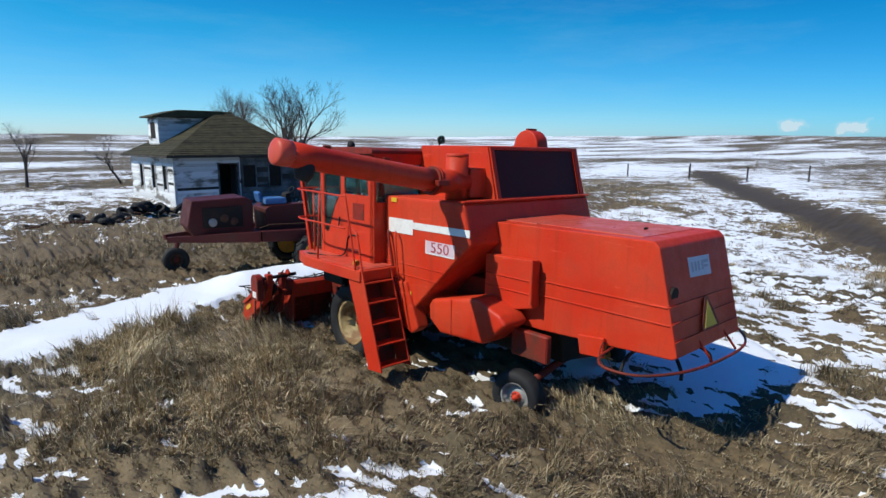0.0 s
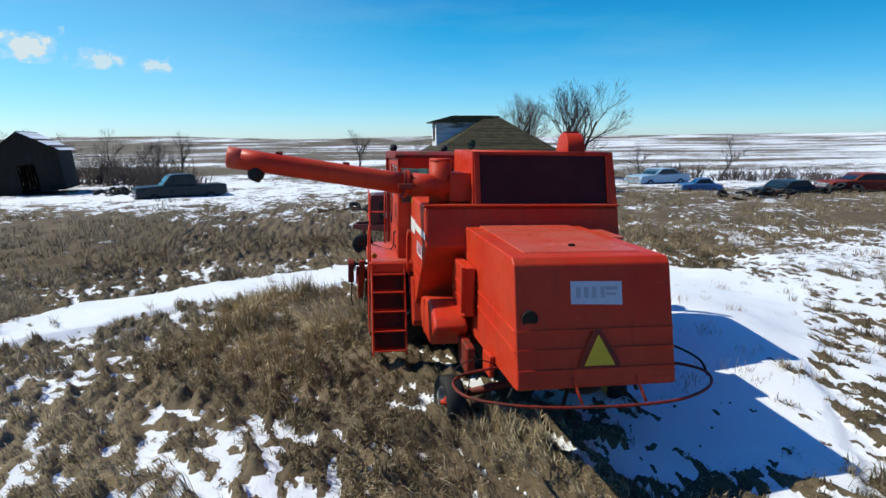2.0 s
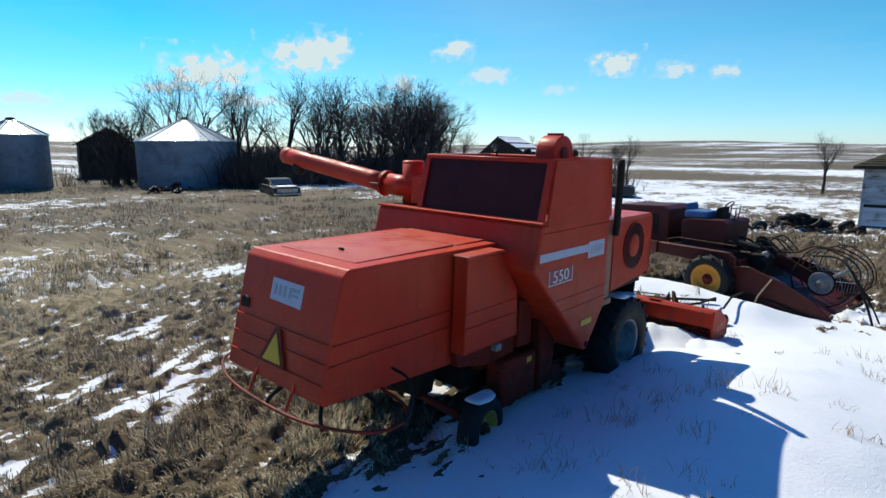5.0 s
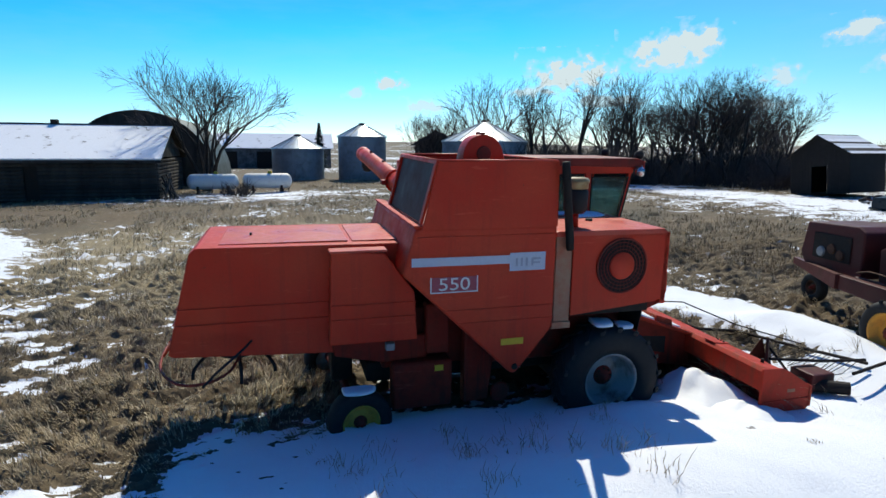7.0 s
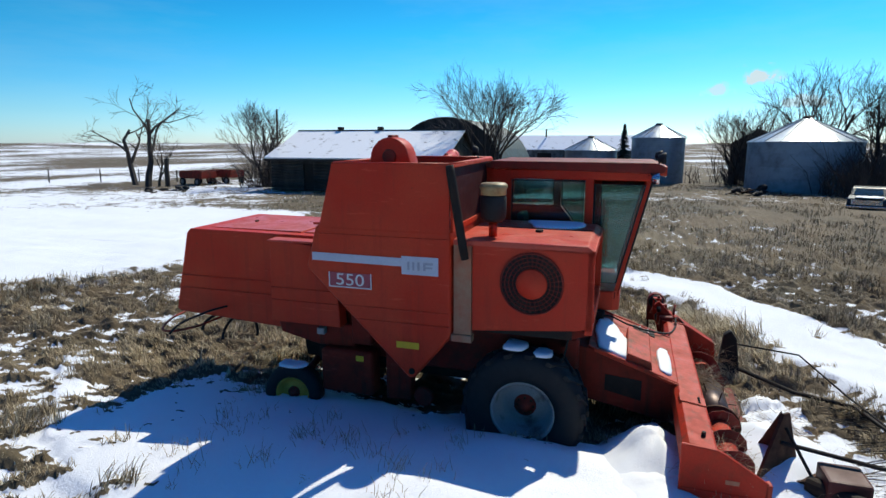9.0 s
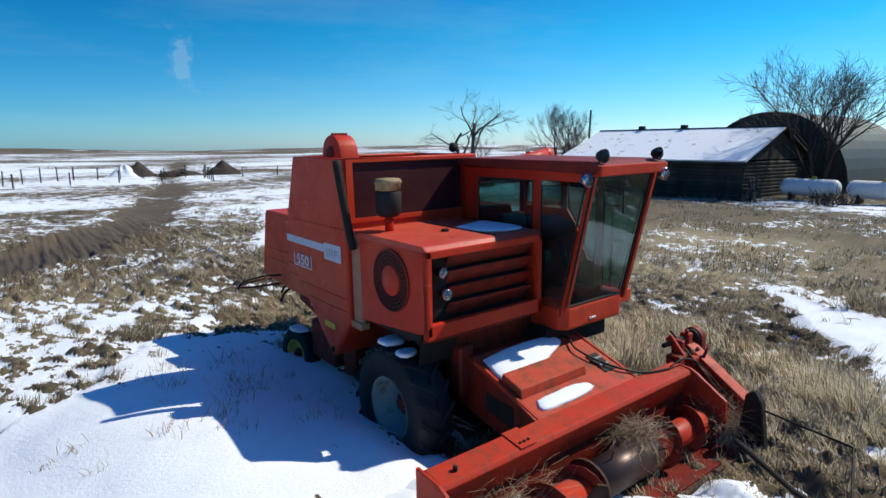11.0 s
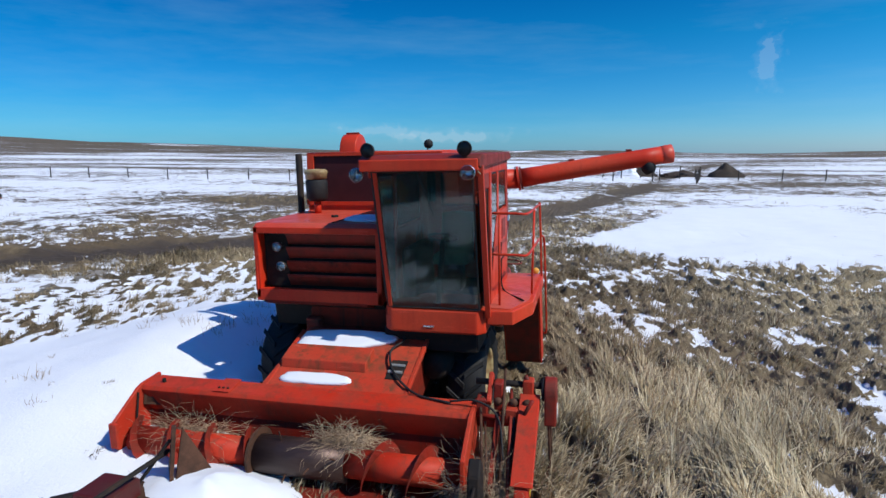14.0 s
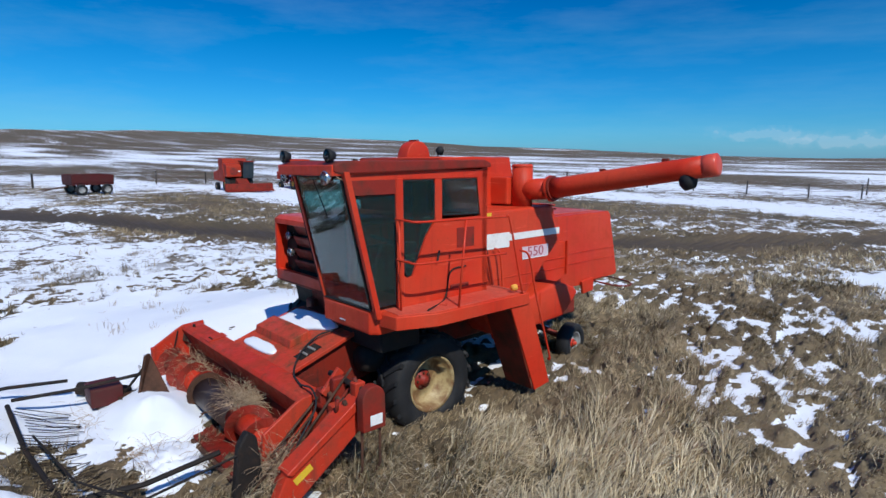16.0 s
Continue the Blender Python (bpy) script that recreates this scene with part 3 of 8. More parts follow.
def ground_height(x, y):
    r = np.hypot(x, y)
    s, h, level = snow_mask(x, y), hummocks(x, y), snow_level(x, y)
    close = smooth01(36, 14, r)
    lumps = (fbm(x, y, 1.4, 3, 81, 0.6) - 0.5) * 0.12 * (1 - s) + (fbm(x, y, 0.8, 3, 91) - 0.5) * 0.09 * s
    deep = smooth01(0.66, 0.92, coverage(x, y))
    tussock = 0.64 * (np.maximum(h, np.minimum(level, 0.60) - 0.015) * (1 - deep) + 0.58 * deep - 0.5)
    return base_height(x, y) + close * (lumps + tussock + 0.03 * s)


GRID = {}


def height_at(x, y):
    """Height of the built ground sheet at a place."""
    xs, ys, z = GRID["x"], GRID["y"], GRID["z"]
    i = min(max(int(np.searchsorted(xs, x)) - 1, 0), len(xs) - 2)
    j = min(max(int(np.searchsorted(ys, y)) - 1, 0), len(ys) - 2)
    u, v = (x - xs[i]) / (xs[i + 1] - xs[i]), (y - ys[j]) / (ys[j + 1] - ys[j])
    return float((z[j, i] * (1 - u) + z[j, i + 1] * u) * (1 - v) + (z[j + 1, i] * (1 - u) + z[j + 1, i + 1] * u) * v)


def axis_steps():
    fine = list(np.arange(0, 9.0, 0.053))
    step, v = 0.053, fine[-1]
    while v < 2600:
        step = min(step * 1.075, 90)
        v += step
        fine.append(v)
    fine = np.array(fine)
    return np.concatenate([-fine[:0:-1], fine])


def pale_lit(x, y):
    """Weight of the paler sod, whose front-lit brightness is put into the colour."""
    lie = np.exp(-(((x + 12.5) / 7.5) ** 2 + ((y + 6.0) / 8.0) ** 2)) + 0.7 * np.exp(-(((x - 6.0) / 4.0) ** 2 + ((y + 9.5) / 3.5) ** 2))
    return np.clip(lie * (0.55 + 0.9 * fbm(x, y, 0.5, 3, 121)), 0, 1)


def build_ground():
    a = axis_steps()
    n = len(a)
    X, Y = np.meshgrid(a, a - 0.5, indexing="xy")
    x, y = X.ravel(), Y.ravel()
    z = ground_height(x, y)
    GRID.update(x=a, y=a - 0.5, z=z.reshape(n, n))
    me = bpy.data.meshes.new("ground")
    i = np.arange(n * n).reshape(n, n)
    quads = np.stack([i[:-1, :-1], i[:-1, 1:], i[1:, 1:], i[1:, :-1]], -1).reshape(-1, 4)
    me.vertices.add(n * n)
    me.vertices.foreach_set("co", np.stack([x, y, z], -1).ravel())
    me.loops.add(quads.size)
    me.loops.foreach_set("vertex_index", quads.ravel())
    me.polygons.add(len(quads))
    me.polygons.foreach_set("loop_start", np.arange(0, quads.size, 4))
    me.update(calc_edges=True)
    me.shade_smooth()
    for name, v in (("snow", coverage(x, y)), ("near", smooth01(14.0, 10.5, np.maximum(np.abs(x), np.abs(y + 0.5)))), ("track", np.interp(y, [-26, -15], [0.3, 1.0]) * smooth01(1.7, 0.8, near_line(x, y, TRACK) + (fbm(x, y, 0.6, 3, 43) - 0.5) * 1.0)), ("mask", snow_mask(x, y)), ("pale_lit", pale_lit(x, y))):
        at = me.attributes.new(name, "FLOAT", "POINT")
        at.data.foreach_set("value", v.astype(np.float32))
    m, nt, b = material("snowy_dry_pasture", 0.9)
    sn = nt.nodes.new("ShaderNodeAttribute")
    sn.attribute_name = "mask"
    tr = nt.nodes.new("ShaderNodeAttribute")
    tr.attribute_name = "track"
    fine = noise_of(nt, 9, 5, 0.7)
    add = nt.nodes.new("ShaderNodeMath")
    add.operation = "MULTIPLY_ADD"
    nt.links.new(fine, add.inputs[0])
    add.inputs[1].default_value = 0.8
    add.inputs[2].default_value = -0.40
    sm = nt.nodes.new("ShaderNodeMath")
    nt.links.new(sn.outputs["Fac"], sm.inputs[0])
    nt.links.new(add.outputs[0], sm.inputs[1])
    close_snow = ramp(nt, sm.outputs[0], [(0.44, 0.0), (0.54, 1.0)])
    def attribute(key):
        a = nt.nodes.new("ShaderNodeAttribute")
        a.attribute_name = key
        return a.outputs["Fac"]
    def times(a, k, c):
        n = nt.nodes.new("ShaderNodeMath")
        n.operation = "MULTIPLY_ADD"
        nt.links.new(a, n.inputs[0])
        n.inputs[1].default_value = k
        if isinstance(c, float):
            n.inputs[2].default_value = c
        else:
            nt.links.new(c, n.inputs[2])
        return n.outputs[0]
    wide = times(noise_of(nt, 0.8, 5, 0.65, stretch=(1, 0.75, 1)), 1.5, times(attribute("snow"), 1.0, -1.57))
    wide = times(noise_of(nt, 3.2, 5, 0.7), 1.65, wide)
    far_snow = ramp(nt, wide, [(0.47, 0.0), (0.53, 1.0)])
    snowy = mix(nt, attribute("near"), far_snow, close_snow)
    grass = mix(nt, ramp(nt, noise_of(nt, 0.5, 6, 0.65), [(0.35, 0.0), (0.65, 1.0)]), (0.085, 0.058, 0.030), (0.050, 0.038, 0.020))
    grass = mix(nt, ramp(nt, noise_of(nt, 34, 4, 0.7, stretch=(1, 0.35, 1)), [(0.35, 0.0), (0.7, 0.75)]), grass, (0.18, 0.122, 0.064))
    grass = mix(nt, ramp(nt, noise_of(nt, 5, 6, 0.75), [(0.5, 0.0), (0.72, 0.8)]), grass, (0.020, 0.014, 0.009))
    grass = mix(nt, ramp(nt, noise_of(nt, 0.13, 7, 0.7), [(0.48, 0.0), (0.66, 0.7)]), grass, (0.05, 0.042, 0.022))
    grass = mix(nt, ramp(nt, noise_of(nt, 1.3, 7, 0.75, stretch=(1, 0.5, 1)), [(0.52, 0.0), (0.68, 0.6)]), grass, (0.21, 0.155, 0.085))
    # straw tone paints in the brightness of front-lit sod
    straw = mix(nt, ramp(nt, noise_of(nt, 21, 5, 0.7, stretch=(1, 0.4, 1)), [(0.3, 0.0), (0.7, 1.0)]), (0.15, 0.115, 0.06), (0.34, 0.275, 0.165))
    grass = mix(nt, ramp(nt, attribute("pale_lit"), [(0.1, 0.0), (0.7, 0.9)]), grass, straw)
    grass = mix(nt, tr.outputs["Fac"], grass, mix(nt, noise_of(nt, 2.5, 6, 0.7), (0.030, 0.021, 0.015), (0.062, 0.045, 0.032)))
    snowc = mix(nt, noise_of(nt, 1.2, 5), (0.77, 0.79, 0.825), (0.68, 0.71, 0.765))
    nt.links.new(mix(nt, snowy, grass, snowc), b.inputs["Base Color"])
    bump(nt, b, noise_of(nt, 22, 6, 0.7), 0.5, 0.03)
    me.materials.append(m)
    return tagged(new("ground", me), "matted dry prairie grass half covered with thawing snow", "ground", kind="structure")


build_ground()


def build_grass():
    """Dry matted blades in tufts over the open ground near the machine."""
    rng = np.random.default_rng(4)
    n = 46000
    rad = 15.0 * np.sqrt(rng.random(n)) ** 1.0
    ang = rng.random(n) * math.tau
    x, y = rad * np.cos(ang), rad * np.sin(ang) - 0.6
    keep = (snow_mask(x, y) < 0.4 + 0.5 * (rng.random(n) < 0.12)) & (rng.random(n) < np.interp(rad, [0, 7, 11, 15], [1, 1, 0.6, 0.25]))
    under = (np.abs(x - 0.5) < 1.2) & (y > -2.5) & (y < 1.5)
    keep &= ~under
    keep &= near_line(x, y, TRACK) > 1.6
    x, y = x[keep], y[keep]
    clump = fbm(x, y, 0.9, 3, 101)
    tall = np.clip(0.6 + (clump - 0.42) * 4.0 + (hummocks(x, y) - 0.5) * 2.5, 0.35, 2.4) * (1 + 0.5 * np.exp(-((x + 2.6) ** 2 / 3 + (y - 0.5) ** 2 / 9))) * (1 + 0.35 * np.exp(-((x + 4.5) ** 2 + (y - 4.0) ** 2) / 12))
    tall = tall * (0.50 + 0.5 * np.exp(-(((x + 3.2) / 2.2) ** 2 + ((y - 2.5) / 3.4) ** 2)) + 0.3 * np.exp(-((x - 0.4) ** 2 + (y + 4.2) ** 2) / 4) + 0.3 * (fbm(x, y, 1.1, 2, 107) > 0.63))
    wind = np.radians(200) + (fbm(x, y, 0.45, 2, 111) - 0.5) * 5.0
    per = 15
    k = len(x) * per
    bx, by = np.repeat(x, per) + rng.normal(0, 0.05, k), np.repeat(y, per) + rng.normal(0, 0.05, k)
    bz = ground_height(bx, by) - 0.01
    length = np.repeat(tall, per) * (0.10 + 0.17 * rng.random(k))
    dirn = np.repeat(wind, per) + rng.normal(0, 0.75, k)
    lean = np.clip(rng.normal(1.0, 0.36, k), 0.1, 1.5)
    w = 0.0032 + 0.004 * rng.random(k)
    cx, cy = np.cos(dirn), np.sin(dirn)
    px, py = -cy * w, cx * w
    mid, l1, l2 = 0.55 * length, np.sin(lean * 0.65), np.sin(np.minimum(lean * 1.25, 1.75))
    h1, h2 = np.cos(lean * 0.65), np.cos(np.minimum(lean * 1.25, 1.75))
    m = np.stack([bx + cx * mid * l1, by + cy * mid * l1, bz + mid * h1], -1)
    tip = m + np.stack([cx * 0.45 * length * l2, cy * 0.45 * length * l2, 0.45 * length * h2], -1)
    base, off = np.stack([bx, by, bz], -1), np.stack([px, py, 0 * px], -1)
    co = np.stack([base - off, base + off, m + off * 0.8, m - off * 0.8, tip], 1)
    # where blades are pale; the western term paints in front-lit brightness
    stand = np.exp(-(((x + 3.6) / 2.0) ** 2 + ((y - 2.8) / 3.6) ** 2)) + 0.7 * np.exp(-(((x - 6.0) / 3.5) ** 2 + ((y + 6.5) / 3.8) ** 2)) + 0.8 * np.exp(-(((x - 0.2) / 1.6) ** 2 + ((y + 4.4) / 1.2) ** 2)) + 0.95 * np.exp(-(((x + 11.5) / 6.0) ** 2 + ((y + 5.5) / 6.5) ** 2))
    pale = np.repeat(stand > 0.25 + 0.4 * rng.random(len(x)), per)
    return [blade_mesh(name, co[pick]) for name, pick in (("grass", ~pale), ("pale_grass", pale))]


def blade_mesh(name, co):
    k = len(co)
    me = bpy.data.meshes.new(name)
    me.vertices.add(5 * k)
    me.vertices.foreach_set("co", co.ravel())
    v = np.arange(k)[:, None] * 5
    loops = np.concatenate([v + [[0, 1, 2, 3]], v + [[3, 2, 4]]], 1).ravel()
    me.loops.add(len(loops))
    me.loops.foreach_set("vertex_index", loops)
    me.polygons.add(2 * k)
    me.polygons.foreach_set("loop_start", (np.arange(k)[:, None] * 7 + [[0, 4]]).ravel())
    me.update(calc_edges=True)
    return me


def blade_material(name, stops):
    mt, nt, b = material(name, 0.8)
    geo = nt.nodes.new("ShaderNodeNewGeometry")
    col = ramp(nt, geo.outputs["Random Per Island"], stops)
    tint = ramp(nt, noise_of(nt, 0.6, 5, 0.65), [(0.35, 0.55), (0.62, 1.0)])
    mul = nt.nodes.new("ShaderNodeMix")
    mul.data_type, mul.blend_type = "RGBA", "MULTIPLY"
    mul.inputs[0].default_value = 1.0
    nt.links.new(col, mul.inputs[6])
    nt.links.new(tint, mul.inputs[7])
    nt.links.new(mul.outputs[2], b.inputs["Base Color"])
    return mt


blades, pale_blades = build_grass()
blade_mat = blade_material("dry_grass_blades", [(0.0, (0.085, 0.055, 0.027)), (0.3, (0.25, 0.18, 0.094)), (0.65, (0.40, 0.305, 0.175)), (0.93, (0.56, 0.45, 0.29)), (1.0, (0.17, 0.155, 0.07))])
# long tan grass of its own colour, also used for the front-lit west
pale_mat = blade_material("pale_lit_blades", [(0.0, (0.24, 0.16, 0.08)), (0.25, (0.42, 0.32, 0.175)), (0.6, (0.62, 0.50, 0.31)), (0.95, (0.75, 0.64, 0.43)), (1.0, (0.30, 0.27, 0.13))])
blades.materials.append(blade_mat)
pale_blades.materials.append(pale_mat)
tagged(new("grass", blades), "dry brown grass flattened by snow and wind", "grass", kind="stuff")
tagged(new("pale_grass", pale_blades), "long pale dry grass lying over in swaths", "grass", kind="stuff")


def build_far_tufts(name, seed, west, mat, label):
    """Coarser dead tufts scattered over the pasture beyond the yard's middle."""
    rng = np.random.default_rng(seed)
    n = 60000
    rad = 12 + 40 * rng.random(n) ** 1.2
    ang = rng.random(n) * math.tau
    x, y = rad * np.cos(ang), rad * np.sin(ang)
    keep = (coverage(x, y) + (fbm(x, y, 0.9, 3, 201) - 0.5) * 1.2 < 0.42) & (near_line(x, y, TRACK) > 1.8) & ~((x > 2) & (x < 11) & (y > 22) & (y < 32))
    keep &= (fbm(x, y, 0.35, 3, 205) > 0.40) & (((x < 0) & (y < 4 + 6 * fbm(x, y, 0.1, 2, 209))) == west)
    x, y = x[keep], y[keep]
    per = 7
    k = len(x) * per
    bx, by = np.repeat(x, per) + rng.normal(0, 0.12, k), np.repeat(y, per) + rng.normal(0, 0.12, k)
    bz = ground_height(bx, by) - 0.02
    L = (0.10 + 0.17 * rng.random(k)) * np.repeat(0.7 + 0.8 * fbm(x, y, 0.6, 2, 207), per)
    a, lean = rng.random(k) * math.tau, rng.random(k) * 1.1
    w = 0.007 + 0.009 * rng.random(k)
    base = np.stack([bx, by, bz], -1)
    off = np.stack([-np.sin(a) * w, np.cos(a) * w, 0 * w], -1)
    tip = base + np.stack([np.cos(a) * np.sin(lean) * L, np.sin(a) * np.sin(lean) * L, np.cos(lean) * L], -1)
    co = np.stack([base - off, base + off, tip], 1).reshape(-1, 3)
    me = bpy.data.meshes.new(name)
    me.vertices.add(len(co))
    me.vertices.foreach_set("co", co.ravel())
    me.loops.add(3 * k)
    me.loops.foreach_set("vertex_index", np.arange(3 * k))
    me.polygons.add(k)
    me.polygons.foreach_set("loop_start", np.arange(0, 3 * k, 3))
    me.update(calc_edges=True)
    me.materials.append(mat)
    tagged(new(name, me), label, "grass", kind="stuff")


build_far_tufts("far_grass", 9, False, blade_mat, "coarse dead grass tufts over the wide pasture")
build_far_tufts("pale_far_grass", 10, True, pale_mat, "dry grass tufts before the barn, pale with front light put into the colour")


# ---- the combine harvester ----
COMBINE = pose(0, 0, 0.4, 0, 1.29, 0)
harvester = thing("combine_harvester", COMBINE, "faded red combine harvester standing derelict in snow and grass", "combine harvester")


def build_hood(h):
    prof = [(-1.85, 2.33), (-4.50, 2.35), (-4.58, 2.28), (-4.90, 1.0), (-4.84, 0.96), (-2.9, 0.86), (-1.85, 0.86)]
    hood = part("rear_hood", prism("x", prof, -0.43, 1.38, 0.022, 3), RED, h)
    lid = part("hood_lid", box(-0.22, 1.18, -4.25, -2.62, 2.337, 2.357, 0.006, 1), TOPRED, h, "sun-faded access lid on the hood")
    part("front_lid", box(-0.22, 1.18, -2.56, -1.88, 2.332, 2.350, 0.006, 1), TOPRED, h)
    part("lid_latch", box(0.45, 0.53, -3.9, -3.87, 2.357, 2.385, 0.005, 1), DARK, lid)
    for z in (1.57, 1.36):
        for x0, x1 in ((-0.445, -0.428), (1.378, 1.395)):
            part("side_rib", prism("y", [(x0, z), (x1, z), (x1, z + 0.018), (x0, z + 0.018)], -4.74 if z > 1.5 else -4.78, -1.9, 0.004, 1), RED, hood)
    for z in (1.58, 1.38, 1.17):
        y = -4.58 - (2.28 - z) * 0.25
        part("rear_rib", prism("x", [(y - 0.004, z), (y - 0.018, z + 0.004), (y - 0.016, z + 0.02), (y + 0.004, z + 0.016)], -0.42, 1.37), RED, hood)
    # the lettered plate is kept as plain bars
    def on_rear(x, z, lift):
        return Vector((x, -4.58 - (2.28 - z) * 0.25 - lift, z))
    plate = part("maker_plate", sheet([on_rear(0.20, 1.86, 0.002), on_rear(0.79, 1.84, 0.002), on_rear(0.79, 2.09, 0.002), on_rear(0.20, 2.10, 0.002)], 0.004), LABEL, h, "pale grey maker's plate with worn bars")
    for a, b, c, d in ((0.26, 0.31, 1.92, 2.04), (0.35, 0.40, 1.92, 2.04), (0.44, 0.49, 1.92, 2.04), (0.54, 0.59, 1.92, 2.04), (0.60, 0.74, 2.0, 2.04), (0.60, 0.72, 1.945, 1.975)):
        part("letter_bar", sheet([on_rear(a, c, 0.008), on_rear(b, c, 0.008), on_rear(b, d, 0.008), on_rear(a, d, 0.008)], 0.002), LABELDARK, plate)
    sign = part("slow_vehicle_sign", sheet([on_rear(0.26, 1.19, 0.03), on_rear(0.71, 1.19, 0.03), on_rear(0.72, 1.24, 0.03), on_rear(0.52, 1.60, 0.03), on_rear(0.45, 1.60, 0.03), on_rear(0.25, 1.24, 0.03)], 0.006), DULLRED, h, "triangular slow-moving vehicle sign, yellow with red border")
    part("yellow_triangle", sheet([on_rear(0.31, 1.225, 0.038), on_rear(0.66, 1.225, 0.038), on_rear(0.485, 1.545, 0.038)], 0.003), YELLOW, sign)
    c = on_rear(-0.27, 1.72, 0.0)
    # dark disc stands in for the shade inside the round hole
    part("rear_vent", lathe([(0.0, -0.012), (0.075, -0.012), (0.088, -0.016), (0.09, 0.02)], c, "y", 24, closed=False), DARK, h)
    part("left_shield", prism("x", [(-1.92, 1.86), (-2.84, 1.88), (-2.86, 1.2), (-2.45, 1.1), (-1.92, 1.18)], -0.60, -0.455, 0.02, 2), RED, h)
    part("left_shield_flange", box(-0.66, -0.60, -2.87, -2.82, 1.25, 1.9, 0.01, 1), RED, h)
    part("right_shield", prism("x", [(-1.80, 1.72), (-2.2, 2.25), (-2.88, 2.29), (-2.92, 1.05), (-1.76, 1.05)], 1.42, 1.64, 0.02, 2), RED, h)
    part("right_shield_rim", box(1.41, 1.66, -2.90, -2.16, 2.27, 2.30, 0.008, 1), TOPRED, h)
    for z in (1.57, 1.38):
        part("shield_rib", box(1.635, 1.655, -2.9, -1.78, z, z + 0.018, 0.004, 1), RED, h)
        part("shield_rib", box(-0.615, -0.595, -2.84, -1.94, z, z + 0.018, 0.004, 1), RED, h)
    part("lower_flap", prism("x", [(-3.95, 1.02), (-3.95, 0.75), (-3.6, 0.72), (-3.55, 0.98)], -0.5, -0.44, 0.01, 1), RED, h)
    # guard rail round the straw outlet
    rail = curve([(-0.42, -4.05, 0.92), (-0.85, -4.12, 0.88), (-1.02, -4.35, 0.86), (-0.88, -4.72, 0.85), (-0.30, -4.98, 0.84), (0.55, -5.06, 0.83), (1.35, -5.0, 0.83), (1.92, -4.72, 0.84), (2.08, -4.40, 0.88), (1.85, -4.15, 0.90), (1.36, -4.05, 0.92)])
    guard = part("guard_rail", tube(rail, 0.018, 8), DULLRED, h, "bent red pipe guard rail round the straw outlet", True)
    for x in (0.20, 0.92):
        part("guard_strut", tube([(x - 0.02, -4.83, 1.14), (x + 0.05, -5.03, 0.85)], 0.017, 8), RED, guard, "", True)
    part("black_hose", tube(curve([(1.40, -3.9, 1.12), (1.75, -4.0, 1.12), (2.05, -4.25, 1.0), (2.10, -4.42, 0.84)]), 0.017, 6), BLACK, h, "", True)
    part("wire_coil", tube(curve([(-0.45, -4.0, 0.95), (-0.75, -4.1, 1.05), (-1.02, -4.25, 0.95), (-0.9, -4.4, 0.75), (-0.8, -4.2, 0.9), (-1.0, -4.4, 0.98)]), 0.007, 5), BLACK, h, "", True)
    # straw spreader under the outlet
    spread = part("straw_spreader", lathe([(0.0, 0.06), (0.10, 0.10), (0.26, 0.04), (0.30, -0.02), (0.26, -0.06), (0.0, -0.08)], (0.55, -4.15, 0.74), "z", 24, closed=False), BLACK, h, "black straw spreader disc with bent rubber arms", True)
    for k, (dx, dy) in enumerate(((0.75, 0.1), (0.5, -0.5), (-0.4, -0.55), (-0.75, 0.05), (-0.3, 0.55), (0.45, 0.5))):
        o = Vector((0.55, -4.15, 0.74))
        part("spreader_arm", tube(curve([o + Vector((dx * 0.35, dy * 0.35, 0.03)), o + Vector((dx * 0.7, dy * 0.7, 0.05)), o + Vector((dx, dy, -0.04 - 0.03 * (k % 3))), o + Vector((dx * 1.12, dy * 1.05, -0.2))]), 0.024, 6), BLACK, spread, "", True)
    part("spreader_shaft", tube([(0.55, -4.15, 0.7), (0.55, -4.15, 1.3)], 0.04, 10), DARK, h)


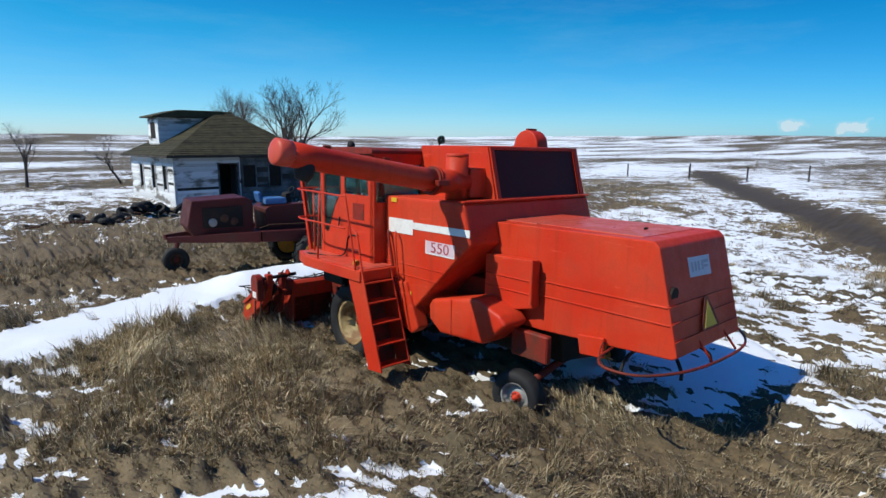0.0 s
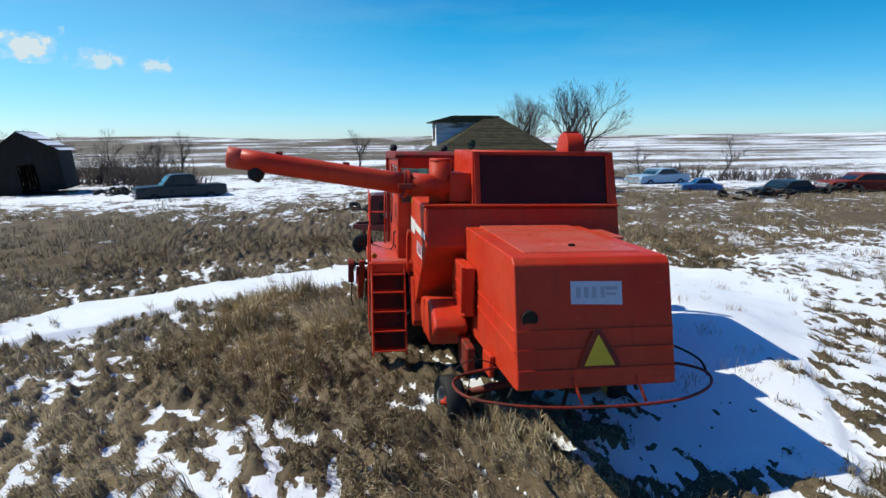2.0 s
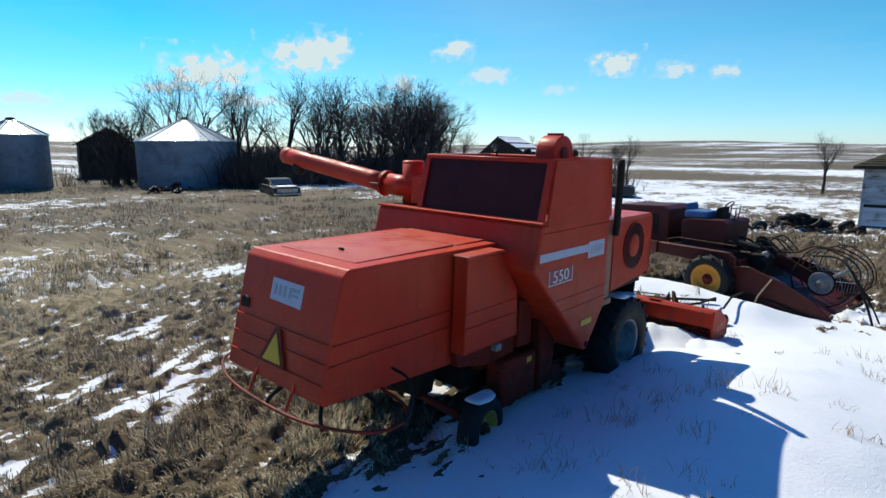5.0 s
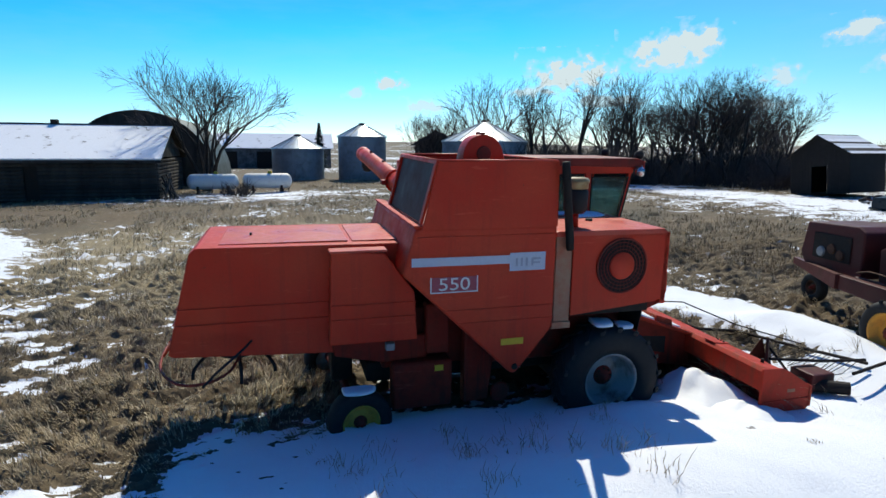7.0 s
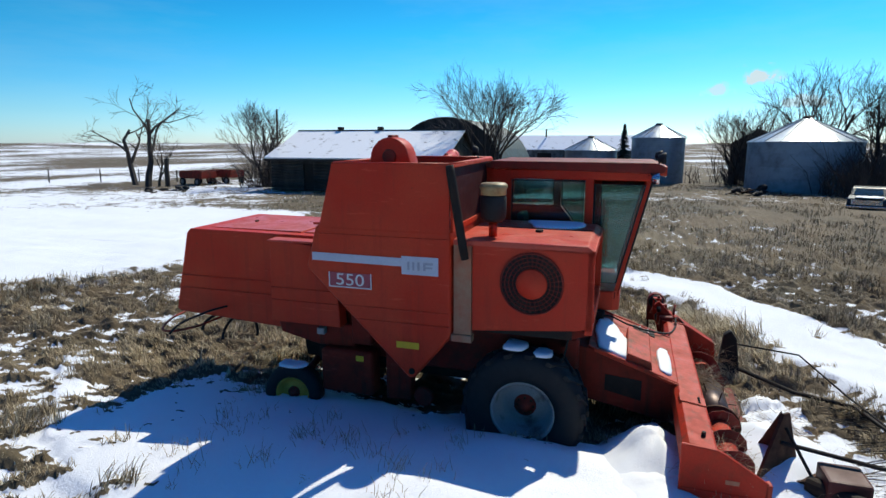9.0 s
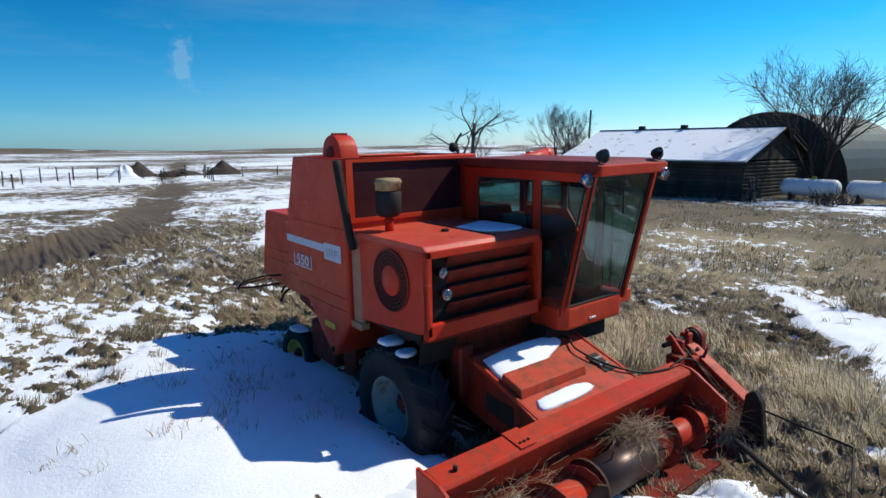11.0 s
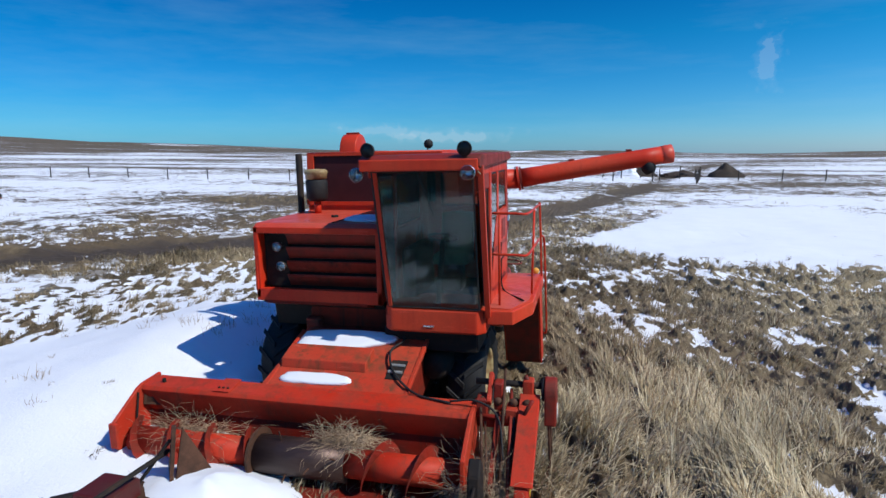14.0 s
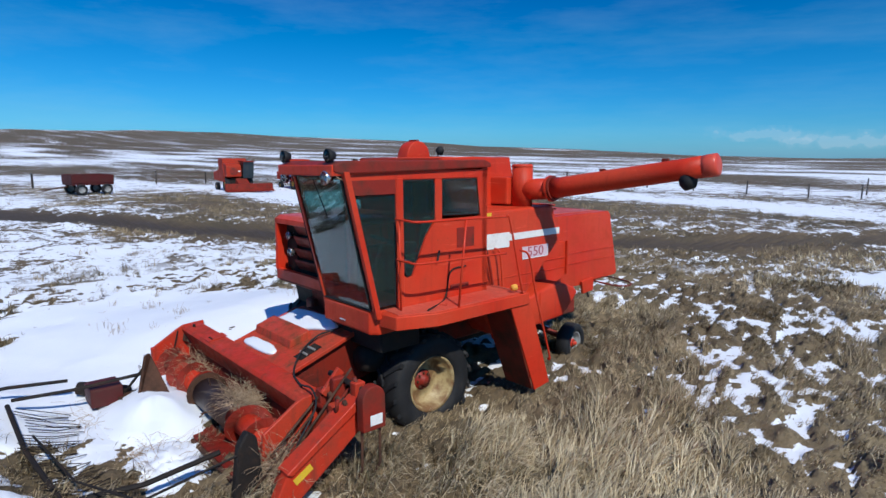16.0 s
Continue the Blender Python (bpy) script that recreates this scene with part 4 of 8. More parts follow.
def build_tank(h):
    low = [(0.03, 2.62), (-1.80, 2.64), (-1.88, 2.60), (-2.04, 2.03), (-0.56, 0.60), (-0.48, 0.60), (0.03, 1.22)]
    part("grain_tank_base", prism("x", low, -1.05, 2.04, 0.05, 3), RED, h)
    part("tank_flange", box(-1.06, 2.045, -1.90, -1.76, 2.625, 2.655, 0.008, 1), RED, h)
    for z in (1.53, 1.35):
        y0 = -2.04 + (2.03 - z) / 1.43 * 1.48
        for xs in ((2.035, 2.05), (-1.06, -1.045)):
            part("hopper_seam", box(xs[0], xs[1], y0 + 0.02, 0.02, z, z + 0.016, 0.003, 1), RED, h)
    part("upper_seam", box(2.035, 2.05, -1.86, 0.02, 2.50, 2.512, 0.003, 1), RED, h)
    # upper tank: steel sides with dark screens front and rear
    part("tank_side", sheet([(2.03, 0.02, 2.60), (2.03, -1.80, 2.60), (1.99, -1.58, 3.44), (1.99, 0.0, 3.44)], -0.03), RED, h)
    part("tank_side", sheet([(-0.26, 0.02, 2.60), (-0.26, -1.80, 2.60), (-0.24, -1.58, 3.44), (-0.24, 0.0, 3.44)], 0.03), RED, h)
    def rear(x, z, o=0.0):
        return (x, -1.80 + (z - 2.60) * 0.262 + o, z)
    def front(x, z, o=0.0):
        return (x, 0.02 + o - (z - 2.60) * 0.02, z)
    for f, s in ((rear, 1), (front, -1)):
        for a, b, c, d in ((-0.25, -0.17, 2.60, 3.44), (1.90, 2.0, 2.60, 3.44), (-0.17, 1.90, 2.60, 2.66), (-0.17, 1.90, 3.40, 3.44)):
            part("tank_frame", sheet([f(a, c), f(b, c), f(b, d), f(a, d)], 0.03 * s), RED, h)
        part("tank_screen", sheet([f(-0.17, 2.66, 0.012 * s), f(1.90, 2.66, 0.012 * s), f(1.90, 3.40, 0.012 * s), f(-0.17, 3.40, 0.012 * s)], 0.004 * s), SCREEN, h, "dark red see-through screen of the grain tank")
        for z in (2.92, 3.16):
            part("screen_rib", sheet([f(-0.17, z, 0.02 * s), f(1.90, z, 0.02 * s), f(1.90, z + 0.012, 0.02 * s), f(-0.17, z + 0.012, 0.02 * s)], 0.008 * s), DULLRED, h)
    part("tank_floor", sheet([(-0.24, 0.0, 2.66), (1.99, 0.0, 2.66), (1.99, -1.75, 2.66), (-0.24, -1.75, 2.66)], 0.02), DULLRED, h)
    for a, b in (((-0.25, -1.58, 3.44), (2.0, -1.58, 3.44)), ((-0.25, 0.0, 3.44), (2.0, 0.0, 3.44)), ((-0.25, -1.58, 3.44), (-0.25, 0.0, 3.44)), ((2.0, -1.58, 3.44), (2.0, 0.0, 3.44))):
        part("tank_rim", tube([a, b], 0.022, 8), RED, h, "", True)
    # grain elevator and its head
    part("grain_elevator", box(1.42, 1.70, -1.05, -0.78, 2.66, 3.45, 0.02, 1), RED, h)
    arc = [(-0.91 + 0.27 * math.cos(a), 3.50 + 0.27 * math.sin(a)) for a in np.linspace(0, math.pi, 14)]
    head = part("elevator_head", prism("x", [(-0.60, 3.40)] + arc[1:-1] + [(-1.20, 3.40)], 1.42, 1.72, 0.02, 2), RED, h, "round-topped elevator housing above the tank", True)
    part("head_cap", lathe([(0.0, 0.03), (0.09, 0.025), (0.10, 0.0)], (1.72, -0.91, 3.52), "x", 16, closed=False), DULLRED, head)
    part("head_lug", box(1.45, 1.69, -0.94, -0.88, 3.76, 3.80, 0.006, 1), DULLRED, head)
    # work lamp on a stem
    lamp = part("work_lamp", lathe([(0.0, 0.05), (0.045, 0.045), (0.07, 0.01), (0.075, -0.03), (0.07, -0.035)], (0.0, -0.19, 3.56), "y", 20, closed=False), BLACK, h, "black round work lamp", True)
    part("lens", lathe([(0.0, -0.034), (0.068, -0.034), (0.068, -0.028), (0.0, -0.028)], (0.0, -0.19, 3.56), "y", 20, closed=False), LENS, lamp)
    part("stem", tube([(0.0, -0.17, 3.50), (0.0, -0.12, 3.42)], 0.012, 6), BLACK, lamp)


def build_decals(h):
    for x, s in ((2.046, 1), (-1.056, -1)):
        def face(y, z, o=0.0):
            return (x + s * o, y, z)
        ya, yb = (-1.93, -0.63) if s > 0 else (-2.03, -0.74)
        part("white_stripe", sheet([face(ya, 2.14), face(yb, 2.13), face(yb, 2.24), face(ya, 2.25)], 0.003 * s), LABEL if s > 0 else WHITE, h)
        ya, yb = (-0.63, -0.13) if s > 0 else (-0.74, -0.11)
        plate = part("maker_decal", sheet([face(ya, 2.03), face(yb, 2.03), face(yb, 2.27), face(ya, 2.27)], 0.004 * s), LABEL if s > 0 else WHITE, h, "pale maker's decal with worn bars" if s > 0 else "blank white decal on the red side")
        if s > 0:
            for a, b, c, d in ((-0.55, -0.52, 2.09, 2.20), (-0.48, -0.45, 2.09, 2.20), (-0.41, -0.38, 2.09, 2.20), (-0.33, -0.30, 2.09, 2.20), (-0.30, -0.20, 2.17, 2.20), (-0.30, -0.21, 2.12, 2.145)):
                part("letter_bar", sheet([face(a, c, 0.006), face(b, c, 0.006), face(b, d, 0.006), face(a, d, 0.006)], 0.002), LABELDARK, plate)
        ya, yb = (-1.69, -1.06) if s > 0 else (-1.72, -1.06)
        num = part("number_decal", sheet([face(ya, 1.79), face(yb, 1.79), face(yb, 1.99), face(ya, 1.99)], 0.004 * s), PURPLE if s > 0 else LILAC, h, "faded model number decal" if s > 0 else "pale lilac model number decal")
        for a, b, c, d in ((ya, yb, 1.785, 1.80), (ya, ya + 0.015, 1.785, 1.995), (yb - 0.015, yb, 1.785, 1.995)):
            part("decal_border", sheet([face(a, c, 0.004), face(b, c, 0.004), face(b, d, 0.004), face(a, d, 0.004)], 0.002 * s), WHITE, num)
        m = Matrix.Translation((x + 0.006 * s, (ya + yb) / 2, 1.89)) @ Euler((radians(90), 0, radians(90 * s))).to_matrix().to_4x4() @ Matrix.Diagonal((1.25, 1, 1, 1))
        text("model_number", "550", 0.23, m, WHITE if s > 0 else PURPLE, num)
        part("warning_label", sheet([face(-0.72, 1.02, 0.004), face(-0.40, 1.02, 0.004), face(-0.40, 1.11, 0.004), face(-0.72, 1.11, 0.004)], 0.003 * s), YELLOW, h)
    part("yellow_reflector", sheet([(-1.058, -0.18, 2.53), (-1.058, -0.32, 2.53), (-1.058, -0.32, 2.60), (-1.058, -0.18, 2.60)], 0.004), YELLOW, h)
    part("hopper_bolt", lathe([(0.0, 0.02), (0.04, 0.02), (0.045, 0.0)], (2.04, -0.51, 0.70), "x", 12, closed=False), DARK, h)


def build_auger(h):
    a, f, t = Vector((-0.62, -1.42, 2.90)), Vector((-1.29, -1.48, 2.94)), Vector((-3.87, -1.72, 3.33))
    aug = new("unloading_auger")
    aug.parent = h
    aug["label"] = "long red unloading auger swung out to the side"
    part("turret", tube([(-0.74, -1.40, 2.64), (-0.74, -1.40, 3.31)], 0.175, 24), RED, aug, "", True)
    part("turret_cap", lathe([(0.0, 0.02), (0.16, 0.015), (0.185, -0.02), (0.18, -0.03)], (-0.74, -1.40, 3.32), "z", 24, closed=False), RED, aug, "", True)
    part("turret_housing", prism("z", [(-0.26, -1.55), (-0.26, -1.1), (-0.62, -1.15), (-0.62, -1.58)], 2.66, 3.12, 0.03, 2), RED, aug)
    part("inner_tube", tube([a, f], 0.175, 24), RED, aug, "", True)
    d = (t - f).normalized()
    part("flange", tube([f - d * 0.02, f + d * 0.02], 0.215, 24), RED, aug, "", False)
    part("flange", tube([f + d * 0.03, f + d * 0.06], 0.205, 24), DULLRED, aug)
    part("outer_tube", tube([f + d * 0.05, f + d * 0.3, t - d * 0.5, t - d * 0.15], [0.168, 0.160, 0.150, 0.150], 24), RED, aug, "", True)
    part("tip", tube([t - d * 0.22, t - d * 0.14, t - d * 0.02, t], [0.148, 0.156, 0.156, 0.11], 20), TOPRED, aug, "sun-bleached auger tip", True)
    boot = t - d * 0.42
    part("spout_boot", tube([boot + Vector((0, 0, -0.05)), boot + Vector((-0.03, 0.0, -0.20)), boot + Vector((-0.06, 0, -0.27))], [0.13, 0.12, 0.08], 14), BLACK, aug, "torn black rubber spout", True)
    for k in (0.35, 0.72):
        p = f + (t - f) * k
        part("lug", box(p.x - 0.05, p.x + 0.05, p.y - 0.02, p.y + 0.02, p.z + 0.14, p.z + 0.19, 0.006, 1), DULLRED, aug)
    part("brace_bracket", box(-1.42, -1.2, -1.75, -1.66, 2.88, 2.96, 0.008, 1), DULLRED, aug)


def build_engine(h):
    x0, x1, y0, y1 = 0.14, 2.0, 0.08, 1.78
    part("engine_top", prism("x", [(0.05, 2.44), (0.05, 2.52), (1.70, 2.51), (1.79, 2.44), (1.74, 2.40)], x0, x1, 0.02, 2), TOPRED, h)
    part("engine_side", prism("x", [(0.30, 2.46), (1.77, 2.46), (1.81, 1.60), (1.76, 1.50), (1.60, 1.46), (0.30, 1.34)], 1.96, 2.0, 0.015, 2), RED, h)
    part("engine_side_inner", prism("x", [(0.05, 2.46), (1.70, 2.46), (1.70, 1.45), (0.05, 1.3)], x0, x0 + 0.03), RED, h)
    # solid dark box, for the unlit inside of the bay
    part("engine_bay", box(0.2, 1.94, 0.1, 1.55, 1.32, 2.42), DARK, h)
    for a, b, c, d in ((x0, x0 + 0.07, 1.42, 2.46), (x1 - 0.07, x1, 1.46, 2.46), (x0, x1, 2.37, 2.46), (x0, x1, 1.42, 1.60)):
        part("grille_frame", box(a, b, 1.70, 1.79, c, d, 0.014, 2), RED, h)
    # slats in darker reds, with the shade of their recess painted in
    for k in range(4):
        z = 1.60 + 0.195 * k
        part("grille_slat", prism("x", [(1.54, z), (1.58, z + 0.01), (1.66, z + 0.155), (1.66, z + 0.178), (1.64, z + 0.178), (1.55, z + 0.02)], 0.2, 1.58), SHADEGREASE if k == 1 else DULLRED, h)
    # dark plate stands in for the shadowed end of the recess
    part("grille_side", box(1.58, 1.94, 1.56, 1.60, 1.6, 2.4), DARK, h)
    # apron takes the red with shade painted in
    part("front_apron", prism("x", [(1.50, 1.30), (1.79, 1.40), (1.79, 1.44), (1.5, 1.44)], 0.35, 1.9, 0.008, 1), SHADEGREASE, h)
    part("shield_below", sheet([(0.2, 1.45, 1.0), (1.9, 1.45, 1.0), (1.9, 1.52, 1.40), (0.2, 1.52, 1.40)], 0.012), DARK, h)
    for (x, z) in ((1.70, 2.17), (1.65, 1.90)):
        lamp = part("headlamp", lathe([(0.0, -0.10), (0.05, -0.09), (0.066, -0.02), (0.069, 0.02), (0.063, 0.025)], (x, 1.70, z), "y", 24, closed=False), CHROME, h, "round headlamp in the grille", True)
        part("lens", lathe([(0.0, 0.03), (0.04, 0.026), (0.062, 0.015), (0.062, 0.01)], (x, 1.70, z), "y", 24, closed=False), LENS, lamp, "", True)
    # round air intake on the side
    c = (2.0, 1.05, 2.01)
    part("intake_backing", lathe([(0.0, 0.003), (0.385, 0.003), (0.385, -0.01)], c, "x", 40, closed=False), DARK, h)
    ring = part("intake_ring", lathe([(0.372, 0.0), (0.39, 0.0), (0.392, 0.022), (0.372, 0.022)], c, "x", 40), DULLRED, h, "round louvred air intake on the engine side", True)
    for r in (0.23, 0.28, 0.33):
        part("intake_hoop", lathe([(r - 0.004, 0.006), (r + 0.004, 0.006), (r + 0.004, 0.016), (r - 0.004, 0.016)], c, "x", 36), DULLRED, ring, "", True)
    for k in range(32):
        a = k * math.tau / 32
        u, w = Vector((0, math.cos(a), math.sin(a))), Vector((0, -math.sin(a), math.cos(a)))
        p, q = Vector(c) + u * 0.19, Vector(c) + u * 0.375
        part("intake_vane", sheet([p + w * 0.003 + Vector((0.012, 0, 0)), p - w * 0.010 + Vector((0.005, 0, 0)), q - w * 0.016 + Vector((0.005, 0, 0)), q + w * 0.006 + Vector((0.014, 0, 0))], 0.003), MAROON, ring)
    part("intake_cap", lathe([(0.0, 0.03), (0.18, 0.026), (0.192, 0.012), (0.192, 0.0)], c, "x", 36, closed=False), RED, h, "", True)
    part("corner_post", box(1.93, 1.985, 0.05, 0.29, 1.26, 2.47, 0.015, 2), TAN, h, "weathered tan post between tank and engine")
    part("post_foot", box(1.88, 2.02, 0.02, 0.30, 1.17, 1.27, 0.02, 2), TAN, h)
    # exhaust and air cleaner
    part("exhaust_pipe", tube([(2.05, 0.22, 2.28), (2.07, 0.20, 2.42), (2.14, 0.06, 3.36), (2.145, 0.05, 3.44)], [0.05, 0.055, 0.055, 0.05], 14), DARK, h, "tall black exhaust stack", True)
    cl = part("air_cleaner", lathe([(0.0, 2.70), (0.12, 2.71), (0.165, 2.76), (0.17, 3.02), (0.15, 3.05), (0.0, 3.05)], (1.64, 0.48, 0), "z", 24, closed=False), BLACK, h, "black air cleaner bowl with cream cap", True)
    part("cap", lathe([(0.0, 3.21), (0.15, 3.20), (0.18, 3.17), (0.18, 3.14), (0.165, 3.12), (0.165, 3.05), (0.0, 3.05)], (1.64, 0.48, 0), "z", 24, closed=False), CREAM, cl, "", True)
    part("pipe", tube([(1.64, 0.48, 2.5), (1.64, 0.48, 2.72)], 0.055, 14), RED, cl, "", True)
    part("fuel_cap", lathe([(0.0, 0.03), (0.05, 0.028), (0.055, 0.0)], (1.12, 1.0, 2.515), "z", 14, closed=False), DARK, h)
    part("panel_seam", box(0.85, 0.86, 0.1, 1.68, 2.512, 2.522), DARK, h)


build_hood(harvester)
build_tank(harvester)
build_decals(harvester)
build_auger(harvester)
build_engine(harvester)


def frame_pane(parent, outline, x, inset, thick, pane_mat=None, rim_mat=None):
    """A glass pane of (y, z) outline at x with a rubber rim."""
    part("pane", sheet([(x, a, b) for a, b in outline], thick), pane_mat or GLASS, parent, "tinted cab glass")
    part("pane_rim", tube([(x + thick / 2, a, b) for a, b in outline], 0.013, 6, closed=True), BLACK, parent)


def build_cab(h):
    cab = new("cab")
    cab.parent = h
    cab["label"] = "tall red operator's cab with tinted glass"
    L, R = -1.29, 0.03
    def fy(z):
        return 2.045 + (z - 1.40) * 0.232
    roof = part("roof", prism("x", [(-0.02, 3.30), (-0.02, 3.36), (0.1, 3.41), (2.45, 3.40), (2.60, 3.35), (2.60, 3.27), (2.50, 3.24)], L - 0.05, R + 0.05, 0.02, 2), DULLRED, cab, "dull red cab roof")
    part("visor", prism("x", [(2.36, 3.22), (2.62, 3.22), (2.62, 3.35), (2.40, 3.36)], L - 0.03, R + 0.03, 0.015, 2), RED, cab)
    # posts
    for x in (L, R - 0.06):
        part("front_post", sheet([(x, fy(1.40), 1.40), (x, fy(1.40) - 0.075, 1.40), (x, fy(3.25) - 0.075, 3.27), (x, fy(3.25), 3.27)], 0.06 if x < -1 else 0.06), RED, cab)
        part("rear_post", box(x, x + 0.06, 0.0, 0.12, 1.45, 3.3, 0.012, 1), RED, cab)
    part("header_rail", sheet([(L, fy(3.2) - 0.06, 3.22), (R, fy(3.2) - 0.06, 3.22), (R, fy(3.3) - 0.05, 3.30), (L, fy(3.3) - 0.05, 3.30)], 0.07), RED, cab)
    ws = [(L + 0.07, 1.50), (R - 0.07, 1.50), (R - 0.06, 3.21), (L + 0.06, 3.21)]
    part("windscreen", sheet([(x, fy(z) - 0.02, z) for x, z in ws], 0.006), GLASS, cab, "large tinted windscreen leaning forward")
    part("windscreen_rim", tube([(x, fy(z) - 0.012, z) for x, z in ws], 0.016, 6, closed=True), BLACK, cab)
    part("wiper", tube([(-0.6, fy(3.15) + 0.02, 3.18), (-0.75, fy(2.7) + 0.02, 2.7)], 0.008, 5), BLACK, cab)
    # lower body
    part("cab_apron", prism("z", [(L, 1.2), (L, 1.97), (L + 0.10, 2.07), (R - 0.10, 2.07), (R, 1.97), (R, 1.2)], 1.17, 1.48, 0.03, 2), RED, cab)
    part("name_badge", box(-0.64, -0.50, 2.07, 2.082, 1.25, 1.275, 0.003, 1), CHROME, cab)
    part("cab_floor", box(L + 0.02, R - 0.02, 0.0, 2.0, 1.36, 1.46), DARK, cab)
    # left side: quarter glass, door with two windows
    door = new("cab_door")
    door.parent = cab
    x = L
    part("side_rail", box(x, x + 0.05, 0.0, 2.42, 3.15, 3.28, 0.012, 1), RED, cab)
    part("quarter_panel", sheet([(x, 1.68, 2.98), (x, fy(2.98) - 0.06, 2.98), (x, fy(3.2) - 0.06, 3.16), (x, 1.68, 3.16)], 0.04), DULLRED, cab)
    frame_pane(cab, [(1.70, 1.54), (fy(1.54) - 0.09, 1.54), (fy(2.96) - 0.09, 2.96), (1.68, 2.96)], x + 0.02, 0, 0.006)
    part("door_post", box(x - 0.012, x + 0.04, 1.56, 1.68, 1.42, 3.18, 0.012, 1), RED, cab)
    w1 = [(1.54, 1.95), (1.50, 1.88), (1.44, 1.90), (1.20, 2.40), (1.03, 2.62), (1.02, 3.10), (1.05, 3.14), (1.52, 3.14), (1.55, 3.10)]
    w2 = [(0.86, 2.66), (0.16, 2.64), (0.14, 2.68), (0.20, 3.11), (0.24, 3.14), (0.84, 3.14), (0.88, 3.10), (0.88, 2.70)]
    frame_pane(door, w1, x + 0.015, 0, 0.006)
    frame_pane(door, w2, x + 0.015, 0, 0.006)
    # red door skin round the windows
    part("door_skin", sheet([(x, 1.56, 1.45), (x, 1.56, 1.90), (x, 1.50, 1.86), (x, 1.42, 1.88), (x, 1.18, 2.38), (x, 1.0, 2.60), (x, 0.92, 2.60), (x, 0.10, 2.60), (x, 0.02, 2.60), (x, 0.02, 1.45)], 0.04), RED, door)
    part("door_mullion", box(x, x + 0.04, 0.885, 1.01, 2.59, 3.16, 0.01, 1), RED, door)
    part("door_edge", sheet([(x, 0.15, 2.60), (x, 0.02, 2.60), (x, 0.02, 3.16), (x, 0.22, 3.16)], -0.04), RED, door)
    part("door_panel", box(x - 0.008, x + 0.004, 0.28, 0.62, 2.18, 2.46, 0.004, 1), DULLRED, door)
    part("door_handle", tube([(x - 0.04, 1.02, 2.02), (x - 0.04, 0.98, 2.18)], 0.014, 6), BLACK, door)
    part("door_step", box(x - 0.02, x, 0.4, 0.75, 1.60, 1.66, 0.006, 1), DULLRED, door)
    # right side above the engine
    x = R - 0.05
    part("side_rail", box(x, x + 0.05, 0.0, 2.42, 3.14, 3.28, 0.012, 1), RED, cab)
    part("right_skin", sheet([(x, 0.02, 1.45), (x, 1.58, 1.45), (x, 1.58, 2.42), (x, 0.02, 2.42)], 0.04), RED, cab)
    part("right_post", box(x, x + 0.05, 1.50, 1.62, 2.40, 3.18, 0.012, 1), RED, cab)
    frame_pane(cab, [(0.40, 2.46), (1.48, 2.46), (1.48, 3.12), (0.40, 3.12)], x + 0.02, 0, 0.006)
    frame_pane(cab, [(1.64, 1.60), (fy(1.6) - 0.09, 1.60), (fy(3.08) - 0.09, 3.08), (1.64, 3.08)], x + 0.02, 0, 0.006)
    part("right_corner", box(x, x + 0.05, 0.0, 0.39, 2.40, 3.18, 0.012, 1), RED, cab)
    # back wall with window
    part("back_wall", box(L + 0.05, R - 0.05, 0.0, 0.05, 1.45, 2.5), RED, cab)
    part("back_header", box(L + 0.05, R - 0.05, 0.0, 0.05, 3.12, 3.3), RED, cab)
    part("back_glass", box(L + 0.06, R - 0.06, 0.02, 0.026, 2.5, 3.12), GLASS, cab)
    # inside
    seat = part("seat", box(-0.88, -0.36, 0.55, 1.05, 1.85, 2.0, 0.05, 3), SEAT, cab, "green vinyl driver's seat")
    part("seat_back", prism("x", [(0.50, 1.95), (0.62, 1.95), (0.52, 2.55), (0.40, 2.55)], -0.86, -0.38, 0.04, 2), SEAT, seat)
    part("seat_base", box(-0.76, -0.48, 0.62, 0.98, 1.46, 1.86, 0.02, 1), DARK, seat)
    col = part("steering_column", tube([(-0.62, 1.75, 1.46), (-0.62, 1.42, 2.25)], 0.04, 10), BLACK, cab)
    c, u, v = Vector((-0.62, 1.40, 2.30)), Vector((1, 0, 0)), Vector((0, 0.92, 0.38))
    part("steering_wheel", tube([c + (u * math.cos(a) + v * math.sin(a)) * 0.2 for a in np.linspace(0, math.tau, 24, endpoint=False)], 0.014, 6, closed=True), BLACK, col)
    for a in (0.5, 2.6, 4.7):
        part("spoke", tube([c, c + (u * math.cos(a) + v * math.sin(a)) * 0.2], 0.009, 5), BLACK, col)
    part("console", box(-0.25, -0.05, 0.5, 1.5, 1.46, 2.15, 0.03, 2), DARK, cab)
    for k in range(3):
        part("lever", tube([(-0.15, 0.8 + 0.15 * k, 2.12), (-0.18, 0.85 + 0.15 * k, 2.42)], 0.01, 5), BLACK, cab)
    # lamps
    for x, y, z, up in ((-1.17, 2.58, 3.46, 1), (-0.04, 2.58, 3.46, 1), (-1.22, 2.66, 3.20, 0), (0.14, 2.50, 3.18, 0)):
        lamp = part("cab_lamp", lathe([(0.0, -0.10), (0.05, -0.09), (0.078, -0.03), (0.085, 0.01), (0.078, 0.016)], (x, y, z), "y", 22, closed=False), BLACK if up else CHROME, cab, "round black lamp on the cab roof" if up else "round chrome lamp beside the windscreen", True)
        part("lens", lathe([(0.0, 0.022), (0.045, 0.018), (0.076, 0.008), (0.076, 0.004)], (x, y, z), "y", 22, closed=False), LENS, lamp, "", True)
